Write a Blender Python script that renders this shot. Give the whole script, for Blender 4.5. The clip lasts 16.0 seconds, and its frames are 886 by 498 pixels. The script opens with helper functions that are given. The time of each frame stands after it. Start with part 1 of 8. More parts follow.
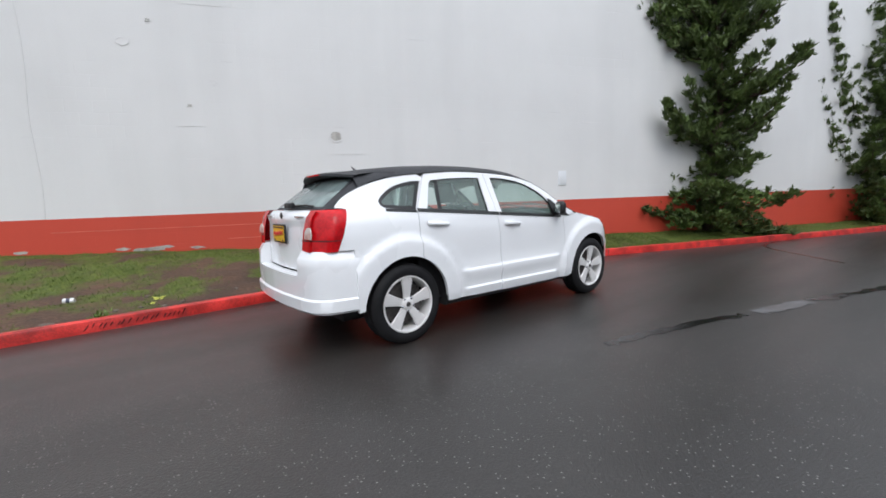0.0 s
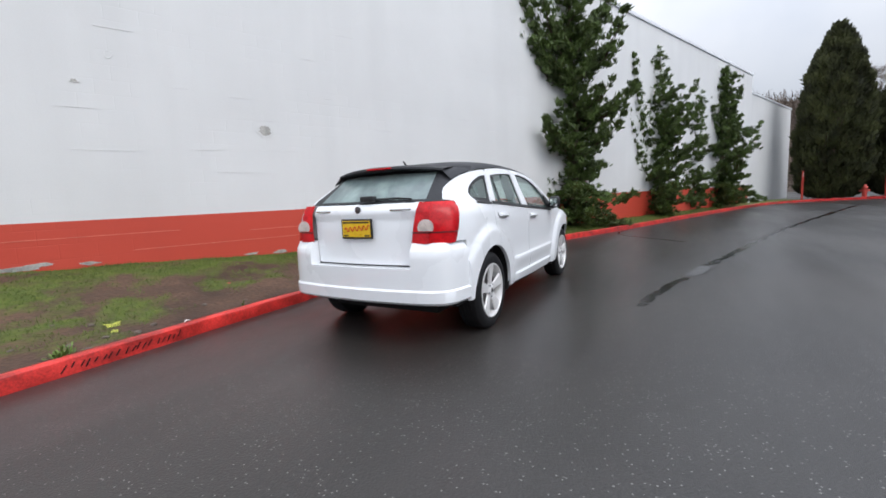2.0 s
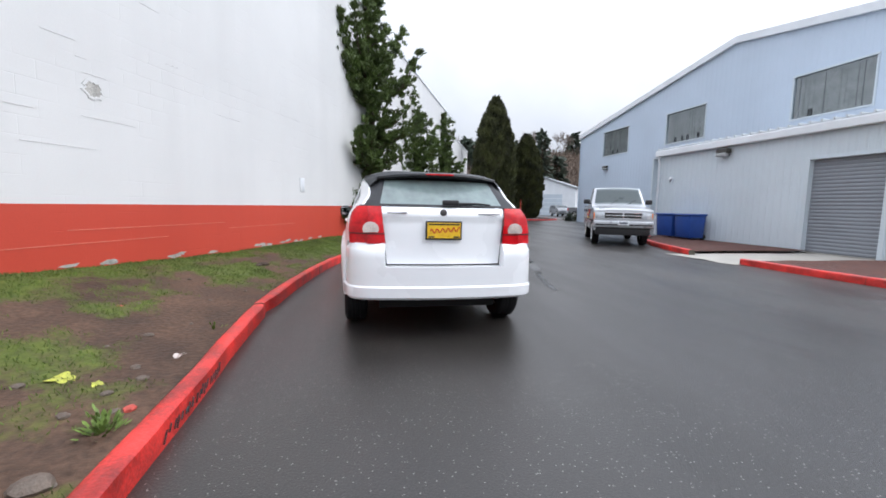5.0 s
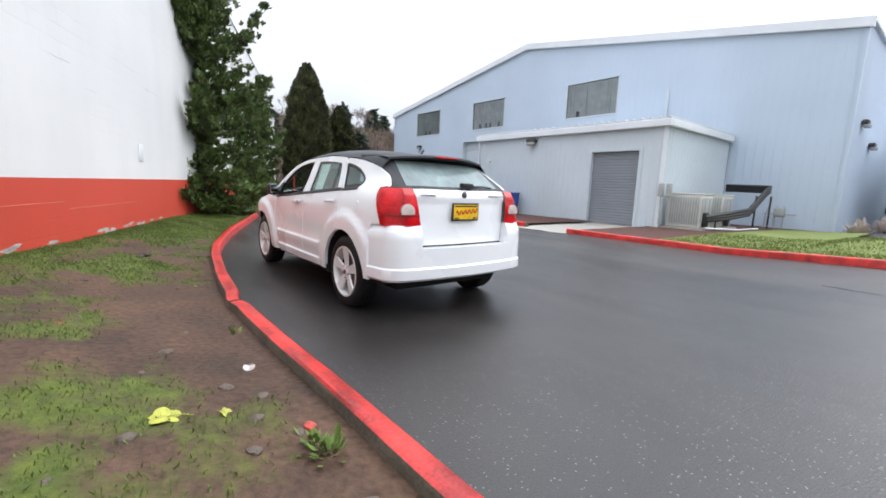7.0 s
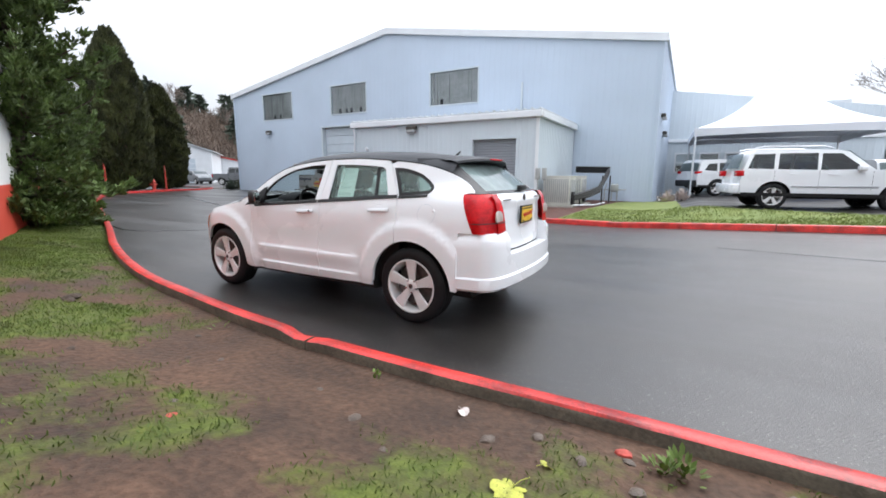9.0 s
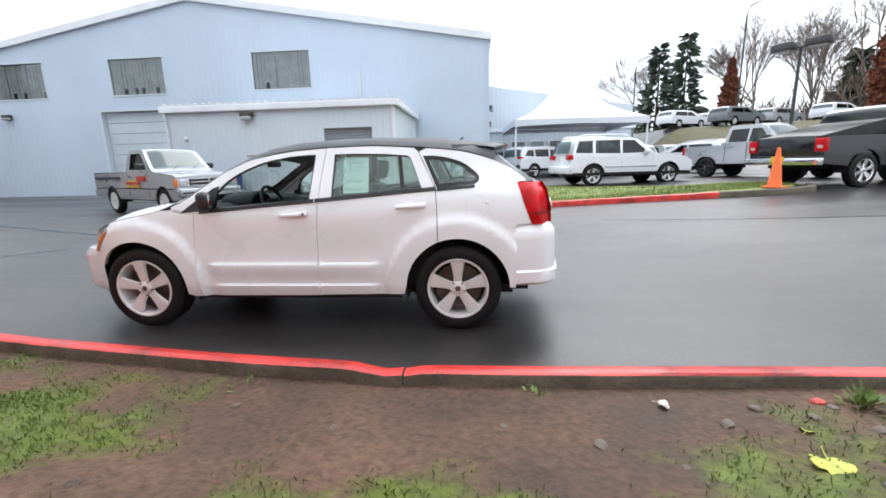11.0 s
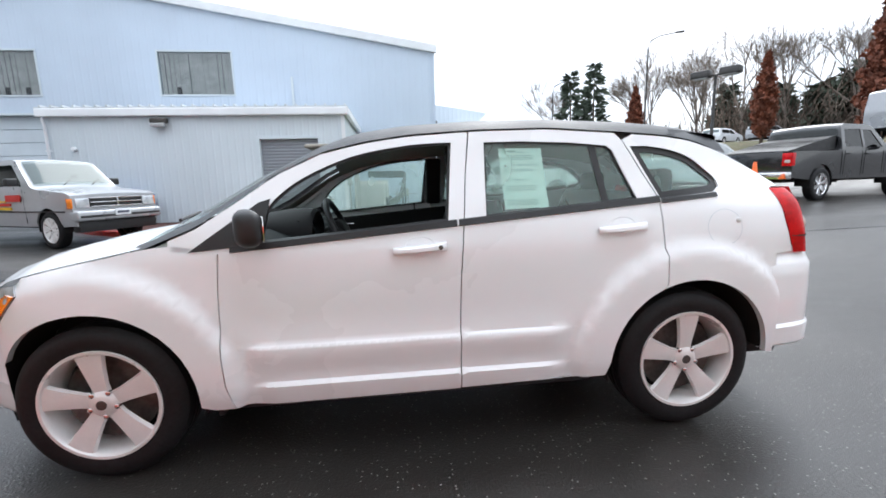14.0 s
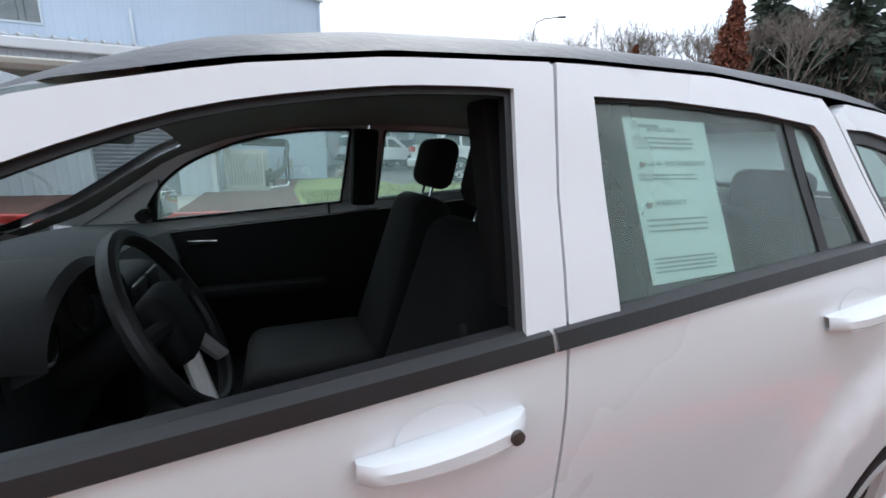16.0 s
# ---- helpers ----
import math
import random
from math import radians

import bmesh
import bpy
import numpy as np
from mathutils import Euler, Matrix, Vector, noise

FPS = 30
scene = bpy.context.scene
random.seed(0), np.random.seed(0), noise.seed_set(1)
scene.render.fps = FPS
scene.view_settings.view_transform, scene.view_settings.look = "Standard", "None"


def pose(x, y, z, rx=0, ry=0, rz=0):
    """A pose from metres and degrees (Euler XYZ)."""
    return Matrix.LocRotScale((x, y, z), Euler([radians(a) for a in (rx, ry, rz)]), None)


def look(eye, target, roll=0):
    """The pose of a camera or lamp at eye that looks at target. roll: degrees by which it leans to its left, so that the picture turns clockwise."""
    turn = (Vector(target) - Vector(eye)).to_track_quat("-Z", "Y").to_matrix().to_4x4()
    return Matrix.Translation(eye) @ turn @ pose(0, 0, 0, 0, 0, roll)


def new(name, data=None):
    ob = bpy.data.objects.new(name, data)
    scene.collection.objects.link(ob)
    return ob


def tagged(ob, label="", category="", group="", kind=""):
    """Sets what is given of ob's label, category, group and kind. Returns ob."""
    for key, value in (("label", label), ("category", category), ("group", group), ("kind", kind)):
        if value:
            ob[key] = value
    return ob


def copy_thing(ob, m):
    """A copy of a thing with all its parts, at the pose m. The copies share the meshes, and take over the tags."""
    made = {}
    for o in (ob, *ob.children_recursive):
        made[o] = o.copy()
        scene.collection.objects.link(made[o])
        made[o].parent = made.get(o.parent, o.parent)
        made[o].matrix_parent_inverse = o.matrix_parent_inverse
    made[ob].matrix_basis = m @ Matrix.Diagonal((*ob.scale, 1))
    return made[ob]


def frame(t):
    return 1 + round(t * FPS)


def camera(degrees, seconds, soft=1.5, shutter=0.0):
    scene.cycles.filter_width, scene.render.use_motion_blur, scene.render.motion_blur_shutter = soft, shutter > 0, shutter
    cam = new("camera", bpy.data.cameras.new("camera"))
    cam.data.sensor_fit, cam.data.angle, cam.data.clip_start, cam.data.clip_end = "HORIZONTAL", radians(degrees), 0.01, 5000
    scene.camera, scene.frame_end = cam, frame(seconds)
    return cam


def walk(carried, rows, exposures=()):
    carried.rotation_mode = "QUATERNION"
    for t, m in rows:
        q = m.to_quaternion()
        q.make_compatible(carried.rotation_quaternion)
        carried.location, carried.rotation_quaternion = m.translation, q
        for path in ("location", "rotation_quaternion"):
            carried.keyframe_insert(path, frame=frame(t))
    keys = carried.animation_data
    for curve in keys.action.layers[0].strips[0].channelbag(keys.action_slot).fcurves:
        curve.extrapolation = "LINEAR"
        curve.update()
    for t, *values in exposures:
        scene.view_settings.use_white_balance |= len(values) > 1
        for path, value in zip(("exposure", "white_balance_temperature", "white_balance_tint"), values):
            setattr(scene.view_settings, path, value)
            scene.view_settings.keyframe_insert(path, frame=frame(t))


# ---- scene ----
cam = camera(93.1, 16.0, soft=1.7, shutter=0.1)
PATH = [
    (0, (0.217, 0.316, 1.208), (1.428, 1.89, 0.972), -2.0),
    (0.5, (-0.254, 0.597, 1.201), (1.158, 1.999, 0.997), -2.3),
    (1, (-0.635, 0.967, 1.193), (0.903, 2.224, 0.961), -1.9),
    (1.5, (-1.038, 1.346, 1.19), (0.641, 2.415, 0.992), -1.5),
    (2, (-1.356, 1.806, 1.177), (0.379, 2.772, 0.938), -2.6),
    (2.5, (-1.641, 2.3, 1.162), (0.166, 3.127, 0.936), -1.3),
    (3, (-1.89, 2.819, 1.176), (-0.006, 3.431, 0.9), -2.8),
    (3.5, (-2.036, 3.321, 1.181), (-0.102, 3.764, 0.931), -1.2),
    (4, (-2.199, 3.811, 1.198), (-0.23, 4.03, 0.928), -0.2),
    (4.5, (-2.226, 4.329, 1.184), (-0.241, 4.301, 0.94), 1.6),
    (4.7, (-2.238, 4.519, 1.173), (-0.258, 4.334, 0.952), 1.7),
    (6.8, (-1.694, 6.5, 1.207), (-0.054, 5.399, 0.894), 1.1),
    (7, (-1.587, 6.676, 1.181), (-0.04, 5.443, 0.888), 2.3),
    (7.5, (-1.215, 7.04, 1.172), (0.139, 5.604, 0.85), 2.4),
    (8, (-0.83, 7.319, 1.234), (0.487, 5.86, 0.861), 2.0),
    (8.5, (-0.391, 7.648, 1.258), (0.769, 6.05, 0.939), 1.8),
    (9, (0.04, 7.92, 1.317), (1.021, 6.213, 0.967), 0.3),
    (9.5, (0.516, 8.09, 1.352), (1.33, 6.292, 1.031), -0.1),
    (9.7, (0.688, 8.161, 1.341), (1.385, 6.321, 0.983), -0.3),
    (11.8, (2.509, 7.972, 1.291), (2.6, 6.015, 0.89), -2.0),
    (12, (2.622, 7.894, 1.264), (2.738, 5.929, 0.911), -1.8),
    (12.5, (2.962, 7.705, 1.277), (3.088, 5.746, 0.895), -3.0),
    (13, (3.134, 7.403, 1.242), (3.25, 5.436, 0.897), -0.5),
    (13.5, (3.342, 7.096, 1.233), (3.251, 5.129, 0.882), -0.7),
    (14, (3.459, 6.734, 1.236), (3.236, 4.773, 0.913), -1.5),
    (14.5, (3.523, 6.365, 1.28), (3.149, 4.428, 0.947), 1.4),
    (15, (3.613, 6.026, 1.287), (3.052, 4.154, 0.856), 0.7),
    (15.5, (3.576, 5.645, 1.293), (2.997, 3.779, 0.864), 0.6),
    (16, (3.537, 5.379, 1.309), (2.806, 3.573, 0.859), 1.0),
]
walk(cam, [(t, look(eye, target, roll)) for t, eye, target, roll in PATH], [(0, 0.58, 6350, 10), (3.5, 0.82, 6250, 11), (4.5, 0.90, 6250, 11), (7, 1.10, 6380, 10), (9.5, 1.14, 6380, 10), (12, 1.32, 6330, 8), (14, 1.28, 6260, 8), (15, 1.0, 6200, 7), (16, 0.92, 6050, 8)])

# ---- world, sun, exposure ----
sky = bpy.data.worlds.new("overcast_sky")
scene.world = sky
sky.use_nodes = True
wn, wl = sky.node_tree.nodes, sky.node_tree.links
wn.clear()
w_out = wn.new("ShaderNodeOutputWorld")
w_bg = wn.new("ShaderNodeBackground")
w_sky = wn.new("ShaderNodeTexSky")
w_sky.sky_type, w_sky.sun_disc = "NISHITA", False
w_sky.sun_elevation, w_sky.sun_rotation = radians(38), radians(200)
w_dim = wn.new("ShaderNodeMix")
w_dim.data_type, w_dim.blend_type = "RGBA", "MULTIPLY"
w_dim.inputs[0].default_value = 1.0
w_dim.inputs[7].default_value = (0.10, 0.10, 0.10, 1)
w_co = wn.new("ShaderNodeTexCoord")
w_no = wn.new("ShaderNodeTexNoise")
w_no.inputs["Scale"].default_value, w_no.inputs["Detail"].default_value = 2.2, 6
w_ramp = wn.new("ShaderNodeValToRGB")
w_ramp.color_ramp.elements[0].position, w_ramp.color_ramp.elements[0].color = 0.34, (0.66, 0.71, 0.80, 1)
w_ramp.color_ramp.elements[1].position, w_ramp.color_ramp.elements[1].color = 0.66, (0.92, 0.93, 0.96, 1)
w_mix = wn.new("ShaderNodeMix")
w_mix.data_type = "RGBA"
w_mix.inputs[0].default_value = 0.86
wl.new(w_co.outputs["Generated"], w_no.inputs["Vector"])
wl.new(w_no.outputs["Fac"], w_ramp.inputs["Fac"])
wl.new(w_sky.outputs["Color"], w_dim.inputs[6])
wl.new(w_dim.outputs[2], w_mix.inputs[6])
wl.new(w_ramp.outputs["Color"], w_mix.inputs[7])
w_sep, w_up = wn.new("ShaderNodeSeparateXYZ"), wn.new("ShaderNodeMapRange")  # an overcast sky is brightest overhead
w_up.inputs["From Min"].default_value, w_up.inputs["From Max"].default_value = 0.12, 0.9
w_up.inputs["To Min"].default_value, w_up.inputs["To Max"].default_value = 0.50, 1.50
wl.new(w_co.outputs["Generated"], w_sep.inputs[0])
wl.new(w_sep.outputs["Z"], w_up.inputs["Value"])
w_dot, w_side, w_all = wn.new("ShaderNodeVectorMath"), wn.new("ShaderNodeMapRange"), wn.new("ShaderNodeMath")  # and towards the veiled sun
w_dot.operation, w_all.operation = "DOT_PRODUCT", "MULTIPLY"
w_dot.inputs[1].default_value = Vector((-10, -24, 16)).normalized()
w_side.inputs["From Min"].default_value, w_side.inputs["From Max"].default_value = 0.1, 1.0
w_side.inputs["To Min"].default_value, w_side.inputs["To Max"].default_value = 1.0, 1.35
wl.new(w_co.outputs["Generated"], w_dot.inputs[0])
wl.new(w_dot.outputs["Value"], w_side.inputs["Value"])
wl.new(w_up.outputs["Result"], w_all.inputs[0])
wl.new(w_side.outputs["Result"], w_all.inputs[1])
wl.new(w_all.outputs[0], w_bg.inputs["Strength"])
wl.new(w_mix.outputs[2], w_bg.inputs["Color"])
wl.new(w_bg.outputs["Background"], w_out.inputs["Surface"])
sun = new("sun", bpy.data.lights.new("sun", "SUN"))
sun.data.energy, sun.data.angle, sun.data.color = 0.62, radians(35), (1.0, 0.97, 0.93)
sun.matrix_world = look((-10, -24, 30), (0, 0, 0))

# ---- materials ----
def linked(tree, a, b):
    tree.links.new(a, b)


def surface(name, base, rough=0.5, metal=0.0, var=0.12, coarse=1.5, fine=40.0, bump=0.15, coat=0.0, second=None, patch=0.5, depth=0.01, world=False, rough_var=0.08, spread=0.0, spec=0.5):
    """A node material with colour and roughness that vary at two scales, and a fine relief."""
    m = bpy.data.materials.new(name)
    m.use_nodes = True
    t = m.node_tree
    n = t.nodes
    p = n["Principled BSDF"]
    p.inputs["Metallic"].default_value = metal
    p.inputs["Coat Weight"].default_value = coat
    p.inputs["Coat Roughness"].default_value = 0.06
    p.inputs["Specular IOR Level"].default_value = spec
    if world:
        co = n.new("ShaderNodeNewGeometry").outputs["Position"]
    else:
        co = n.new("ShaderNodeTexCoord").outputs["Object"]
    a, b = n.new("ShaderNodeTexNoise"), n.new("ShaderNodeTexNoise")
    a.inputs["Scale"].default_value, a.inputs["Detail"].default_value = coarse, 5
    b.inputs["Scale"].default_value, b.inputs["Detail"].default_value = fine, 3
    linked(t, co, a.inputs["Vector"]), linked(t, co, b.inputs["Vector"])
    lo = tuple(c * (1 - var) for c in base) + (1,)
    hi = tuple(min(1, c * (1 + var)) for c in base) + (1,)
    r1 = n.new("ShaderNodeValToRGB")
    r1.color_ramp.elements[0].position, r1.color_ramp.elements[1].position = 0.3, 0.7
    r1.color_ramp.elements[0].color, r1.color_ramp.elements[1].color = lo, hi
    if second:
        r1.color_ramp.elements[0].position, r1.color_ramp.elements[1].position = patch - 0.06, patch + 0.06
        r1.color_ramp.elements[0].color, r1.color_ramp.elements[1].color = tuple(base) + (1,), tuple(second) + (1,)
    linked(t, a.outputs["Fac"], r1.inputs["Fac"])
    mx = n.new("ShaderNodeMix")
    mx.data_type, mx.blend_type = "RGBA", "OVERLAY"
    mx.inputs[0].default_value = min(1.0, var * 1.6)
    linked(t, r1.outputs["Color"], mx.inputs[6]), linked(t, b.outputs["Fac"], mx.inputs[7])
    last = mx.outputs[2]
    if spread:
        oi = n.new("ShaderNodeObjectInfo")
        hs = n.new("ShaderNodeHueSaturation")
        mr0 = n.new("ShaderNodeMapRange")
        mr0.inputs["To Min"].default_value, mr0.inputs["To Max"].default_value = 1 - spread, 1 + spread
        linked(t, oi.outputs["Random"], mr0.inputs["Value"])
        linked(t, mr0.outputs["Result"], hs.inputs["Value"])
        linked(t, last, hs.inputs["Color"])
        last = hs.outputs["Color"]
    linked(t, last, p.inputs["Base Color"])
    mr = n.new("ShaderNodeMapRange")
    mr.inputs["From Min"].default_value, mr.inputs["From Max"].default_value = 0.3, 0.7
    mr.inputs["To Min"].default_value, mr.inputs["To Max"].default_value = max(0.02, rough - rough_var), min(1, rough + rough_var)
    linked(t, a.outputs["Fac"], mr.inputs["Value"]), linked(t, mr.outputs["Result"], p.inputs["Roughness"])
    if bump:
        bp = n.new("ShaderNodeBump")
        bp.inputs["Strength"].default_value, bp.inputs["Distance"].default_value = bump, depth
        linked(t, b.outputs["Fac"], bp.inputs["Height"]), linked(t, bp.outputs["Normal"], p.inputs["Normal"])
    return m


def glazing(name, tint, gloss=0.03, fog_sheen=0.0, fog_sheen_tint=(0.62, 0.75, 0.72)):
    """Thin pane: clear tint, with a mirror gloss that grows at grazing angles; an optional pale film mixes
    condensation, wiped by runs of water, with painted-in sky sheen.
    """
    m = bpy.data.materials.new(name)
    m.use_nodes = True
    t = m.node_tree
    n = t.nodes
    n.remove(n["Principled BSDF"])
    out = n["Material Output"]
    tr, gl, lw, po, fr, mix = n.new("ShaderNodeBsdfTransparent"), n.new("ShaderNodeBsdfGlossy"), n.new("ShaderNodeLayerWeight"), n.new("ShaderNodeMath"), n.new("ShaderNodeMath"), n.new("ShaderNodeMixShader")
    tr.inputs["Color"].default_value = tuple(tint) + (1,)
    gl.inputs["Roughness"].default_value = gloss
    lw.inputs["Blend"].default_value = 0.5
    po.operation, fr.operation = "POWER", "MULTIPLY_ADD"
    po.inputs[1].default_value = 5.0
    fr.inputs[1].default_value, fr.inputs[2].default_value = 0.90, 0.06
    linked(t, lw.outputs["Facing"], po.inputs[0]), linked(t, po.outputs[0], fr.inputs[0])
    through_it = tr.outputs[0]
    if fog_sheen:
        df, tl, both, fm = n.new("ShaderNodeBsdfDiffuse"), n.new("ShaderNodeBsdfTranslucent"), n.new("ShaderNodeMixShader"), n.new("ShaderNodeMixShader")
        df.inputs["Color"].default_value = tl.inputs["Color"].default_value = tuple(fog_sheen_tint) + (1,)
        linked(t, df.outputs[0], both.inputs[1]), linked(t, tl.outputs[0], both.inputs[2])
        co, mp, no, mr = n.new("ShaderNodeTexCoord"), n.new("ShaderNodeMapping"), n.new("ShaderNodeTexNoise"), n.new("ShaderNodeMapRange")
        mp.inputs["Scale"].default_value = (9, 9, 1.2)
        no.inputs["Scale"].default_value, no.inputs["Detail"].default_value = 1.0, 3
        linked(t, co.outputs["Object"], mp.inputs["Vector"]), linked(t, mp.outputs[0], no.inputs["Vector"]), linked(t, no.outputs["Fac"], mr.inputs["Value"])
        mr.inputs["From Min"].default_value, mr.inputs["From Max"].default_value = 0.30, 0.70
        mr.inputs["To Min"].default_value, mr.inputs["To Max"].default_value = fog_sheen * 0.75, fog_sheen
        linked(t, mr.outputs["Result"], fm.inputs[0]), linked(t, tr.outputs[0], fm.inputs[1]), linked(t, both.outputs[0], fm.inputs[2])
        through_it = fm.outputs[0]
    linked(t, fr.outputs[0], mix.inputs[0]), linked(t, through_it, mix.inputs[1]), linked(t, gl.outputs[0], mix.inputs[2])
    linked(t, mix.outputs[0], out.inputs["Surface"])
    return m


def wet_asphalt():
    m = surface("wet_asphalt", (0.029, 0.026, 0.0235), 0.28, var=0.4, coarse=0.35, fine=85, bump=0.55, depth=0.005, world=True, rough_var=0.12)
    t = m.node_tree
    n = t.nodes
    p = n["Principled BSDF"]
    geo = n.new("ShaderNodeNewGeometry")
    vo = n.new("ShaderNodeTexVoronoi")
    vo.inputs["Scale"].default_value, vo.inputs["Randomness"].default_value = 46, 1.0
    linked(t, geo.outputs["Position"], vo.inputs["Vector"])
    size = n.new("ShaderNodeMath")
    size.operation = "LESS_THAN"
    size.inputs[1].default_value = 0.19
    linked(t, vo.outputs["Distance"], size.inputs[0])
    sep = n.new("ShaderNodeSeparateColor")
    linked(t, vo.outputs["Color"], sep.inputs["Color"])
    few = n.new("ShaderNodeMath")
    few.operation = "GREATER_THAN"
    few.inputs[1].default_value = 0.62
    linked(t, sep.outputs[0], few.inputs[0])
    both = n.new("ShaderNodeMath")
    both.operation = "MULTIPLY"
    linked(t, size.outputs[0], both.inputs[0]), linked(t, few.outputs[0], both.inputs[1])
    old = p.inputs["Base Color"].links[0].from_socket
    mx = n.new("ShaderNodeMix")
    mx.data_type = "RGBA"
    mx.inputs[7].default_value = (0.22, 0.215, 0.20, 1)
    linked(t, both.outputs[0], mx.inputs[0]), linked(t, old, mx.inputs[6]), linked(t, mx.outputs[2], p.inputs["Base Color"])
    # broad drier lanes
    st = n.new("ShaderNodeTexNoise")
    mp = n.new("ShaderNodeMapping")
    mp.inputs["Scale"].default_value, mp.inputs["Rotation"].default_value = (0.12, 0.9, 1), (0, 0, radians(14))
    linked(t, geo.outputs["Position"], mp.inputs["Vector"]), linked(t, mp.outputs[0], st.inputs["Vector"])
    st.inputs["Scale"].default_value, st.inputs["Detail"].default_value = 1.0, 4
    mr = n.new("ShaderNodeMapRange")
    mr.inputs["From Min"].default_value, mr.inputs["From Max"].default_value = 0.35, 0.68
    mr.inputs["To Min"].default_value, mr.inputs["To Max"].default_value = 0.28, 0.46
    linked(t, st.outputs["Fac"], mr.inputs["Value"]), linked(t, mr.outputs["Result"], p.inputs["Roughness"])
    p.inputs["Specular IOR Level"].default_value = 0.58
    return m


def block_wall(name, base, rough):
    """Painted concrete block: faint courses, smears of paint and grime."""
    m = surface(name, base, rough, var=0.05, coarse=0.5, fine=55, bump=0.12, depth=0.004)
    t = m.node_tree
    n = t.nodes
    p = n["Principled BSDF"]
    br = n.new("ShaderNodeTexBrick")
    br.inputs["Scale"].default_value = 1.0
    br.inputs["Brick Width"].default_value, br.inputs["Row Height"].default_value = 0.40, 0.20
    br.inputs["Mortar Size"].default_value, br.inputs["Mortar Smooth"].default_value = 0.006, 0.6
    co = n.new("ShaderNodeTexCoord")
    sp, cb = n.new("ShaderNodeSeparateXYZ"), n.new("ShaderNodeCombineXYZ")
    linked(t, co.outputs["Object"], sp.inputs[0])
    linked(t, sp.outputs["X"], cb.inputs["X"]), linked(t, sp.outputs["Z"], cb.inputs["Y"])
    linked(t, cb.outputs[0], br.inputs["Vector"])
    # joints show only in places
    no = n.new("ShaderNodeTexNoise")
    no.inputs["Scale"].default_value, no.inputs["Detail"].default_value = 0.9, 4
    linked(t, co.outputs["Object"], no.inputs["Vector"])
    mr = n.new("ShaderNodeMapRange")
    mr.inputs["From Min"].default_value, mr.inputs["From Max"].default_value = 0.48, 0.72
    linked(t, no.outputs["Fac"], mr.inputs["Value"])
    mu = n.new("ShaderNodeMath")
    mu.operation = "MULTIPLY"
    linked(t, br.outputs["Fac"], mu.inputs[0]), linked(t, mr.outputs["Result"], mu.inputs[1])
    bp = n.new("ShaderNodeBump")
    bp.invert = True
    bp.inputs["Strength"].default_value, bp.inputs["Distance"].default_value = 0.55, 0.006
    linked(t, mu.outputs[0], bp.inputs["Height"])
    first = p.inputs["Normal"].links[0].from_socket
    linked(t, first, bp.inputs["Normal"]), linked(t, bp.outputs["Normal"], p.inputs["Normal"])
    # vertical runs of grime
    mp = n.new("ShaderNodeMapping")
    mp.inputs["Scale"].default_value = (1.4, 1.4, 0.12)
    gr = n.new("ShaderNodeTexNoise")
    gr.inputs["Scale"].default_value, gr.inputs["Detail"].default_value = 1.0, 6
    linked(t, co.outputs["Object"], mp.inputs["Vector"]), linked(t, mp.outputs[0], gr.inputs["Vector"])
    g2 = n.new("ShaderNodeMapRange")
    g2.inputs["From Min"].default_value, g2.inputs["From Max"].default_value = 0.45, 0.8
    g2.inputs["To Max"].default_value = 0.22
    linked(t, gr.outputs["Fac"], g2.inputs["Value"])
    mx = n.new("ShaderNodeMix")
    mx.data_type = "RGBA"
    mx.inputs[7].default_value = tuple(c * 0.72 for c in base) + (1,)
    old = p.inputs["Base Color"].links[0].from_socket
    linked(t, g2.outputs["Result"], mx.inputs[0]), linked(t, old, mx.inputs[6]), linked(t, mx.outputs[2], p.inputs["Base Color"])
    return m


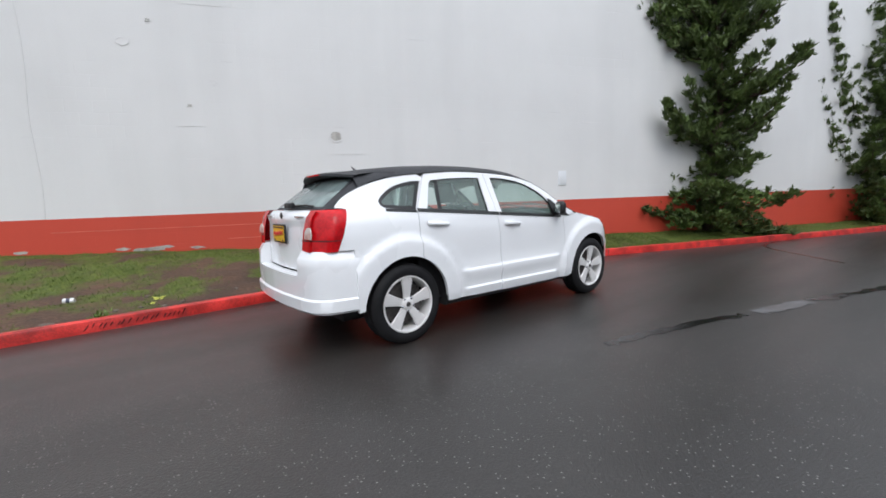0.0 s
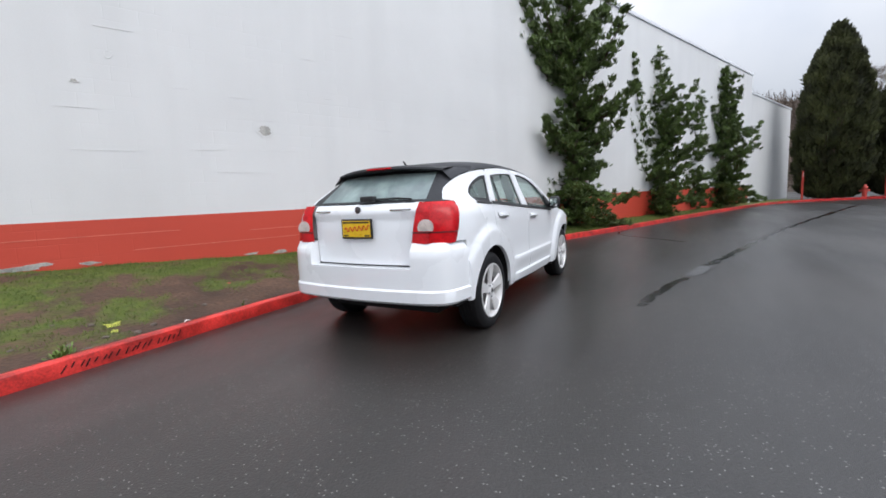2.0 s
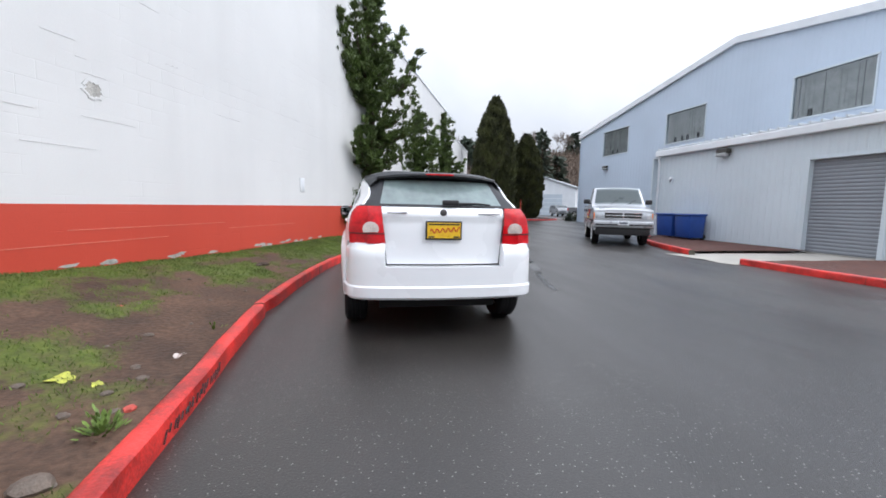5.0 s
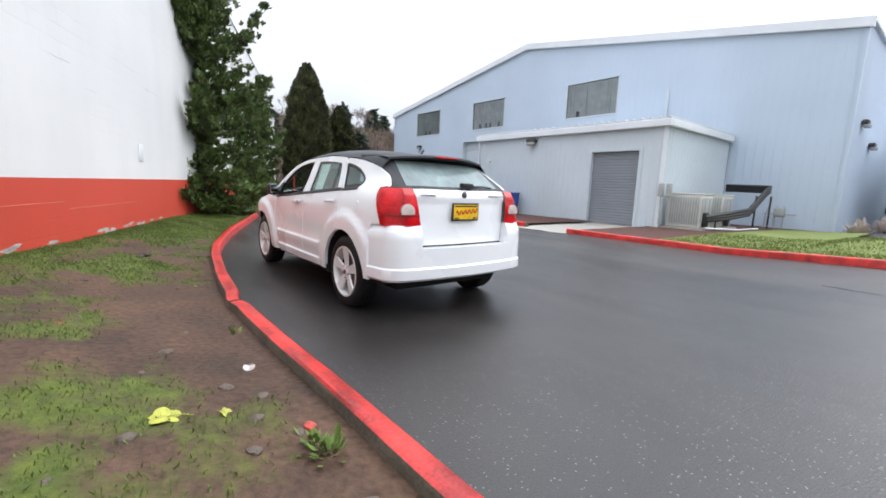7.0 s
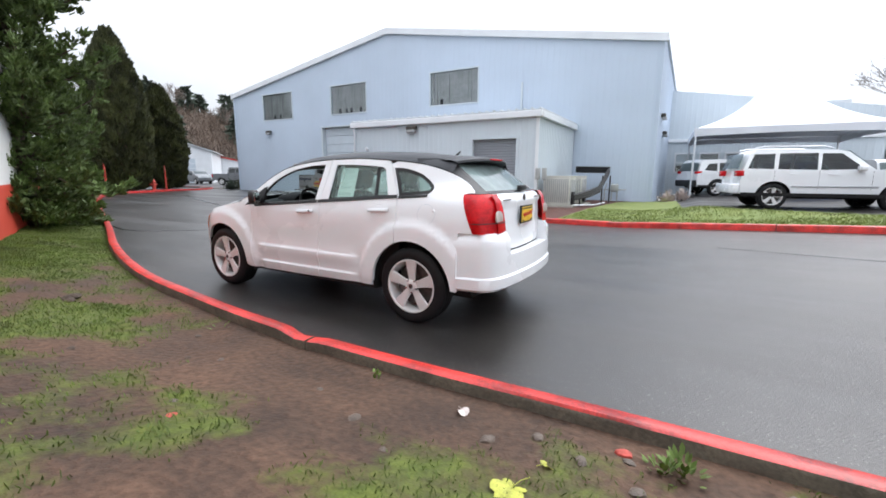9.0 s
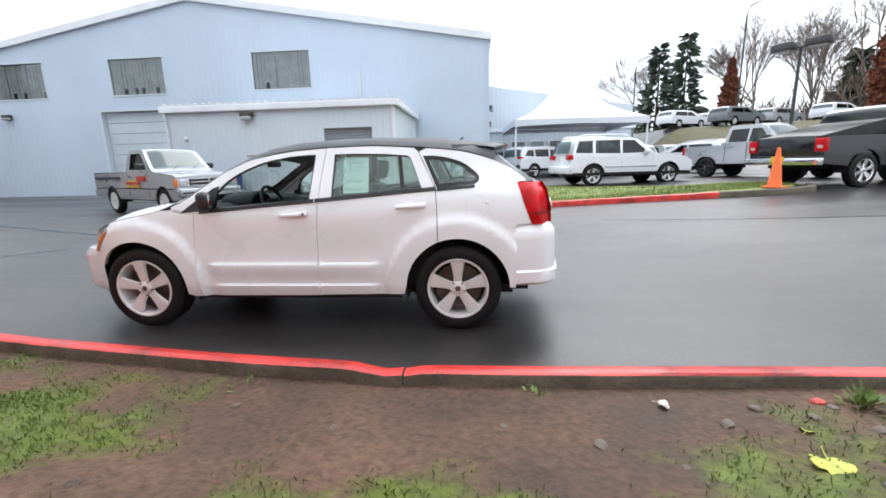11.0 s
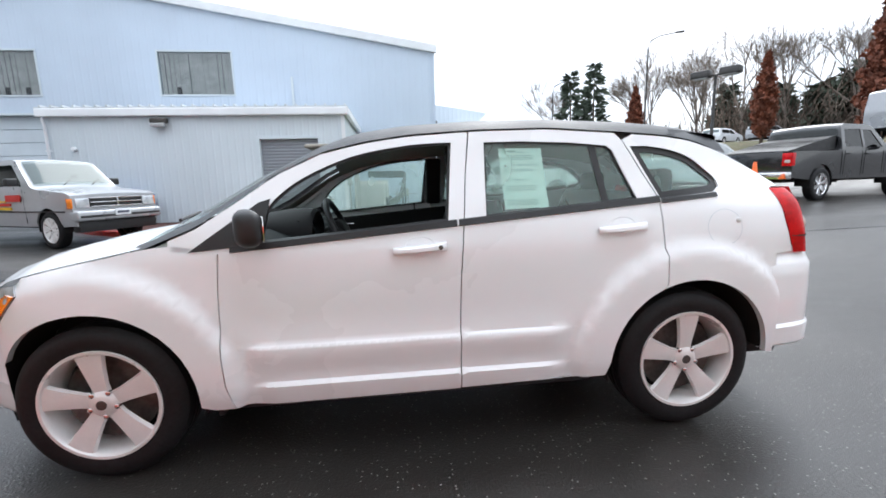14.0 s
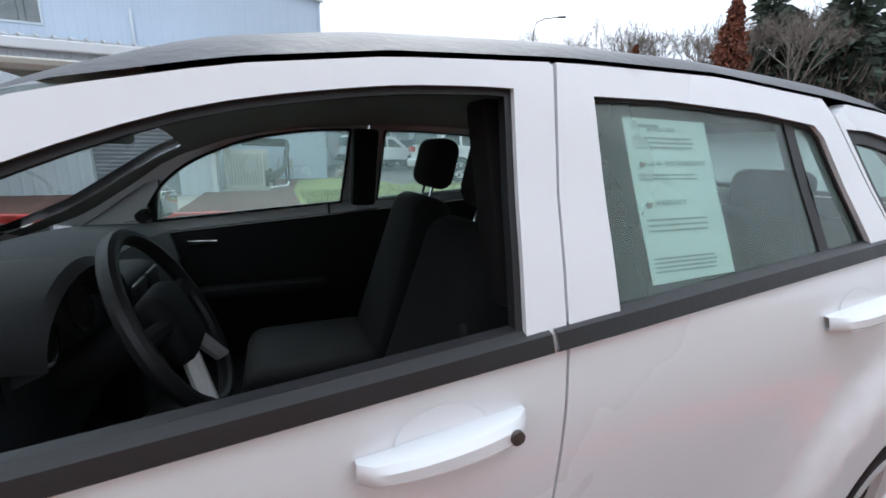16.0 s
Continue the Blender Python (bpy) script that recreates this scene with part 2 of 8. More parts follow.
ASPHALT = wet_asphalt()
WALL_WHITE = block_wall("white_painted_block", (0.696, 0.696, 0.687), 0.6)
WALL_RED = block_wall("red_painted_block", (0.54, 0.062, 0.034), 0.55)
def soil_and_grass():
    m = surface("bare_soil_and_moss", (0.080, 0.047, 0.031), 0.80, spec=0.3, var=0.5, coarse=1.6, fine=26, bump=0.9, depth=0.02, world=True, rough_var=0.18)
    t = m.node_tree
    n = t.nodes
    p = n["Principled BSDF"]
    at = n.new("ShaderNodeAttribute")
    at.attribute_name = "green"
    geo = n.new("ShaderNodeNewGeometry")
    no = n.new("ShaderNodeTexNoise")
    no.inputs["Scale"].default_value, no.inputs["Detail"].default_value, no.inputs["Roughness"].default_value = 11, 8, 0.68
    linked(t, geo.outputs["Position"], no.inputs["Vector"])
    ad = n.new("ShaderNodeMath")
    ad.operation = "MULTIPLY_ADD"
    ad.inputs[1].default_value = 0.55
    linked(t, no.outputs["Fac"], ad.inputs[0]), linked(t, at.outputs["Fac"], ad.inputs[2])
    mr = n.new("ShaderNodeMapRange")
    mr.inputs["From Min"].default_value, mr.inputs["From Max"].default_value = 0.64, 0.96
    linked(t, ad.outputs[0], mr.inputs["Value"])
    g = n.new("ShaderNodeValToRGB")
    g.color_ramp.elements[0].position, g.color_ramp.elements[0].color = 0.3, (0.046, 0.070, 0.013, 1)
    g.color_ramp.elements[1].position, g.color_ramp.elements[1].color = 0.75, (0.128, 0.152, 0.026, 1)
    linked(t, no.outputs["Fac"], g.inputs["Fac"])
    mx = n.new("ShaderNodeMix")
    mx.data_type = "RGBA"
    old = p.inputs["Base Color"].links[0].from_socket
    linked(t, mr.outputs["Result"], mx.inputs[0]), linked(t, old, mx.inputs[6]), linked(t, g.outputs["Color"], mx.inputs[7]), linked(t, mx.outputs[2], p.inputs["Base Color"])
    return m


SOIL = soil_and_grass()
TURF = surface("short_turf", (0.13, 0.17, 0.035), 0.85, var=0.3, coarse=1.2, fine=30, bump=0.6, depth=0.015, second=(0.17, 0.20, 0.05), patch=0.5, world=True)
MULCH = surface("bark_mulch", (0.085, 0.032, 0.022), 0.85, var=0.5, coarse=6, fine=45, bump=1.0, depth=0.03, world=True)
BANK = surface("rough_winter_grass", (0.075, 0.072, 0.030), 0.9, var=0.5, coarse=0.6, fine=9, bump=0.8, depth=0.05, second=(0.10, 0.085, 0.045), patch=0.5, world=True)
LAWN_GRASS = surface("lawn_blade", (0.135, 0.175, 0.034), 0.7, var=0.4, coarse=2.0, fine=20, bump=0.0, world=True)
GRASS = surface("grass_blade", (0.088, 0.128, 0.020), 0.7, var=0.4, coarse=2.0, fine=20, bump=0.0, world=True)
KERB_RED = surface("red_kerb_paint", (0.50, 0.028, 0.022), 0.38, var=0.5, coarse=5, fine=60, bump=0.4, depth=0.006, world=True)
KERB_BARE = surface("mossy_concrete", (0.11, 0.095, 0.07), 0.85, var=0.35, coarse=5, fine=50, bump=0.6, depth=0.01, world=True)
CONCRETE = surface("pale_concrete", (0.36, 0.34, 0.30), 0.6, var=0.15, coarse=1.5, fine=60, bump=0.3, depth=0.004, world=True)
SIDING = surface("pale_blue_metal_siding", (0.50, 0.58, 0.68), 0.42, var=0.05, coarse=0.35, fine=25, bump=0.03)
SIDING_2 = surface("grey_blue_metal_siding", (0.56, 0.62, 0.66), 0.42, var=0.05, coarse=0.4, fine=25, bump=0.03)
TRIM_WHITE = surface("white_metal_trim", (0.74, 0.76, 0.78), 0.4, var=0.06, coarse=1.0, bump=0.05)
SHUTTER_GREY = surface("grey_roll_shutter", (0.22, 0.235, 0.26), 0.45, var=0.08, coarse=1, bump=0.05)
SHUTTER_PALE = surface("pale_sectional_door", (0.52, 0.58, 0.63), 0.45, var=0.06, coarse=1, bump=0.05)
ROOF_METAL = surface("metal_roof_sheet", (0.55, 0.58, 0.60), 0.4, var=0.1, coarse=1, bump=0.05)
# near-black that paints the shade of the unlit rooms behind the windows
DARK = surface("unlit_room_black", (0.012, 0.012, 0.013), 0.8, var=0.2, bump=0)
CURTAIN = surface("brown_slat_blind", (0.42, 0.39, 0.36), 0.8, var=0.2, coarse=3, bump=0.2)
PANE = glazing("window_pane", (0.80, 0.84, 0.86))
TAR = surface("tar_crack_seal", (0.010, 0.010, 0.011), 0.2, var=0.3, coarse=4, bump=0.3, world=True)
PALE_WEAR = surface("dry_worn_lane", (0.085, 0.085, 0.087), 0.34, var=0.3, coarse=1.4, fine=80, bump=0.3, world=True)
PAINT_WHITE = surface("white_car_paint", (0.82, 0.835, 0.85), 0.30, var=0.02, coarse=0.8, fine=30, bump=0.0, coat=0.7)
ROOF_BLACK = surface("black_wet_roof_paint", (0.022, 0.023, 0.026), 0.48, var=0.2, coarse=3, fine=55, bump=0.5, depth=0.003, spec=0.3)
TRIM_BLACK = surface("black_rubber_trim", (0.014, 0.014, 0.015), 0.5, var=0.2, coarse=8, fine=90, bump=0.15, depth=0.003)
PLASTIC_DARK = surface("dark_interior_plastic", (0.012, 0.012, 0.013), 0.7, spec=0.25, var=0.15, coarse=6, fine=140, bump=0.25, depth=0.002)
DASH = surface("blue_grey_dash_plastic", (0.016, 0.020, 0.022), 0.8, spec=0.2, var=0.12, coarse=5, fine=140, bump=0.25, depth=0.002)
FABRIC = surface("black_seat_cloth", (0.012, 0.012, 0.013), 0.9, var=0.25, coarse=10, fine=220, bump=0.4, depth=0.003)
LINER = surface("pale_headliner_cloth", (0.34, 0.33, 0.29), 0.9, var=0.08, coarse=5, fine=150, bump=0.2, depth=0.002)
TYRE = surface("wet_tyre_rubber", (0.010, 0.010, 0.011), 0.6, var=0.3, coarse=9, fine=70, bump=0.3, depth=0.004, spec=0.25)
ALLOY = surface("silver_alloy", (0.74, 0.73, 0.72), 0.35, metal=0.2, var=0.06, coarse=6, fine=80, bump=0.05)
STEEL_DARK = surface("dark_brake_steel", (0.13, 0.12, 0.115), 0.5, metal=0.8, var=0.3, coarse=12, bump=0.2)
CHROME = surface("chrome", (0.75, 0.75, 0.76), 0.12, metal=1.0, var=0.03, bump=0.0)
LENS_RED = surface("red_lamp_lens", (0.50, 0.006, 0.010), 0.18, var=0.3, coarse=9, fine=50, bump=0.05, depth=0.003, spec=0.3)
LENS_WHITE = surface("clear_reverse_lens", (0.50, 0.42, 0.38), 0.12, var=0.2, coarse=20, fine=90, bump=0.4, depth=0.004, coat=1.0)
LENS_AMBER = surface("amber_lamp_lens", (0.90, 0.22, 0.008), 0.15, var=0.15, coarse=14, fine=80, bump=0.4, depth=0.004, coat=1.0)
LENS_CLEAR = surface("clear_headlamp_lens", (0.60, 0.63, 0.66), 0.1, metal=0.4, var=0.2, coarse=12, fine=60, bump=0.2, coat=1.0)
# pale film on both panes: condensation plus reflected sky painted into the colour
CAR_GLASS = glazing("green_tinted_car_glass", (0.74, 0.86, 0.81), fog_sheen=0.32, fog_sheen_tint=(0.55, 0.75, 0.69))
REAR_GLASS = glazing("fog_sheen_rear_glass", (0.70, 0.80, 0.78), fog_sheen=0.58, fog_sheen_tint=(0.62, 0.78, 0.77))
SCREEN_GLASS = glazing("clear_windscreen", (0.78, 0.86, 0.83))
DARK_GLASS = glazing("dark_tinted_car_glass", (0.28, 0.32, 0.31))
PLATE_YELLOW = surface("yellow_dealer_plate", (0.80, 0.50, 0.015), 0.35, var=0.08, coarse=20, bump=0.05, coat=0.5)
PAPER = surface("white_printed_sheet", (0.70, 0.80, 0.77), 0.8, var=0.03, coarse=6, bump=0.05)
INK = surface("grey_print", (0.33, 0.40, 0.38), 0.8, var=0.05, bump=0.0)
RED_INK = surface("red_plate_print", (0.50, 0.02, 0.01), 0.5, var=0.05, bump=0.0)
MIRROR = surface("mirror_glass", (0.85, 0.86, 0.87), 0.03, metal=1.0, var=0.01, bump=0.0, rough_var=0.01)
GAP = surface("dark_panel_gap", (0.01, 0.01, 0.01), 0.9, var=0.1, bump=0.0)

# ---- building helpers ----
def put(bm, name, material=None, smooth=True, angle=35):
    me = bpy.data.meshes.new(name)
    bmesh.ops.recalc_face_normals(bm, faces=bm.faces)
    bm.to_mesh(me)
    bm.free()
    if material:
        me.materials.append(material)
    if smooth:
        me.shade_smooth()
        me.set_sharp_from_angle(angle=radians(angle))
    return new(name, me)


def part(name, bm, material, parent, label="", smooth=True, angle=35):
    ob = put(bm, name, material, smooth, angle)
    ob.parent = parent
    if label:
        tagged(ob, label)
    return ob


def thing(name, m, label, category, group="", kind=""):
    ob = new(name)
    ob.matrix_world = m
    ob.empty_display_size = 0.2
    return tagged(ob, label, category, group, kind)


def box(x0, x1, y0, y1, z0, z1, bevel=0.0, seg=2, bm=None):
    own = bm if bm is not None else bmesh.new()
    made = bmesh.ops.create_cube(own, size=1.0)["verts"]
    for v in made:
        v.co = Vector((x0 + (v.co.x + 0.5) * (x1 - x0), y0 + (v.co.y + 0.5) * (y1 - y0), z0 + (v.co.z + 0.5) * (z1 - z0)))
    if bevel:
        edges = list({e for v in made for e in v.link_edges})
        bmesh.ops.bevel(own, geom=edges, offset=bevel, segments=seg, profile=0.5, affect="EDGES")
    return own


def mesh_from(name, verts, faces, material, smooth=False):
    me = bpy.data.meshes.new(name)
    me.from_pydata([tuple(v) for v in verts], [], [tuple(f) for f in faces])
    if material:
        me.materials.append(material)
    if smooth:
        me.shade_smooth()
    return me


def ease(a, b, v):
    s = min(1.0, max(0.0, (v - a) / (b - a)))
    return s * s * (3 - 2 * s)


def spline(pts, k=6):
    """Open Catmull-Rom curve through the points."""
    out = []
    p = [Vector(q) for q in pts]
    for i in range(len(p) - 1):
        a, b, c, d = p[max(i - 1, 0)], p[i], p[i + 1], p[min(i + 2, len(p) - 1)]
        for j in range(k):
            u = j / k
            out.append(0.5 * ((2 * b) + (c - a) * u + (2 * a - 5 * b + 4 * c - d) * u * u + (3 * b - a - 3 * c + d) * u ** 3))
    out.append(p[-1])
    return out


def lathe(profile, n=32, axis="y", bm=None, caps=True):
    """Turns (radius, along) pairs round an axis."""
    own = bm if bm is not None else bmesh.new()
    rings = []
    for r, h in profile:
        ring = []
        for i in range(n):
            a = 2 * math.pi * i / n
            c, s = r * math.cos(a), r * math.sin(a)
            ring.append(own.verts.new({"y": (c, h, s), "z": (c, s, h), "x": (h, c, s)}[axis]))
        rings.append(ring)
    for a, b in zip(rings, rings[1:]):
        for i in range(n):
            own.faces.new((a[i], a[(i + 1) % n], b[(i + 1) % n], b[i]))
    for ring, (r, h) in ((rings[0], profile[0]), (rings[-1], profile[-1])):
        if caps and r > 1e-3:
            own.faces.new(ring)
    return own


def tube(points, radius, n=8, bm=None, taper=None):
    own = bm if bm is not None else bmesh.new()
    pts = [Vector(p) for p in points]
    rings = []
    for i, p in enumerate(pts):
        d = (pts[min(i + 1, len(pts) - 1)] - pts[max(i - 1, 0)]).normalized()
        side = d.cross(Vector((0.31, 0.17, 0.94))).normalized()
        up = side.cross(d)
        r = radius if taper is None else radius * (1 + (taper - 1) * i / (len(pts) - 1))
        rings.append([own.verts.new(p + r * (math.cos(2 * math.pi * k / n) * side + math.sin(2 * math.pi * k / n) * up)) for k in range(n)])
    for a, b in zip(rings, rings[1:]):
        for k in range(n):
            own.faces.new((a[k], a[(k + 1) % n], b[(k + 1) % n], b[k]))
    own.faces.new(rings[0]), own.faces.new(rings[-1])
    return own


def ground_z(x, y):
    slope = ease(4, -3, y) * (0.05 + min(0.45, 0.065 * max(0.0, 1.5 - x)))
    lot = (0.39 + 0.13 * ease(-4.5, -6.5, x)) * ease(-2.9, -4.6, y) * ease(1.2, -0.6, x)
    bank = 1.6 * ease(-12.5, -15.5, x) * ease(2, -1, y)
    hill = 1.8 * ease(34, 46, math.hypot(x - 3, y - 8)) * ease(-6, -16, x) * ease(-8, -16, y)
    return max(slope, lot) + bank + hill


# ---- the ground: one sheet out to the horizon ----
def build_ground():
    xs = np.concatenate([[-900, -300, -120, -80], np.arange(-60, -16, 3.0), np.arange(-16, 34, 0.6), [40, 60, 120, 300, 900]])
    ys = np.concatenate([[-900, -300, -120, -80], np.arange(-62, -20, 3.0), np.arange(-20, 14, 0.6), [20, 40, 120, 300, 900]])
    verts = [(x, y, ground_z(x, y)) for y in ys for x in xs]
    w = len(xs)
    faces = [(j * w + i, j * w + i + 1, (j + 1) * w + i + 1, (j + 1) * w + i) for j in range(len(ys) - 1) for i in range(w - 1)]
    ob = new("ground", mesh_from("ground", verts, faces, ASPHALT, True))
    tagged(ob, "dark wet asphalt with pale stone specks", "road", kind="structure")


build_ground()

# ---- the long white block wall with its red foot ----
WALL_AT, WALL_TURN = Vector((3.63, 7.94, 0)), -21.3
WALL = pose(WALL_AT.x, WALL_AT.y, 0, 0, 0, WALL_TURN)


def wall_foot(s):
    return float(np.interp(s, (-12, -5, -2, 0, 2.7, 6, 12, 30), (0.75, 0.55, 0.46, 0.34, 0.27, 0.26, 0.17, 0.14)))


def wall_point(s, off=0.0, z=0.0):
    return WALL @ Vector((s, -off, z))


def build_long_wall():
    top = put(box(-22, 27, 0.0, 0.4, 1.10, 7.25), "wall_north", WALL_WHITE, False)
    top.matrix_world = WALL
    tagged(top, "tall white painted concrete block wall", "wall", kind="structure")
    foot = put(box(-22, 27, -0.003, 0.4, -0.3, 1.10), "wall_north_foot", WALL_RED, False)
    foot.matrix_world = WALL
    tagged(foot, "red painted foot of the block wall, flaking at the ground", "wall", kind="structure")
    cap = put(box(-22.05, 27.05, -0.05, 0.45, 7.25, 7.37, 0.01), "trim", TRIM_WHITE, False)
    cap.matrix_world = WALL
    tagged(cap, "pale metal coping along the wall head", "trim", kind="structure")
    low = put(box(27, 38, 0.35, 0.75, -0.3, 6.5), "wall_north_rear", WALL_WHITE, False)
    low.matrix_world = WALL
    tagged(low, "lower white rear wall of the same building", "wall", kind="structure")
    cap2 = put(box(27.02, 38.05, 0.30, 0.8, 6.5, 6.6, 0.01), "trim", TRIM_WHITE, False)
    cap2.matrix_world = WALL
    tagged(cap2, "pale metal coping on the rear wall", "trim", kind="structure")
    # closes the building behind the wall
    back = put(box(-22, 38, 12, 12.3, -0.3, 6.4), "wall_far", WALL_WHITE, False)
    back.matrix_world = WALL
    tagged(back, "plain white rear wall", "wall", kind="structure")
    roof = put(box(-22, 38, 0.6, 12.2, 6.3, 6.45), "roof_north", ROOF_METAL, False)
    roof.matrix_world = WALL
    tagged(roof, "flat pale roof sheet", "roof", kind="structure")


build_long_wall()

# ---- kerbs ----
KERB_LINE = spline([(-16, 4.6), (-10, 5.05), (-5, 5.45), (-2, 5.72), (-0.65, 5.77), (0.45, 5.795), (1.4, 5.828), (2.45, 5.822), (3.9, 5.69), (5.9, 5.36), (8.3, 4.64), (11.2, 3.55), (14.5, 2.35), (20, 0.35), (25, -1.65), (28.2, -3.3), (30.3, -5.6), (31.5, -8.6), (32.4, -11.2), (34.2, -13.0), (37.5, -13.4), (41, -12.2)], 8)
FAR_KERB_LINE = spline([(5.35, -3.25), (3.9, -3.2), (2.0, -3.2), (0.4, -2.95), (-1.3, -2.6), (-3.2, -2.25), (-5.0, -2.0), (-5.6, -2.15), (-5.95, -2.7)], 8)
STUB_KERB_LINE = spline([(7.0, -3.45), (8.3, -3.85), (9.8, -4.4), (11.2, -5.2), (12.5, -6.4)], 6)


def along(line):
    d = [0.0]
    for a, b in zip(line, line[1:]):
        d.append(d[-1] + (b - a).length)
    return d


def kerb_at(line, dist, s):
    i = max(0, min(len(line) - 2, int(np.searchsorted(dist, s)) - 1))
    f = (s - dist[i]) / max(1e-6, dist[i + 1] - dist[i])
    p = line[i].lerp(line[i + 1], f)
    d = (line[i + 1] - line[i]).normalized()
    return p, d


def build_kerb(name, line, label, inner, piece=3.0, width=0.15, height=0.13, notch=None, bare=()):
    """Kerb stones laid end to end. inner: +1 when the bed lies to the left of the line."""
    base = thing(name, pose(0, 0, 0), label, "kerb", kind="structure")
    dist = along(line)
    total = dist[-1]
    # across, up, painted (top and road face)
    prof = [(-0.5, -0.25, 1), (-0.5, 0.72, 1), (-0.44, 0.92, 1), (-0.30, 1.0, 1), (0.30, 1.0, 1), (0.45, 0.93, 1), (0.5, 0.78, 0), (0.5, -0.25, 0)]
    rng = random.Random(len(line))
    s0, count = 0.0, 0
    while s0 < total - 0.05:
        s1 = min(total, s0 + piece * rng.uniform(0.85, 1.15))
        bm = bmesh.new()
        n = max(3, int((s1 - s0) / 0.10))
        lift, push = rng.uniform(-0.006, 0.006), rng.uniform(-0.006, 0.006)
        rings = []
        for k in range(n + 1):
            s = s0 + 0.005 + (s1 - s0 - 0.010) * k / n
            p, d = kerb_at(line, dist, s)
            side = Vector((-d.y, d.x)) * inner
            z0 = ground_z(p.x, p.y)
            dent = math.exp(-((s - notch) / 0.16) ** 2) if notch else 0.0
            ring = []
            for a, h, _ in prof:
                wob = 0.008 * noise.noise(Vector((s * 2.3, a * 3, h * 2)))
                q = p + side * (a * width + push + wob + dent * (0.03 if a > 0 else 0.045))
                ring.append(bm.verts.new((q.x, q.y, z0 + h * height * (1 - 0.15 * dent) + lift + wob * 0.7)))
            rings.append(ring)
        for a, b in zip(rings, rings[1:]):
            for k in range(len(prof) - 1):
                f = bm.faces.new((a[k], b[k], b[k + 1], a[k + 1]))
                f.material_index = 0 if prof[k][2] and prof[k + 1][2] else 1
        for ring in (rings[0], rings[-1]):
            bm.faces.new(ring).material_index = 1
        ob = part("kerb_stone", bm, KERB_BARE if count in bare else KERB_RED, base)
        ob.data.materials.append(KERB_BARE)
        s0, count = s1, count + 1
    return base


NOTCH = min(range(len(KERB_LINE)), key=lambda i: (KERB_LINE[i] - Vector((2.47, 5.79))).length)
build_kerb("kerb_verge", KERB_LINE, "red painted concrete kerb, chipped, along the verge", 1, width=0.125, notch=along(KERB_LINE)[NOTCH])
build_kerb("kerb_lawn", FAR_KERB_LINE, "red painted concrete kerb round the lawn", 1, piece=2.4, bare=(4,))
build_kerb("kerb_bed", STUB_KERB_LINE, "red painted kerb stub beside the concrete apron", -1, piece=1.5)


# ---- verge, lawn, beds ----
def verge_frame(u):
    """A station along the kerb: the bed's edge at the kerb and its edge at the wall."""
    dist = KERB_DIST
    p, d = kerb_at(KERB_LINE, dist, u)
    inner = p + Vector((-d.y, d.x)) * 0.060
    s = (WALL.inverted() @ Vector((p.x, p.y, 0))).x
    w = wall_point(s)
    return inner, Vector((w.x, w.y)), s


KERB_DIST = along(KERB_LINE)


def verge_z(x, y, s, f):
    bumps = 0.028 * noise.noise(Vector((x * 1.3, y * 1.3, 3.1))) + 0.012 * noise.noise(Vector((x * 5, y * 5, 1.7)))
    return (0.045 + (wall_foot(s) - 0.045) * ease(-0.05, 1.1, f)) + bumps * ease(0, 0.12, f)


def greenness(x, y, s, f):
    """How far grass covers the soil at a place: worn bare along the kerb and in trodden spots."""
    n = noise.noise(Vector((x * 0.55, y * 0.9, 5.3))) * 0.55 + noise.noise(Vector((x * 1.7, y * 2.1, 9.1))) * 0.45 + noise.noise(Vector((x * 5.0, y * 5.0, 2.2))) * 0.40
    worn = 0.42 * ease(0.45, 0.10, f) * ease(9, 5, x)
    lush = 0.30 * ease(0.82, 1.0, f) + 0.40 * ease(4.0, 8.0, x)
    return 0.58 + 0.95 * n - worn + lush


def build_verge():
    rows, cols = [], 40
    stations = np.arange(0.3, 52.0, 0.12)
    verts, green = [], []
    for u in stations:
        a, b, s = verge_frame(float(u))
        for k in range(cols):
            f = k / (cols - 1)
            q = a.lerp(b, f)
            verts.append((q.x, q.y, verge_z(q.x, q.y, s, f)))
            green.append(greenness(q.x, q.y, s, f))
    faces = [(j * cols + i, (j + 1) * cols + i, (j + 1) * cols + i + 1, j * cols + i + 1) for j in range(len(stations) - 1) for i in range(cols - 1)]
    me = mesh_from("verge", verts, faces, SOIL, True)
    at = me.attributes.new("green", "FLOAT", "POINT")
    at.data.foreach_set("value", np.clip(np.array(green), 0, 1))
    tagged(new("verge", me), "trodden brown soil with thin patches of grass", "verge", kind="structure")


build_verge()


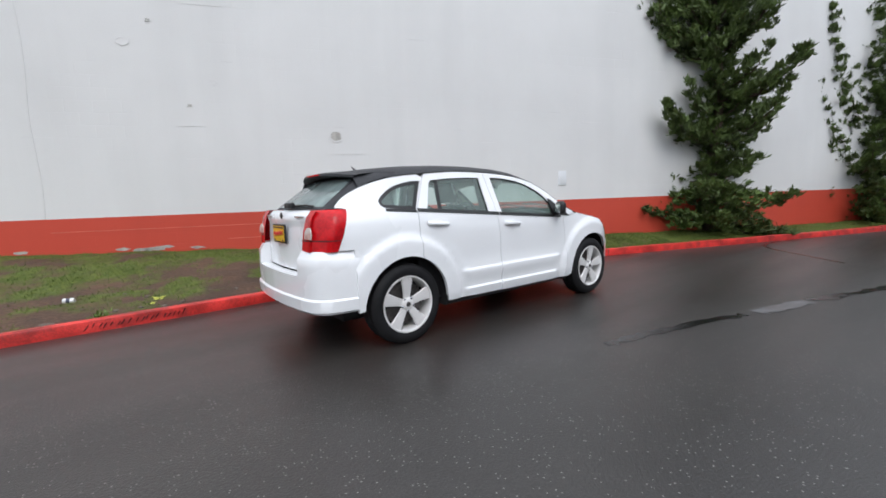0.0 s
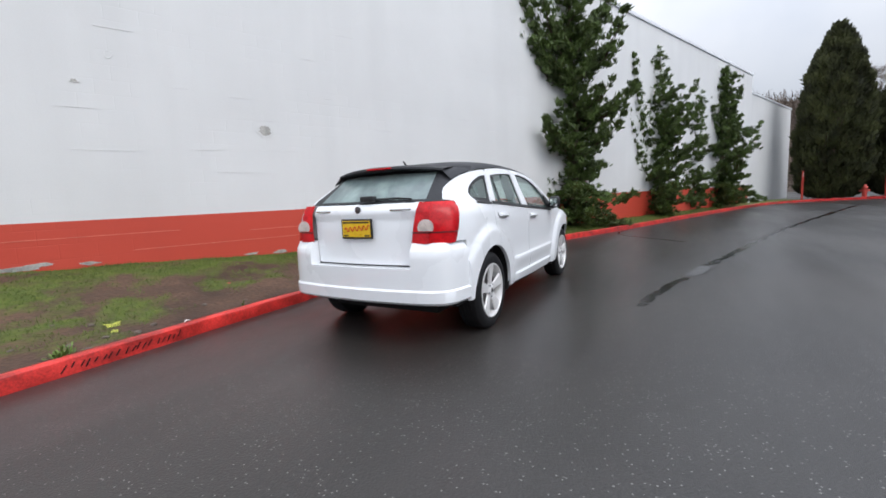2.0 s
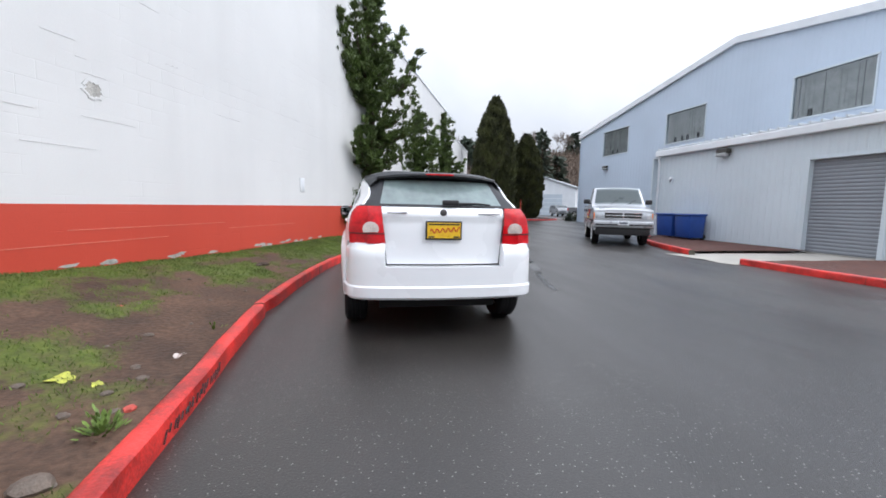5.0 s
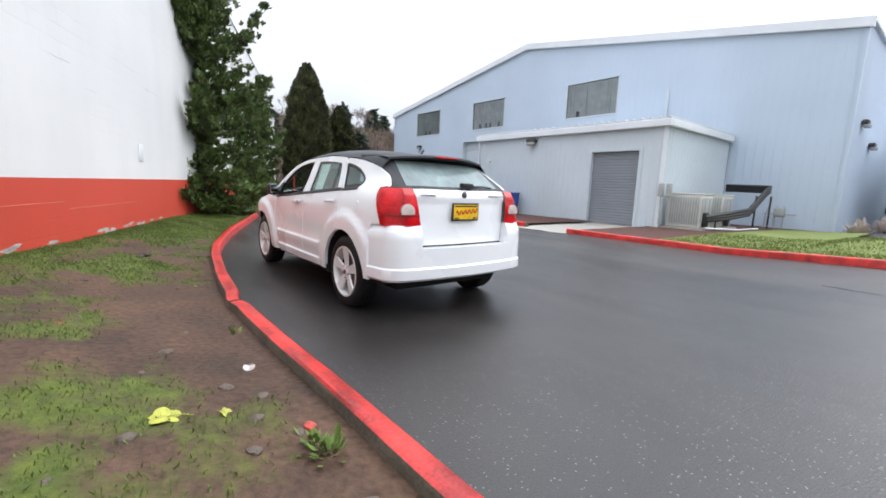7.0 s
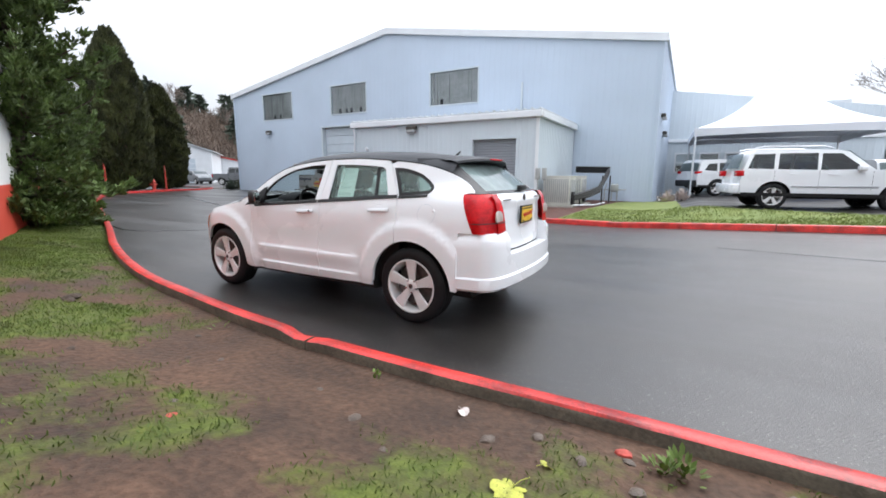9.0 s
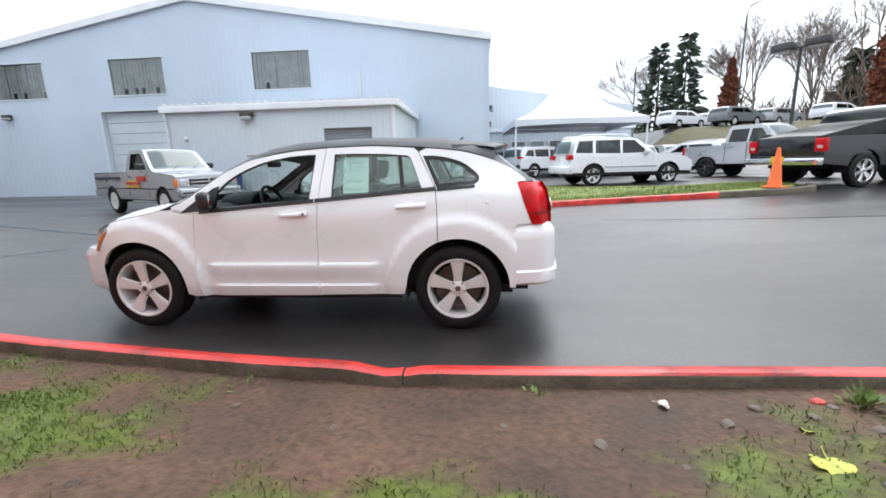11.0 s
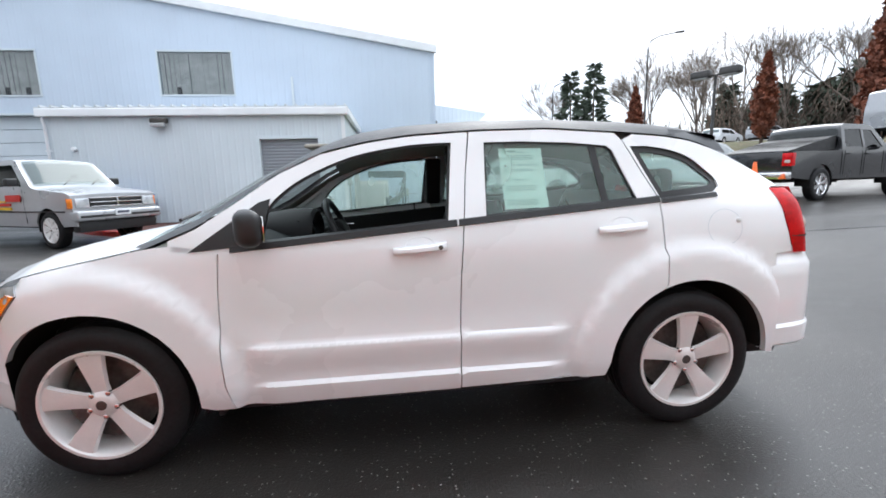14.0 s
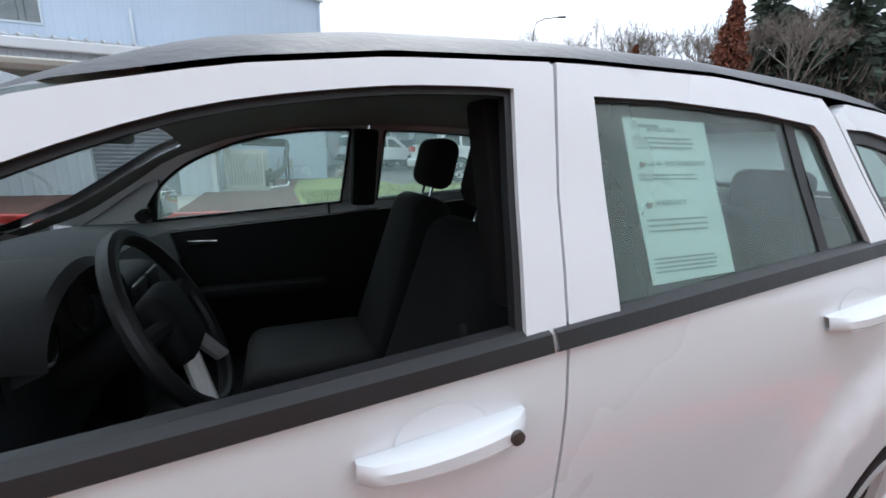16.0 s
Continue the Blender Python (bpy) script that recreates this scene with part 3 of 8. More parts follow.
def bed(name, corners, material, label, height, category, sub=0.35):
    """A low bed, given by its outline."""
    poly = [Vector(c) for c in corners]
    bm = bmesh.new()
    cx = [p.x for p in poly]
    cy = [p.y for p in poly]
    nx, ny = int((max(cx) - min(cx)) / sub) + 1, int((max(cy) - min(cy)) / sub) + 1
    pts, edges = [], []
    for i, p in enumerate(poly):
        q = poly[(i + 1) % len(poly)]
        n = max(1, int((q - p).length / sub))
        for k in range(n):
            pts.append(p.lerp(q, k / n))
    m = len(pts)
    edges = [(i, (i + 1) % m) for i in range(m)]
    arr = np.array([(p.x, p.y) for p in pts])
    for i in range(1, nx):
        for j in range(1, ny):
            x, y = min(cx) + i * sub, min(cy) + j * sub
            if inside(arr, x, y) and np.min(np.hypot(arr[:, 0] - x, arr[:, 1] - y)) > sub * 0.6:
                pts.append(Vector((x, y)))
    vs, _, fs, *_ = delaunay_2d_cdt(pts, edges, [], 0, 1e-5)
    made = [bm.verts.new((v.x, v.y, ground_z(v.x, v.y) + height + 0.02 * noise.noise(Vector((v.x * 1.7, v.y * 1.7, 8))))) for v in vs]
    for f in fs:
        c = sum((vs[i] for i in f), Vector((0, 0))) / 3
        if inside(arr, c.x, c.y):
            bm.faces.new([made[i] for i in f])
    ob = put(bm, name, material)
    return tagged(ob, label, category, kind="structure")


def inside(arr, x, y):
    a, b = arr, np.roll(arr, -1, axis=0)
    hit = ((a[:, 1] > y) != (b[:, 1] > y)) & (x < (b[:, 0] - a[:, 0]) * (y - a[:, 1]) / (b[:, 1] - a[:, 1] + 1e-12) + a[:, 0])
    return bool(hit.sum() % 2)


from mathutils.geometry import delaunay_2d_cdt

bed("lawn", [(3.0, -3.27), (2.0, -3.27), (0.4, -3.02), (-1.3, -2.67), (-3.2, -2.32), (-5.0, -2.07), (-5.8, -2.7), (-5.7, -4.0), (-3.5, -4.7), (-1.2, -5.0), (0.1, -6.5), (0.4, -12.4), (1.3, -13.1), (2.6, -12.0), (3.0, -7.6)], TURF, "short green lawn with bare streaks behind the kerb", 0.11, "lawn")
bed("mulch_bed", [(5.25, -3.3), (3.9, -3.27), (3.0, -3.27), (3.0, -7.6), (2.6, -12.0), (1.5, -13.14), (4.9, -13.14), (4.9, -7.62), (5.25, -7.6)], MULCH, "dark red bark mulch round the cooling units", 0.09, "bed")
bed("mulch_bed_bins", [(7.3, -3.6), (8.3, -3.95), (9.8, -4.5), (11.2, -5.3), (12.5, -6.5), (13.6, -7.6), (7.3, -7.6)], MULCH, "dark red bark mulch along the annex wall", 0.08, "bed")
bed("apron", [(5.25, -2.9), (7.3, -2.9), (7.3, -7.62), (5.25, -7.62)], CONCRETE, "pale concrete apron before the roll shutter", 0.012, "apron")


# ---- the blue gabled hall and its annex ----
def ribbed_sheet(x0, x1, outline, pitch, depth, material, name, holes=()):
    """Upright metal sheet in the plane y = 0, ribs towards +y; outline(x) gives foot and head, holes are (x0, x1, z0, z1)."""
    bm = bmesh.new()
    xs = []
    x = x0
    while x < x1 - 1e-6:
        xs += [(x, 0.0), (x + pitch * 0.62, 0.0), (x + pitch * 0.72, depth), (x + pitch * 0.90, depth)]
        x += pitch
    xs = [(min(a, x1), b) for a, b in xs if a < x1] + [(x1, 0.0)]
    for h in holes:
        for e in (h[0], h[1]):
            xs.append((e, 0.0))
    xs.sort()
    for (a, da), (b, db) in zip(xs, xs[1:]):
        if b - a < 1e-5:
            continue
        mid = (a + b) / 2
        cuts = sorted((h[2], h[3]) for h in holes if h[0] < mid < h[1])
        lo = outline(a)[0], outline(b)[0]
        for c in cuts:
            quad(bm, (a, da, lo[0]), (b, db, lo[1]), (b, db, c[0]), (a, da, c[0]))
            lo = c[1], c[1]
        quad(bm, (a, da, lo[0]), (b, db, lo[1]), (b, db, outline(b)[1]), (a, da, outline(a)[1]))
    bmesh.ops.remove_doubles(bm, verts=bm.verts, dist=1e-4)
    return put(bm, name, material, False)


def quad(bm, *pts):
    if (Vector(pts[0]) - Vector(pts[-1])).length > 1e-5 or (Vector(pts[1]) - Vector(pts[2])).length > 1e-5:
        bm.faces.new([bm.verts.new(p) for p in pts])


HALL_Y, HALL_X0, HALL_X1, EAVE, APEX_X, APEX_Z = -13.16, 1.39, 30.65, 7.08, 16.0, 9.52
WINDOWS = [(10.02, 13.08, 5.06, 6.92), (17.62, 20.66, 5.06, 6.92), (24.22, 27.34, 5.06, 6.92)]
BIG_DOOR = (15.9, 21.5, 0.0, 4.33)


def hall_head(x):
    return EAVE + (APEX_Z - EAVE) * (1 - abs(x - APEX_X) / (APEX_X - HALL_X0))


def build_hall():
    front = ribbed_sheet(HALL_X0, HALL_X1, lambda x: (-0.2, hall_head(x)), 0.30, 0.006, SIDING, "wall_hall_front", [BIG_DOOR] + WINDOWS)
    front.location.y = HALL_Y
    tagged(front, "pale blue ribbed metal gable wall of a hall", "wall", kind="structure")
    side = ribbed_sheet(0, 32, lambda x: (-0.2, EAVE), 0.30, 0.022, SIDING, "wall_hall_side")
    side.matrix_world = pose(HALL_X0, HALL_Y, 0, 0, 0, -90) @ Matrix.Diagonal((1, -1, 1, 1))
    tagged(side, "pale blue ribbed metal side wall of a hall", "wall", kind="structure")
    side2 = ribbed_sheet(0, 32, lambda x: (-0.2, EAVE), 0.30, 0.022, SIDING, "wall_hall_far_side")
    side2.matrix_world = pose(HALL_X1, HALL_Y, 0, 0, 0, -90)
    tagged(side2, "pale blue ribbed metal side wall of a hall", "wall", kind="structure")
    back = put(box(HALL_X0, HALL_X1, HALL_Y - 32.2, HALL_Y - 32, -0.2, EAVE), "wall_hall_back", SIDING, False)
    tagged(back, "plain blue rear wall of a hall", "wall", kind="structure")
    for sgn, xa in ((-1, HALL_X0 - 0.12), (1, HALL_X1 + 0.12)):
        bm = bmesh.new()
        za = EAVE - 0.02
        for y0, y1 in ((HALL_Y + 0.14, HALL_Y - 32.3),):
            v = [(xa, y0, za), (APEX_X, y0, APEX_Z), (APEX_X, y1, APEX_Z), (xa, y1, za)]
            up = [bm.verts.new((a, b, c + 0.10)) for a, b, c in v]
            dn = [bm.verts.new((a, b, c)) for a, b, c in v]
            bm.faces.new(up), bm.faces.new(dn)
            for i in range(4):
                bm.faces.new((up[i], up[(i + 1) % 4], dn[(i + 1) % 4], dn[i]))
        tagged(put(bm, "roof_hall", ROOF_METAL, False), "shallow metal roof slope of the hall", "roof", kind="structure")
        # barge trim under the roof edge
        bm = bmesh.new()
        v = [(xa, HALL_Y + 0.17, za - 0.20), (APEX_X, HALL_Y + 0.17, APEX_Z - 0.20), (APEX_X, HALL_Y + 0.17, APEX_Z + 0.12), (xa, HALL_Y + 0.17, za + 0.12)]
        f = [bm.verts.new(p) for p in v]
        g = [bm.verts.new((p[0], p[1] - 0.13, p[2])) for p in v]
        bm.faces.new(f), bm.faces.new(g)
        for i in range(4):
            bm.faces.new((f[i], f[(i + 1) % 4], g[(i + 1) % 4], g[i]))
        tagged(put(bm, "trim", TRIM_WHITE, False), "pale metal barge trim along the gable", "trim", kind="structure")
    for xc in (HALL_X0 - 0.004, HALL_X1 - 0.096):
        c = put(box(xc, xc + 0.10, HALL_Y + 0.02, HALL_Y + 0.06, -0.1, EAVE), "trim", SIDING, False)
        tagged(c, "blue metal corner flashing", "trim", kind="structure")
    for i, (x0, x1, z0, z1) in enumerate(WINDOWS):
        w = thing("window_%d" % (i + 1), pose(x0, HALL_Y, z0), "wide hall window with brown slat blinds behind glass", "window", "hall windows", "structure")
        ww, hh = x1 - x0, z1 - z0
        # black sheet added behind the pane, painted as the room's darkness
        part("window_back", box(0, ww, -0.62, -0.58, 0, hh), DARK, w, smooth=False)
        for a, b, c, d in ((0, ww, 0, 0.07), (0, ww, hh - 0.07, hh), (0, 0.07, 0.07, hh - 0.07), (ww - 0.07, ww, 0.07, hh - 0.07)):
            part("window_frame", box(a, b, -0.10, 0.03, c, d, 0.006), SIDING_2, w, smooth=False)
        rng = random.Random(i)
        nslat = 15
        for k in range(nslat):
            xx = 0.09 + (ww - 0.18) * k / nslat
            tilt = rng.uniform(-0.03, 0.03)
            bm = box(xx, xx + (ww - 0.18) / nslat * rng.uniform(0.82, 0.98), -0.075 + tilt * 0.5, -0.060 + tilt * 0.5, 0.09 + (0.0 if rng.random() > 0.12 else 0.3), hh - 0.09)
            part("slat", bm, CURTAIN, w, smooth=False)
        pn = part("pane", box(0.07, ww - 0.07, -0.03, -0.022, 0.07, hh - 0.07), PANE, w, smooth=False)
        pn.visible_shadow = False
    # pale sectional door
    x0, x1, z0, z1 = BIG_DOOR
    d = thing("door_1", pose(x0, HALL_Y, 0), "pale blue closed sectional overhead door", "door", kind="structure")
    n = 8
    for k in range(n):
        a, b = z0 + (z1 - z0) * k / n, z0 + (z1 - z0) * (k + 1) / n
        part("door_panel", box(0.04, x1 - x0 - 0.04, -0.32, -0.26, a + 0.008, b - 0.008, 0.015), SHUTTER_PALE, d, smooth=False)
    for a, b, c, e in ((-0.08, 0.04, 0, z1 + 0.08), (x1 - x0 - 0.04, x1 - x0 + 0.08, 0, z1 + 0.08), (0.04, x1 - x0 - 0.04, z1, z1 + 0.08)):
        part("door_frame", box(a, b, -0.34, 0.035, c, e), SIDING_2, d, smooth=False)


def build_annex():
    y, x0, x1 = -7.64, 4.95, 13.78
    door = (5.78, 7.66, 0.0, 2.68)
    front = ribbed_sheet(x0, x1, lambda x: (-0.1, 3.45), 0.23, 0.010, SIDING_2, "wall_annex_front", [door])
    front.location.y = y
    tagged(front, "grey-blue ribbed metal front wall of a low annex", "wall", kind="structure")
    for nm, xx, flip in (("wall_annex_side", x0, -1), ("wall_annex_far_side", x1, 1)):
        sd = ribbed_sheet(0, 5.45, lambda x: (-0.1, 3.55), 0.23, 0.018, SIDING_2, nm)
        sd.matrix_world = pose(xx, y, 0, 0, 0, -90) @ Matrix.Diagonal((1, flip, 1, 1))
        tagged(sd, "grey-blue ribbed metal side wall of a low annex", "wall", kind="structure")
    # roof sheet with standing ribs, fascia, gutter
    rf = bmesh.new()
    box(x0 - 0.15, x1 + 0.12, y - 5.48, y + 0.16, 3.62, 3.68, bm=rf)
    k = x0 - 0.1
    while k < x1 + 0.1:
        box(k, k + 0.05, y - 5.48, y + 0.20, 3.68, 3.73, bm=rf)
        k += 0.305
    tagged(put(rf, "roof_annex", ROOF_METAL, False), "ribbed metal sheet roof of the annex", "roof", kind="structure")
    for nm, args in (("trim", (x0 - 0.16, x1 + 0.13, y + 0.05, y + 0.19, 3.40, 3.64, 0.03)), ("trim", (x0 - 0.17, x0 - 0.03, y - 5.45, y + 0.05, 3.40, 3.64, 0.03)), ("trim", (x1, x1 + 0.13, y - 5.45, y + 0.05, 3.40, 3.64, 0.03))):
        tagged(put(box(*args), nm, TRIM_WHITE, False), "white metal gutter and fascia of the annex", "trim", kind="structure")
    cor = put(box(x0 - 0.03, x0 + 0.09, y + 0.02, y + 0.045, 0, 3.42), "trim", TRIM_WHITE, False)
    tagged(cor, "white corner flashing of the annex", "trim", kind="structure")
    x0d, x1d, _, z1d = door
    d = thing("door_2", pose(x0d, y, 0), "grey closed roll shutter in a pale frame", "door", kind="structure")
    w = x1d - x0d
    n = 26
    for k in range(n):
        a, b = 0.08 + (z1d - 0.08) * k / n, 0.08 + (z1d - 0.08) * (k + 1) / n
        bm = bmesh.new()
        zs = [a, a + (b - a) * 0.2, a + (b - a) * 0.5, a + (b - a) * 0.8, b]
        ds = [0, 0.012, 0.017, 0.012, 0]
        for (za, da), (zb, db) in zip(zip(zs, ds), zip(zs[1:], ds[1:])):
            quad(bm, (0.03, -0.14 + da, za), (w - 0.03, -0.14 + da, za), (w - 0.03, -0.14 + db, zb), (0.03, -0.14 + db, zb))
        part("slat", bm, SHUTTER_GREY, d, smooth=False)
    for a, b, c, e in ((-0.09, 0.03, 0, z1d + 0.1), (w - 0.03, w + 0.09, 0, z1d + 0.1), (0.03, w - 0.03, z1d, z1d + 0.1)):
        part("door_frame", box(a, b, -0.16, 0.03, c, e, 0.005), SIDING_2, d, smooth=False)
    part("threshold", box(0, w, -0.16, 0.0, 0.0, 0.08), CONCRETE, d, smooth=False)
    sp = thing("downspout", pose(x1 - 0.03, y + 0.07, 0), "white downspout at the annex corner", "downspout")
    part("pipe", tube([(0, 0.05, 3.42), (0, 0.05, 3.30), (0, 0.0, 3.16), (0, 0, 0.15)], 0.04, 8), TRIM_WHITE, sp)
    for z in (0.8, 2.4):
        part("strap", box(-0.06, 0.06, -0.055, 0.05, z, z + 0.03), TRIM_WHITE, sp, smooth=False)


build_hall()
build_annex()


# ---- skins over a flat outline ----
def resample(loop, step):
    out = []
    for i, p in enumerate(loop):
        q = loop[(i + 1) % len(loop)]
        p, q = Vector(p), Vector(q)
        n = max(1, int(math.ceil((q - p).length / step)))
        out += [p.lerp(q, k / n) for k in range(n)]
    return out


def skin(outline, lift, holes=(), step=0.04, turn=None, levels=()):
    """A skin over an outline (with holes) in a plane; lift(u, v) gives its place. turn: folds its rims that way."""
    loops = [resample(outline, step)] + [resample(h, step) for h in holes]
    pts, edges = [], []
    for lp in loops:
        k = len(pts)
        pts += lp
        edges += [(k + i, k + (i + 1) % len(lp)) for i in range(len(lp))]
    rim = np.array([(p.x, p.y) for p in pts])
    arrs = [np.array([(p.x, p.y) for p in lp]) for lp in loops]

    def within(x, y):
        return inside(arrs[0], x, y) and not any(inside(a, x, y) for a in arrs[1:])

    lo, hi = arrs[0].min(axis=0), arrs[0].max(axis=0)
    nx, ny = int((hi[0] - lo[0]) / step) + 1, int((hi[1] - lo[1]) / step) + 1
    for i in range(1, nx + 1):
        for j in range(1, ny + 1):
            x, y = lo[0] + (i - 0.5 + 0.02 * (j % 2)) * step, lo[1] + (j - 0.5) * step
            if np.min(np.hypot(rim[:, 0] - x, rim[:, 1] - y)) > step * 0.62 and within(x, y):
                pts.append(Vector((x, y)))
    for lv in levels:
        for x in np.arange(lo[0] + 0.02, hi[0], step):
            if np.min(np.hypot(rim[:, 0] - x, rim[:, 1] - lv)) > 0.008 and within(x, lv):
                pts.append(Vector((x, lv)))
    vs, _, fs, *_ = delaunay_2d_cdt([Vector((p[0], p[1])) for p in pts], edges, [], 0, 1e-6)
    bm = bmesh.new()
    made = [bm.verts.new(lift(v.x, v.y)) for v in vs]
    for f in fs:
        c = sum((vs[i] for i in f), Vector((0, 0))) / len(f)
        if within(c.x, c.y):
            bm.faces.new([made[i] for i in f])
    bmesh.ops.delete(bm, geom=[v for v in bm.verts if not v.link_faces], context="VERTS")
    if turn is not None:
        ed = [e for e in bm.edges if len(e.link_faces) == 1]
        g = bmesh.ops.extrude_edge_only(bm, edges=ed)["geom"]
        bmesh.ops.translate(bm, verts=[v for v in g if isinstance(v, bmesh.types.BMVert)], vec=Vector(turn))
    return bm


def grid(rows):
    """A skin through rows of points."""
    bm = bmesh.new()
    vs = [[bm.verts.new(p) for p in row] for row in rows]
    for a, b in zip(vs, vs[1:]):
        for k in range(len(a) - 1):
            bm.faces.new((a[k], a[k + 1], b[k + 1], b[k]))
    return bm


def arc(cx, cz, r, a0, a1, n=14):
    return [(cx + r * math.cos(radians(a0 + (a1 - a0) * i / n)), cz + r * math.sin(radians(a0 + (a1 - a0) * i / n))) for i in range(n + 1)]


def flat(curve):
    return [(p[0], p[1]) for p in curve]


def mirrored(bm, sgn):
    if sgn < 0:
        for v in bm.verts:
            v.co.y = -v.co.y
    return bm


# ---- the white hatchback: x forward from the rear axle, y to its left ----
WHEELBASE, HUB_Z = 2.635, 0.345
RAIL_X = (-0.62, -0.53, -0.505, -0.45, -0.38, -0.295, -0.19, -0.06, 0.10, 0.29, 0.65, 1.0, 1.3, 1.5, 1.69, 1.88, 2.05, 2.2, 2.4, 2.55)
RAIL_Z = (1.120, 1.185, 1.212, 1.254, 1.294, 1.334, 1.372, 1.406, 1.428, 1.444, 1.468, 1.463, 1.444, 1.416, 1.372, 1.284, 1.166, 1.070, 0.990, 0.955)
MID_X = (-0.33, -0.08, 0.22, 0.59, 0.97, 1.32, 1.555, 1.79, 2.04, 2.295, 2.556)
MID_Z = (1.470, 1.500, 1.526, 1.540, 1.538, 1.516, 1.482, 1.415, 1.302, 1.155, 1.010)


def rail_z(x):
    return float(np.interp(x, RAIL_X, RAIL_Z))


def mid_z(x):
    return float(np.interp(x, MID_X, MID_Z))


def belt_z(x):
    return 0.985 + (1.95 - x) * 0.0775


def side_y(x, z):
    w = float(np.interp(z, (0.2, 0.27, 0.31, 0.37, 0.5, 0.75, 0.95, 1.05, 1.15, 1.25, 1.40, 1.46, 1.6), (0.79, 0.825, 0.845, 0.856, 0.864, 0.868, 0.858, 0.840, 0.803, 0.762, 0.708, 0.686, 0.63)))
    w -= 0.20 * max(0.0, (-0.25 - x) / 0.6) ** 2 + 0.34 * max(0.0, (x - 2.72) / 0.6) ** 2
    w -= 0.09 * ease(0.10, -0.40, x) * ease(1.08, 1.28, z)
    far = 1.0
    for cx in (0.0, WHEELBASE):
        r = math.hypot(x - cx, z - HUB_Z)
        w += 0.034 * ease(0.585, 0.54, r) * ease(1.0, 0.93, z)
        far = min(far, ease(0.60, 0.72, r))
    if -0.1 < x < 2.4:
        w += far * (0.018 * ease(0.566, 0.544, z) * ease(0.40, 0.53, z) + 0.020 * ease(0.388, 0.373, z))
        # scooped door above the ledge
        w -= far * 0.008 * ease(0.55, 0.66, z) * ease(0.90, 0.70, z)
    return w


def top_at(x, s):
    w = side_y(x, rail_z(x)) - 0.006
    return Vector((x, s * w, rail_z(x) + (mid_z(x) - rail_z(x)) * (1 - abs(s) ** (6 - 3.4 * ease(1.45, 1.85, x)))))


def wheel(parent, x, y, sgn, r=0.343, rim=0.239, width=0.215, spokes=5, name="wheel", rim_mat=None, spin=90):
    """A road wheel whose outer face looks towards sgn * y."""
    rim_mat = rim_mat or ALLOY
    hub = new(name)
    hub.parent = parent
    hub.location = (x, y, r)
    h = width / 2
    tread = [(rim - 0.012, -h * 0.82), (rim + 0.012, -h * 0.96), (rim + (r - rim) * 0.5, -h * 1.0), (r - 0.022, -h * 0.90), (r - 0.004, -h * 0.72), (r, -h * 0.4)]
    prof = tread + [(r - 0.006, -h * 0.36), (r - 0.006, -h * 0.32), (r, -h * 0.28), (r, -0.01), (r - 0.006, -0.006), (r - 0.006, 0.006), (r, 0.01), (r, h * 0.28), (r - 0.006, h * 0.32), (r - 0.006, h * 0.36)] + [(a, -b) for a, b in reversed(tread)]
    part("tyre", lathe(prof, 56, caps=False), TYRE, hub)
    f = sgn * h
    part("rim", lathe([(rim + 0.004, f * 0.88), (rim + 0.002, f * 0.99), (rim - 0.010, f * 0.985), (rim - 0.018, f * 0.86), (rim - 0.026, f * 0.2), (rim - 0.03, -f * 0.7)], 48, caps=False), rim_mat, hub)
    part("brake_disc", lathe([(0.02, f * 0.05), (rim * 0.78, f * 0.05), (rim * 0.78, f * 0.16), (0.02, f * 0.16)], 36), STEEL_DARK, hub)
    part("barrel", lathe([(rim - 0.028, -f * 0.3), (0.0005, -f * 0.3)], 32, caps=False), GAP, hub)
    for k in range(spokes):
        a = radians(spin + 360 / spokes * k)
        bm = bmesh.new()
        rows = []
        for q, hw, d in ((0.045, 0.034, 0.74), (0.085, 0.035, 0.80), (rim * 0.62, 0.045, 0.86), (rim * 0.86, 0.056, 0.90), (rim - 0.012, 0.066, 0.90)):
            row = []
            for e, g in ((-1, -0.14), (-0.86, 0.0), (-0.25, 0.02), (0.25, 0.02), (0.86, 0.0), (1, -0.14)):
                row.append(bm.verts.new((q * math.cos(a) - e * hw * math.sin(a), f * (d + g), q * math.sin(a) + e * hw * math.cos(a))))
            rows.append(row)
        for u, v in zip(rows, rows[1:]):
            for i in range(5):
                bm.faces.new((u[i], u[i + 1], v[i + 1], v[i]))
            bm.faces.new((u[5], u[0], v[0], v[5]))
        part("spoke", bm, rim_mat, hub, angle=50)
    part("hub_cap", lathe([(0.060, f * 0.60), (0.060, f * 0.76), (0.044, f * 0.86), (0.036, f * 0.90), (0.0005, f * 0.91)], 24), rim_mat, hub)
    part("badge", lathe([(0.022, f * 0.90), (0.020, f * 0.935), (0.0005, f * 0.94)], 16), STEEL_DARK, hub)
    for k in range(5):
        a = radians(spin + 36 + 72 * k)
        bm = lathe([(0.011, f * 0.7), (0.011, f * 0.86), (0.006, f * 0.89), (0.0005, f * 0.89)], 10)
        bmesh.ops.translate(bm, verts=bm.verts, vec=(0.056 * math.cos(a), 0, 0.056 * math.sin(a)))
        part("lug_nut", bm, CHROME, hub)
    return hub


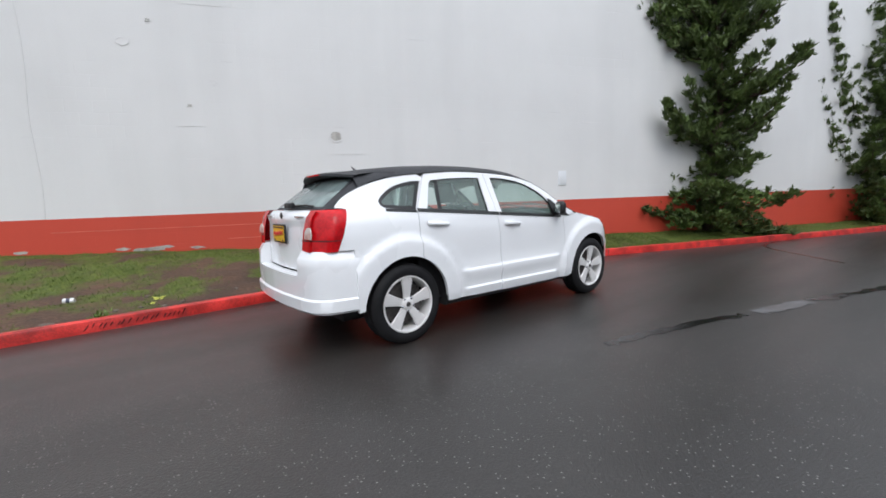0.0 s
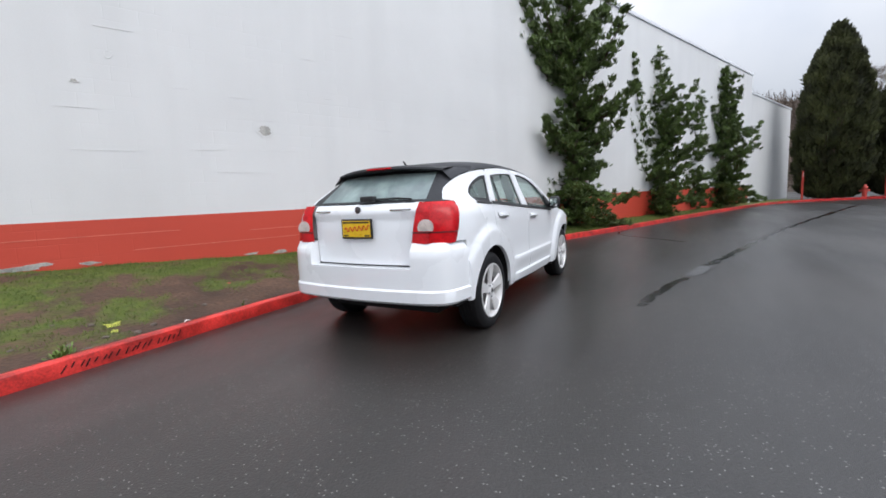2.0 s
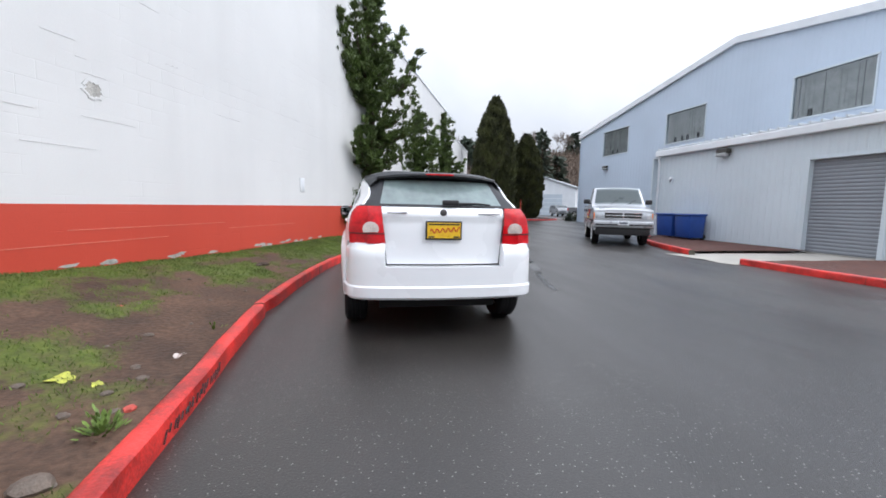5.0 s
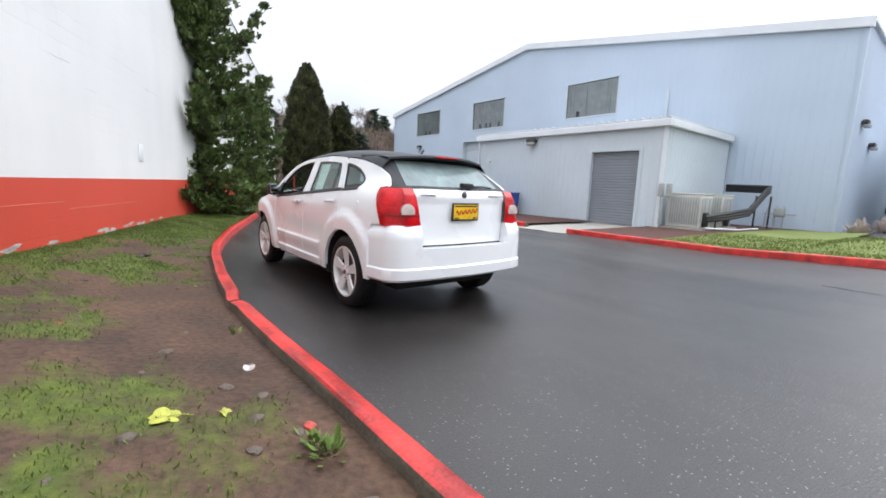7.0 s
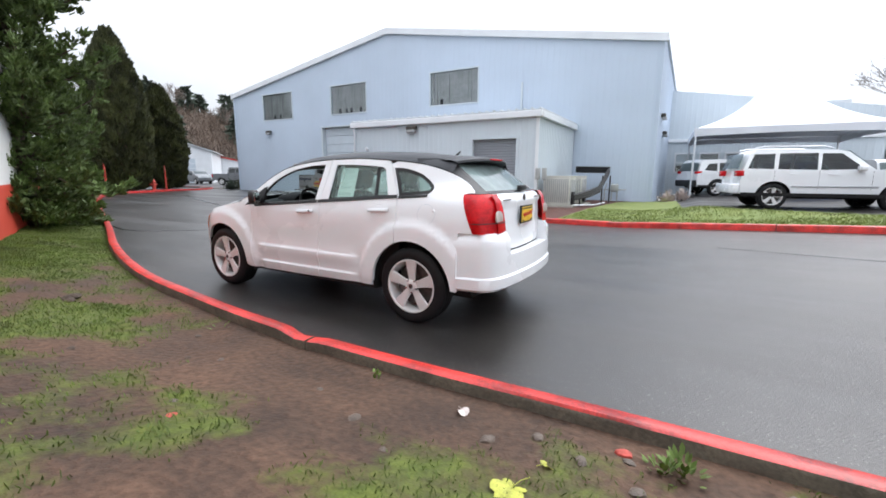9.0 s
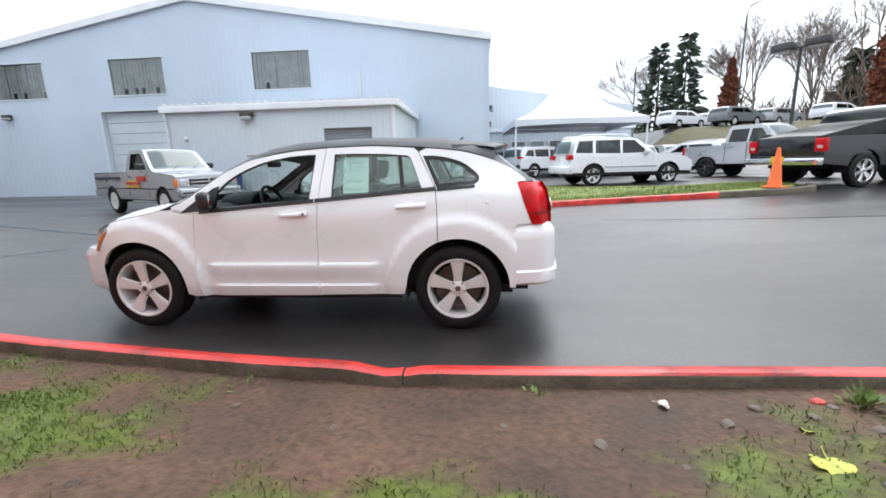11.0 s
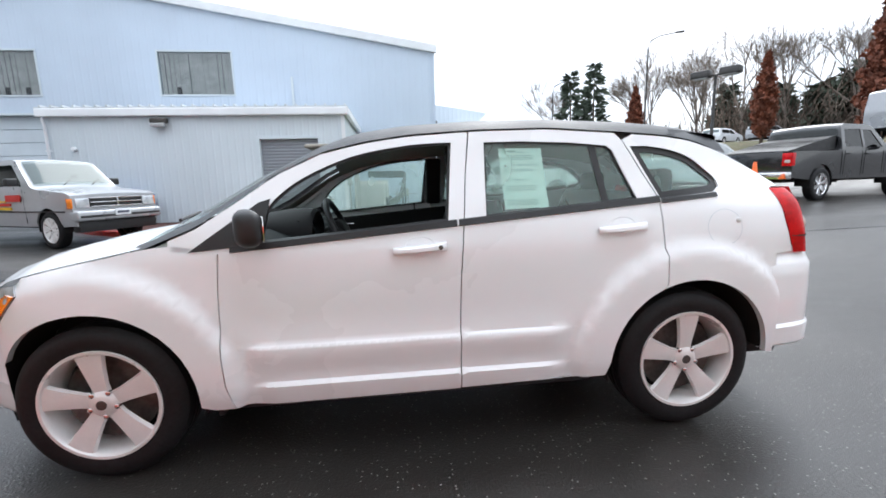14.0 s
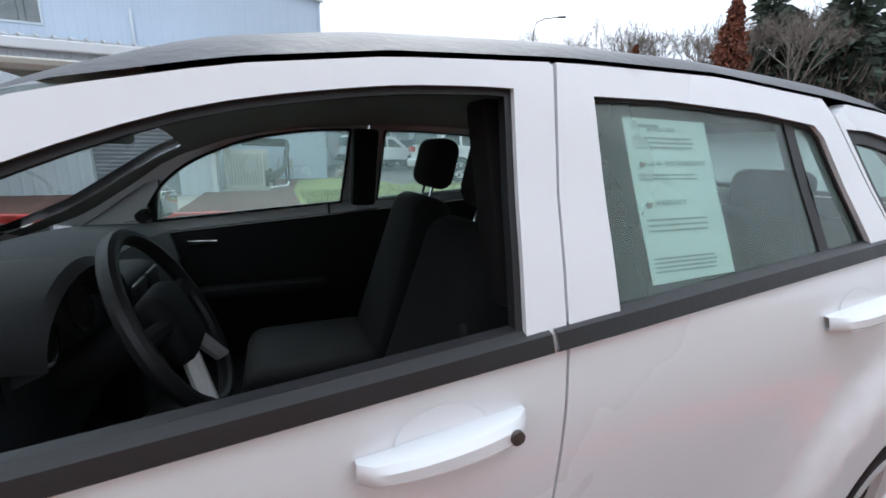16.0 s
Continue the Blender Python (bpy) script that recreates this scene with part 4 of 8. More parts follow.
FRONT_WIN = flat(spline([(1.960, 1.070), (1.882, 1.175), (1.760, 1.265), (1.555, 1.350), (1.345, 1.390), (1.20, 1.402), (1.116, 1.404)], 4)) + [(1.152, 1.058), (1.955, 0.993)]
REAR_WIN = [(0.982, 1.066), (0.965, 1.402), (0.80, 1.405), (0.55, 1.395), (0.378, 1.378), (0.352, 1.355), (0.262, 1.118)]
QUARTER_WIN = [(0.262, 1.374), (0.150, 1.126)] + [(-0.135, 1.150)] + flat(spline([(-0.168, 1.172), (-0.165, 1.222), (-0.055, 1.310), (0.06, 1.352), (0.17, 1.372)], 4))


def shrink(loop, d):
    """The loop drawn in by d."""
    n = len(loop)
    area = sum(loop[i][0] * loop[(i + 1) % n][1] - loop[(i + 1) % n][0] * loop[i][1] for i in range(n))
    sg = 1 if area > 0 else -1
    out = []
    for i in range(n):
        a, b, c = Vector(loop[i - 1]), Vector(loop[i]), Vector(loop[(i + 1) % n])
        e, f = (b - a).normalized(), (c - b).normalized()
        na, nb = Vector((-e.y, e.x)) * sg, Vector((-f.y, f.x)) * sg
        m = (na + nb)
        m = m / max(0.4, m.length_squared) * 2 if m.length > 0.1 else na
        out.append(tuple(b + m * d * 0.5 * min(2.0, 1.0) * 1.0))
    return out


LEDGES = (0.562, 0.556, 0.549, 0.54, 0.395, 0.388, 0.380, 0.373)


def build_hatchback():
    car = thing("hatchback_car", pose(2.075, 4.09, 0.0), "white five-door hatchback with black roof and open driver window", "car")
    rail = [(x, rail_z(x) - 0.010) for x in np.linspace(2.30, 1.045, 24)]
    bseam = [(1.035, 1.445), (1.062, 1.25), (1.083, 1.047), (1.104, 0.80), (1.111, 0.565), (1.111, 0.292)]
    fdoor = [(1.1135, 0.288), (2.094, 0.283), (2.121, 0.40), (2.127, 0.6), (2.121, 0.8), (2.107, 0.962), (2.30, 0.978)] + rail + [(p[0] + 0.0025, p[1]) for p in bseam[:-1]]
    rdoor = [(1.1085, 0.292)] + [(p[0] - 0.0025, p[1]) for p in reversed(bseam[:-1])][0:4] + [(1.030, rail_z(1.03) - 0.010)] + [(x, rail_z(x) - 0.010) for x in np.linspace(0.95, 0.33, 12)] + [(0.30, 1.404), (0.165, 1.130), (0.152, 0.90), (0.150, 0.735)] + arc(0, HUB_Z, 0.405, 66, 4, 10) + [(0.425, 0.305)]
    quarter = [(0.144, 0.735), (0.146, 0.90), (0.158, 1.130), (0.293, 1.404)] + [(x, rail_z(x) - 0.010) for x in np.linspace(0.24, -0.52, 18)] + [(-0.532, 1.168), (-0.464, 1.162), (-0.510, 0.99), (-0.566, 0.848), (-0.45, 0.846), (-0.455, 0.60), (-0.45, 0.352)] + arc(0, HUB_Z, 0.405, 178, 67, 16)
    fender = [(2.098, 0.283), (2.185, 0.283)] + arc(WHEELBASE, HUB_Z, 0.402, 186, 30, 18) + [(3.045, 0.640), (2.952, 0.733), (2.858, 0.832), (2.885, 0.868)] + flat(spline([(2.86, 0.896), (2.7, 0.932), (2.55, 0.960), (2.40, 0.990), (2.28, 1.000)], 3)) + [(2.112, 0.968), (2.126, 0.8), (2.132, 0.6), (2.126, 0.40)]
    for sgn, side in ((1, "left"), (-1, "right")):
        def lift(x, z, off=0.0, sgn=sgn):
            return Vector((x, sgn * (side_y(x, z) + off), z))
        inward = (0, -sgn * 0.030, 0)
        is_open = sgn > 0
        fd = part("front_door", skin(fdoor, lift, [FRONT_WIN], 0.035, inward, LEDGES), PAINT_WHITE, car, angle=40)
        rd = part("rear_door", skin(rdoor, lift, [REAR_WIN], 0.035, inward, LEDGES), PAINT_WHITE, car, angle=40)
        qp = part("quarter_panel", skin(quarter, lift, [QUARTER_WIN], 0.035, inward), PAINT_WHITE, car, angle=40)
        part("fender", skin(fender, lift, (), 0.035, inward), PAINT_WHITE, car, angle=40)
        # seals and panes
        for host, loop, seal, glass, pane_in in ((fd, FRONT_WIN, 0.022, CAR_GLASS, 0.012), (rd, REAR_WIN, 0.014, CAR_GLASS, 0.010), (qp, QUARTER_WIN, 0.060, CAR_GLASS, 0.008)):
            inner = shrink(loop, seal)
            part("window_seal", skin(loop, lambda x, z: lift(x, z, -0.010), [inner], 0.03, (0, -sgn * 0.02, 0)), TRIM_BLACK, host)
            if host is fd and is_open:
                continue
            pn = part("pane", skin(shrink(loop, seal - 0.006), lambda x, z: lift(x, z, -0.016), (), 0.06), glass, host)
            pn.visible_shadow = False
        # divider bar in the rear door glass
        part("divider", skin([(0.462, 1.392), (0.432, 1.392), (0.398, 1.104), (0.430, 1.102)], lambda x, z: lift(x, z, -0.012), (), 0.04, (0, -sgn * 0.02, 0)), TRIM_BLACK, rd)
        # belt trim
        for host, xa, xb in ((fd, 1.114, 2.06), (rd, 0.160, 1.106)):
            xs = np.linspace(xa, xb, 26)
            rows = []
            for x in xs:
                c = belt_z(x) + 0.004
                rows.append([lift(x, c - 0.018, 0.000), lift(x, c - 0.014, 0.010), lift(x, c + 0.010, 0.008), lift(x, c + 0.017, -0.012)])
            part("belt_trim", grid(rows), TRIM_BLACK, host)
        rows = [[lift(x, belt_z(x) - 0.008 + q, o) for q, o in ((-0.012, 0.0), (-0.009, 0.007), (0.008, 0.006), (0.014, -0.01))] for x in np.linspace(-0.14, 0.152, 10)]
        part("belt_trim", grid(rows), TRIM_BLACK, qp)
        # mirror sail and mirror
        sail = [(2.222, 0.972), (1.935, 0.994), (1.900, 1.178), (1.945, 1.165)]
        part("mirror_sail", skin(sail, lambda x, z: lift(x, z, 0.006), (), 0.04, inward), TRIM_BLACK, fd)
        m = box(1.905, 2.010, -0.072, 0.075, 0.992, 1.145, 0.045, 5)
        for v in m.verts:
            v.co.z = 1.07 + (v.co.z - 1.07) * (1.0 - 1.2 * max(0.0, v.co.y)) + 0.05 * v.co.y
            v.co.x -= 0.40 * v.co.y
            v.co.y += 0.935
        mir = part("door_mirror", mirrored(m, sgn), TRIM_BLACK, car)
        m = box(1.899, 1.908, 0.885, 0.985, 1.020, 1.118, 0.004)
        for v in m.verts:
            v.co.x -= 0.40 * (v.co.y - 0.935)
        part("mirror_glass", mirrored(m, sgn), MIRROR, mir)
        part("mirror_arm", mirrored(tube([(1.985, 0.80, 1.02), (1.97, 0.88, 1.035)], 0.026, 8), sgn), TRIM_BLACK, mir)
        # door handles with their dished cups
        for host, xa, xb, zc in ((fd, 1.165, 1.395, 0.948), (rd, 0.235, 0.470, 1.000)):
            rows = []
            for i in range(13):
                u = i / 12
                x = xa + (xb - xa) * u
                out = 0.010 + 0.030 * math.sin(math.pi * min(1, max(0, u))) ** 0.35
                zz = zc + 0.014 * (0.5 - u)
                hh = 0.013 + 0.004 * (1 - u)
                rows.append([lift(x, zz - hh, 0.0), lift(x, zz - hh, out * 0.8), lift(x, zz - hh * 0.5, out), lift(x, zz + hh * 0.5, out), lift(x, zz + hh, out * 0.8), lift(x, zz + hh, 0.0)])
            hd = part("door_handle", grid(rows), PAINT_WHITE, host)
            xc = (xa + xb) / 2
            cup = [(xc + 0.068 * math.cos(a), zc + 0.006 + 0.046 * math.sin(a)) for a in np.linspace(0, 2 * math.pi, 20)[:-1]]
            part("handle_cup", skin(cup, lambda x, z, xc=xc, zc=zc: lift(x, z, 0.002 - 0.012 * (1 - min(1, ((x - xc) / 0.068) ** 2 + ((z - zc - 0.006) / 0.046) ** 2))), (), 0.015), PAINT_WHITE, host)
            if host is fd and is_open:
                bm = lathe([(0.010, 0.0), (0.010, 0.006), (0.0005, 0.007)], 14)
                bmesh.ops.translate(bm, verts=bm.verts, vec=(xa + 0.028, side_y(xa, zc) + 0.030, zc + 0.006))
                part("key_lock", mirrored(bm, sgn), STEEL_DARK, hd)
        # fuel flap outline
        if sgn > 0:
            ring = [(-0.155 + 0.088 * math.cos(a), 0.985 + 0.085 * math.sin(a)) for a in np.linspace(0, 2 * math.pi, 30)[:-1]]
            inn = [(-0.155 + 0.0855 * math.cos(a), 0.985 + 0.0825 * math.sin(a)) for a in np.linspace(0, 2 * math.pi, 30)[:-1]]
            part("fuel_flap_gap", skin(ring, lambda x, z: lift(x, z, 0.0015), [inn], 0.02), SIDING_2, qp)
            bm = lathe([(0.014, 0.0), (0.012, 0.006), (0.0005, 0.008)], 12)
            bmesh.ops.translate(bm, verts=bm.verts, vec=(-0.226, side_y(-0.2, 1.02), 1.016))
            part("flap_catch", bm, PAINT_WHITE, qp)
        # wheel housings
        for cx in (0.0, WHEELBASE):
            rows = []
            for a in np.linspace(-12, 177 if cx == 0 else 192, 26):
                c, s = math.cos(radians(a)), math.sin(radians(a))
                rows.append([Vector((cx + 0.412 * c, sgn * (side_y(cx + 0.405 * c, max(0.3, HUB_Z + 0.405 * s)) - 0.012), HUB_Z + 0.412 * s)), Vector((cx + 0.42 * c, sgn * 0.56, HUB_Z + 0.42 * s))])
            part("wheel_housing", grid(rows), GAP, car)
            rows = [[Vector((cx + 0.42 * math.cos(radians(a)), sgn * 0.56, HUB_Z + 0.42 * math.sin(radians(a)))), Vector((cx + 0.42 * math.cos(radians(a)), sgn * 0.56, 0.33))] for a in np.linspace(0, 180, 20)]
            part("wheel_housing", grid(rows), GAP, car)
            wheel(car, cx, sgn * 0.762, sgn, spin=90 if cx == 0 else 84)
        # tail lamp wrapped round the corner
        def lamp_path(z, off=0.0):
            xf = float(np.interp(z, (0.842, 0.99, 1.158), (-0.570, -0.514, -0.459)))
            xr = float(np.interp(z, (0.84, 1.0, 1.10, 1.165), (-0.735, -0.720, -0.695, -0.650)))
            yin = float(np.interp(z, (0.84, 1.165), (0.512, 0.552)))
            pts = [(xf, side_y(xf, z) + off), (xf - 0.5 * (xf - xr) * 0.9, side_y(xf, z) - 0.004 + off), (xr + 0.035, side_y(xr, z) - 0.022 + off), (xr + 0.006, side_y(xr, z) - 0.075 + off * 0.5), (xr - 0.002 - off, 0.66), (xr - 0.004 - off, yin)]
            return spline([Vector((p[0], p[1])) for p in pts], 4)
        zs = np.linspace(0.842, 1.158, 16)
        rows = [[Vector((p.x, sgn * p.y, z)) for p in lamp_path(z, 0.004)] for z in zs]
        tl = part("tail_lamp", grid(rows), LENS_RED, car)
        rev = [(0.575, 0.938), (0.700, 0.938)] + [(0.638 + 0.068 * math.cos(a), 0.965 + 0.062 * math.sin(a)) for a in np.linspace(0.0, math.pi, 14)]
        part("reverse_lens", skin(rev, lambda y, z: Vector((float(np.interp(z, (0.84, 1.0, 1.10), (-0.735, -0.720, -0.695))) - 0.014, sgn * y, z)), (), 0.025, (0.012, 0, 0)), LENS_WHITE, tl)
        rows = [[Vector((p.x, sgn * p.y, z)) for p in lamp_path(0.905, 0.0065)] for z in (0.922, 0.930)]
        part("lamp_seam", grid(rows), TRIM_BLACK, tl)
        # black pillar from roof to lamp, beside the tailgate glass
        rows = []
        for u in np.linspace(0, 1, 14):
            z = 1.455 - u * 0.295
            xq = float(np.interp(z, (1.15, 1.20, 1.244, 1.284, 1.324, 1.362, 1.396, 1.43, 1.46), (-0.535, -0.503, -0.445, -0.375, -0.29, -0.185, -0.055, 0.03, 0.05)))
            a = Vector((xq, sgn * (side_y(xq, z) - 0.012), z))
            b = gate_glass(0.60 - 0.075 * (1 - u), z)
            b = Vector((b.x, sgn * b.y, b.z))
            mid = (a + b) / 2 + Vector((-0.004, sgn * 0.004, 0.0))
            rows.append([a, a.lerp(mid, 0.5), mid, mid.lerp(b, 0.5), b])
        part("rear_pillar", grid(rows), ROOF_BLACK, car)
        # headlamp: clear body with an amber corner
        hl = [(3.045, 0.650), (2.955, 0.735), (2.862, 0.832), (2.895, 0.866), (3.02, 0.845), (3.10, 0.79), (3.15, 0.70), (3.13, 0.655)]
        hp = part("headlamp", skin(hl, lambda x, z: lift(x, z, 0.004), (), 0.03, inward), LENS_CLEAR, car)
        am = [(3.043, 0.654), (2.958, 0.737), (2.868, 0.830), (2.93, 0.834), (2.995, 0.800), (3.04, 0.735), (3.075, 0.660)]
        part("amber_corner", skin(am, lambda x, z: lift(x, z, 0.009), (), 0.03, inward), LENS_AMBER, hp)

    # bumpers
    def front_bumper():
        x_side, x_end, lo, hi = 2.985, 3.47, 0.25, 0.66
        half = spline([Vector(p) for p in ((x_side, 0.0), (3.08, -0.056), (3.18, -0.112), (3.295, -0.168), (3.375, -0.245), (3.435, -0.42), (x_end, -0.86))], 5)
        cols = [(p.x, p.y, 1) for p in half] + [(p.x, p.y, -1) for p in reversed(half[:-1])]
        rows = []
        for u in np.linspace(0, 1, 20):
            row = []
            for x, dy, sg in cols:
                z = lo + (hi - lo) * u
                y = max(0.0, side_y(x_side, z if dy > -0.6 else 0.6) + dy + 0.001)
                tuck = 0.055 * ease(0.16, 0.0, u) + 0.075 * ease(0.86, 1.0, u)
                back = (x - x_side) / (x_end - x_side)
                row.append(Vector((x - tuck * back, sg * y, z + (0.0 if u > 0.3 else 0.02 * ease(0.505, 0.555, y) * (1 - u / 0.3)))))
            rows.append(row)
        rows.append([Vector((p.x - 0.10 * min(1, (p.x - x_side) / 0.2), p.y * 0.96, p.z + 0.004)) for p in rows[-1]])
        return grid(rows)

    def rear_bumper():
        """A face with a stepped lower lip, a crisp shoulder and a notch for the tailgate."""
        half = [tuple(p) for p in spline([Vector(p) for p in ((-0.41, 0.872), (-0.50, 0.860), (-0.62, 0.838), (-0.70, 0.800), (-0.765, 0.72), (-0.80, 0.58), (-0.83, 0.30), (-0.842, 0.0))], 5)]
        for y in (0.520, 0.508):
            k = next(i for i, p in enumerate(half) if p[1] < y)
            (xa, ya), (xb, yb) = half[k - 1], half[k]
            half.insert(k, (xa + (xb - xa) * (ya - y) / (ya - yb), y))
        cols = half + [(x, -y) for x, y in reversed(half[:-1])]
        rows = []
        for z, inset in ((0.362, 0.060), (0.368, 0.022), (0.388, 0.0), (0.472, -0.004), (0.479, 0.002), (0.486, 0.013), (0.56, 0.012), (0.63, 0.012), (0.652, 0.013), (0.72, 0.015), (0.782, 0.020), (0.796, 0.030), (0.846, 0.062), (0.852, 0.120)):
            row = []
            for x, y in cols:
                back = ease(-0.55, -0.78, x)
                low = abs(y) < 0.515
                zz = min(z, 0.652) if low else z
                push = inset if not low or z < 0.66 else 0.013 + 0.10 * ease(0.652, 0.852, z)
                sy = 1 if y > 0 else -1 if y < 0 else 0
                row.append(Vector((x + push * back, sy * max(0.0, abs(y) - push * (1 - back)), zz)))
            rows.append(row)
        return grid(rows)

    part("rear_bumper", rear_bumper(), PAINT_WHITE, car, angle=32)
    part("front_bumper", front_bumper(), PAINT_WHITE, car, angle=50)
    part("grille", box(3.20, 3.33, -0.42, 0.42, 0.62, 0.73, 0.02), TRIM_BLACK, car)
    part("air_dam", box(2.95, 3.20, -0.58, 0.58, 0.19, 0.262, 0.03), TRIM_BLACK, car)
    # tailgate
    def gate(y, z):
        x = float(np.interp(z, (0.64, 0.80, 0.95, 1.055, 1.075, 1.12, 1.165), (-0.728, -0.728, -0.722, -0.712, -0.728, -0.712, -0.655)))
        return Vector((x + 0.045 * (y / 0.6) ** 2, y, z))

    tg = part("tailgate", skin([(0.545, 1.155), (-0.545, 1.155), (-0.538, 1.05), (-0.498, 0.664), (0.498, 0.664), (0.538, 1.05)], gate, (), 0.03, (0.03, 0, 0)), PAINT_WHITE, car, angle=50)
    glass_loop = [(0.50, 1.405), (-0.50, 1.405), (-0.555, 1.18), (0.555, 1.18)]
    part("glass_border", skin([(0.530, 1.455), (-0.530, 1.455), (-0.60, 1.160), (0.60, 1.160)], gate_glass_v, [glass_loop], 0.05, (0.02, 0, 0)), ROOF_BLACK, tg)
    gp = part("pane", skin(glass_loop, gate_glass_v, (), 0.08), REAR_GLASS, tg)
    gp.visible_shadow = False
    wb = tube([gate_glass(-0.10, 1.190) + Vector((-0.022, 0, 0)), gate_glass(-0.30, 1.196) + Vector((-0.022, 0, 0)), gate_glass(-0.44, 1.186) + Vector((-0.018, 0, 0))], 0.011, 8, taper=0.6)
    box(-0.690, -0.640, -0.13, 0.015, 1.175, 1.222, 0.012, bm=wb)
    part("rear_wiper", wb, TRIM_BLACK, tg)
    bd = lathe([(0.030, 0.0), (0.030, 0.006), (0.018, 0.012), (0.0005, 0.013)], 20, axis="x")
    bmesh.ops.transform(bd, matrix=pose(-0.716, 0.015, 1.112, 0, 0, 180), verts=bd.verts)
    part("badge", bd, STEEL_DARK, tg)
    for ya, yb in ((0.33, 0.50), (-0.50, -0.30)):
        part("badge_bar", box(-0.712, -0.700, ya, yb, 1.098, 1.112, 0.003), CHROME, tg)
    pl = part("dealer_plate", box(-0.752, -0.738, -0.145, 0.175, 0.878, 1.040, 0.004), TRIM_BLACK, tg, "yellow dealer plate in a black frame")
    part("plate_face", box(-0.757, -0.753, -0.130, 0.160, 0.893, 1.026), PLATE_YELLOW, pl, smooth=False)
    tx = tube([(-0.759, 0.135 - 0.26 * u, 0.952 + 0.018 * math.sin(u * 34) + 0.02 * u) for u in np.linspace(0, 1, 60)], 0.0045, 5)
    part("plate_script", tx, RED_INK, pl)
    part("plate_bar", box(-0.759, -0.7575, -0.12, 0.15, 1.006, 1.018), TRIM_BLACK, pl, smooth=False)
    for ya in (-0.12, 0.10):
        part("plate_bar", box(-0.759, -0.7575, ya, ya + 0.05, 0.898, 0.910), TRIM_BLACK, pl, smooth=False)
    # roof, spoiler, windscreen, bonnet
    xs = np.linspace(-0.30, 1.76, 46)
    part("roof", grid([[top_at(x, s) for s in np.linspace(-1, 1, 33)] for x in xs]), ROOF_BLACK, car)
    for sg in (-1, 1):
        part("screen_pillar", grid([[top_at(x, sg * s) for s in (1.0, 0.97, 0.93, 0.885)] for x in np.linspace(1.76, 2.46, 24)]), ROOF_BLACK, car)
    ws = part("windscreen", grid([[top_at(x, s) + Vector((0, 0, -0.004)) for s in np.linspace(-0.885, 0.885, 25)] for x in np.linspace(1.76, 2.46, 18)]), SCREEN_GLASS, car)
    ws.visible_shadow = False
    part("cowl", grid([[top_at(x, s) + Vector((0, 0, -0.012 - 0.02 * k)) for s in np.linspace(-0.98, 0.98, 21)] for k, x in enumerate((2.44, 2.50, 2.56))]), TRIM_BLACK, car)
    for ya, yb in ((0.05, 0.60), (-0.55, 0.0)):
        part("wiper", tube([top_at(2.47, ya) + Vector((0, 0, 0.01)), top_at(2.41, (ya + yb) / 2) + Vector((0, 0, 0.015)), top_at(2.40, yb) + Vector((0, 0, 0.012))], 0.009, 6), TRIM_BLACK, car)
    rows = []
    for x, z, half in ((0.02, 1.500, 0.56), (-0.20, 1.492, 0.585), (-0.36, 1.478, 0.585), (-0.415, 1.466, 0.575), (-0.422, 1.450, 0.57), (-0.38, 1.434, 0.57), (-0.24, 1.426, 0.55)):
        rows.append([Vector((x + 0.125 * (abs(s) ** 2.2), s * half, z - 0.038 * abs(s) ** 2.4)) for s in np.linspace(-1, 1, 25)])
    part("spoiler", grid(rows), ROOF_BLACK, car)
    part("brake_lamp", box(-0.430, -0.410, -0.13, 0.13, 1.448, 1.464, 0.004), LENS_RED, car)
    edge_x, edge_z = (2.40, 2.55, 2.70, 2.86, 2.962, 3.10, 3.22, 3.30), (0.996, 0.966, 0.938, 0.902, 0.870, 0.800, 0.735, 0.690)
    rows = []
    for x in np.linspace(2.42, 3.30, 24):
        ze = float(np.interp(x, edge_x, edge_z))
        zc = float(np.interp(x, (2.42, 2.6, 2.8, 3.0, 3.15, 3.24, 3.30), (1.045, 1.030, 1.000, 0.955, 0.895, 0.835, 0.770)))
        w = side_y(x, ze) - 0.014
        rows.append([Vector((x + 0.10 * (1 - s * s) * ease(3.0, 3.24, x), s * w, ze + (zc - ze) * (1 - abs(s) ** 2.2) + 0.012 * ease(0.45, 0.62, abs(s)) * ease(0.95, 0.7, abs(s)))) for s in np.linspace(-1, 1, 31)])
    part("bonnet", grid(rows), PAINT_WHITE, car, angle=50)
    # aerial stub on the roof
    part("aerial", tube([(0.02, 0.0, 1.50), (-0.03, 0.0, 1.545)], 0.012, 8, taper=0.5), TRIM_BLACK, car)
    part("underbody", box(-0.45, 3.0, -0.55, 0.55, 0.22, 0.33), GAP, car)
    part("rear_valance", box(-0.72, -0.45, -0.56, 0.56, 0.36, 0.60), GAP, car)
    part("sill", box(0.46, 2.14, -0.80, 0.80, 0.245, 0.300, 0.01), TRIM_BLACK, car)
    for sg in (-1, 1):
        part("mud_flap", box(2.165, 2.19, sg * 0.74 - 0.09, sg * 0.74 + 0.09, 0.235, 0.33, 0.005), TRIM_BLACK, car)
    # cabin
    part("cabin_floor", box(-0.55, 2.3, -0.78, 0.78, 0.32, 0.36), PLASTIC_DARK, car)
    part("headliner", grid([[top_at(x, s * 0.985) + Vector((0, 0, -0.045)) for s in np.linspace(-1, 1, 15)] for x in np.linspace(-0.22, 1.78, 14)]), LINER, car)
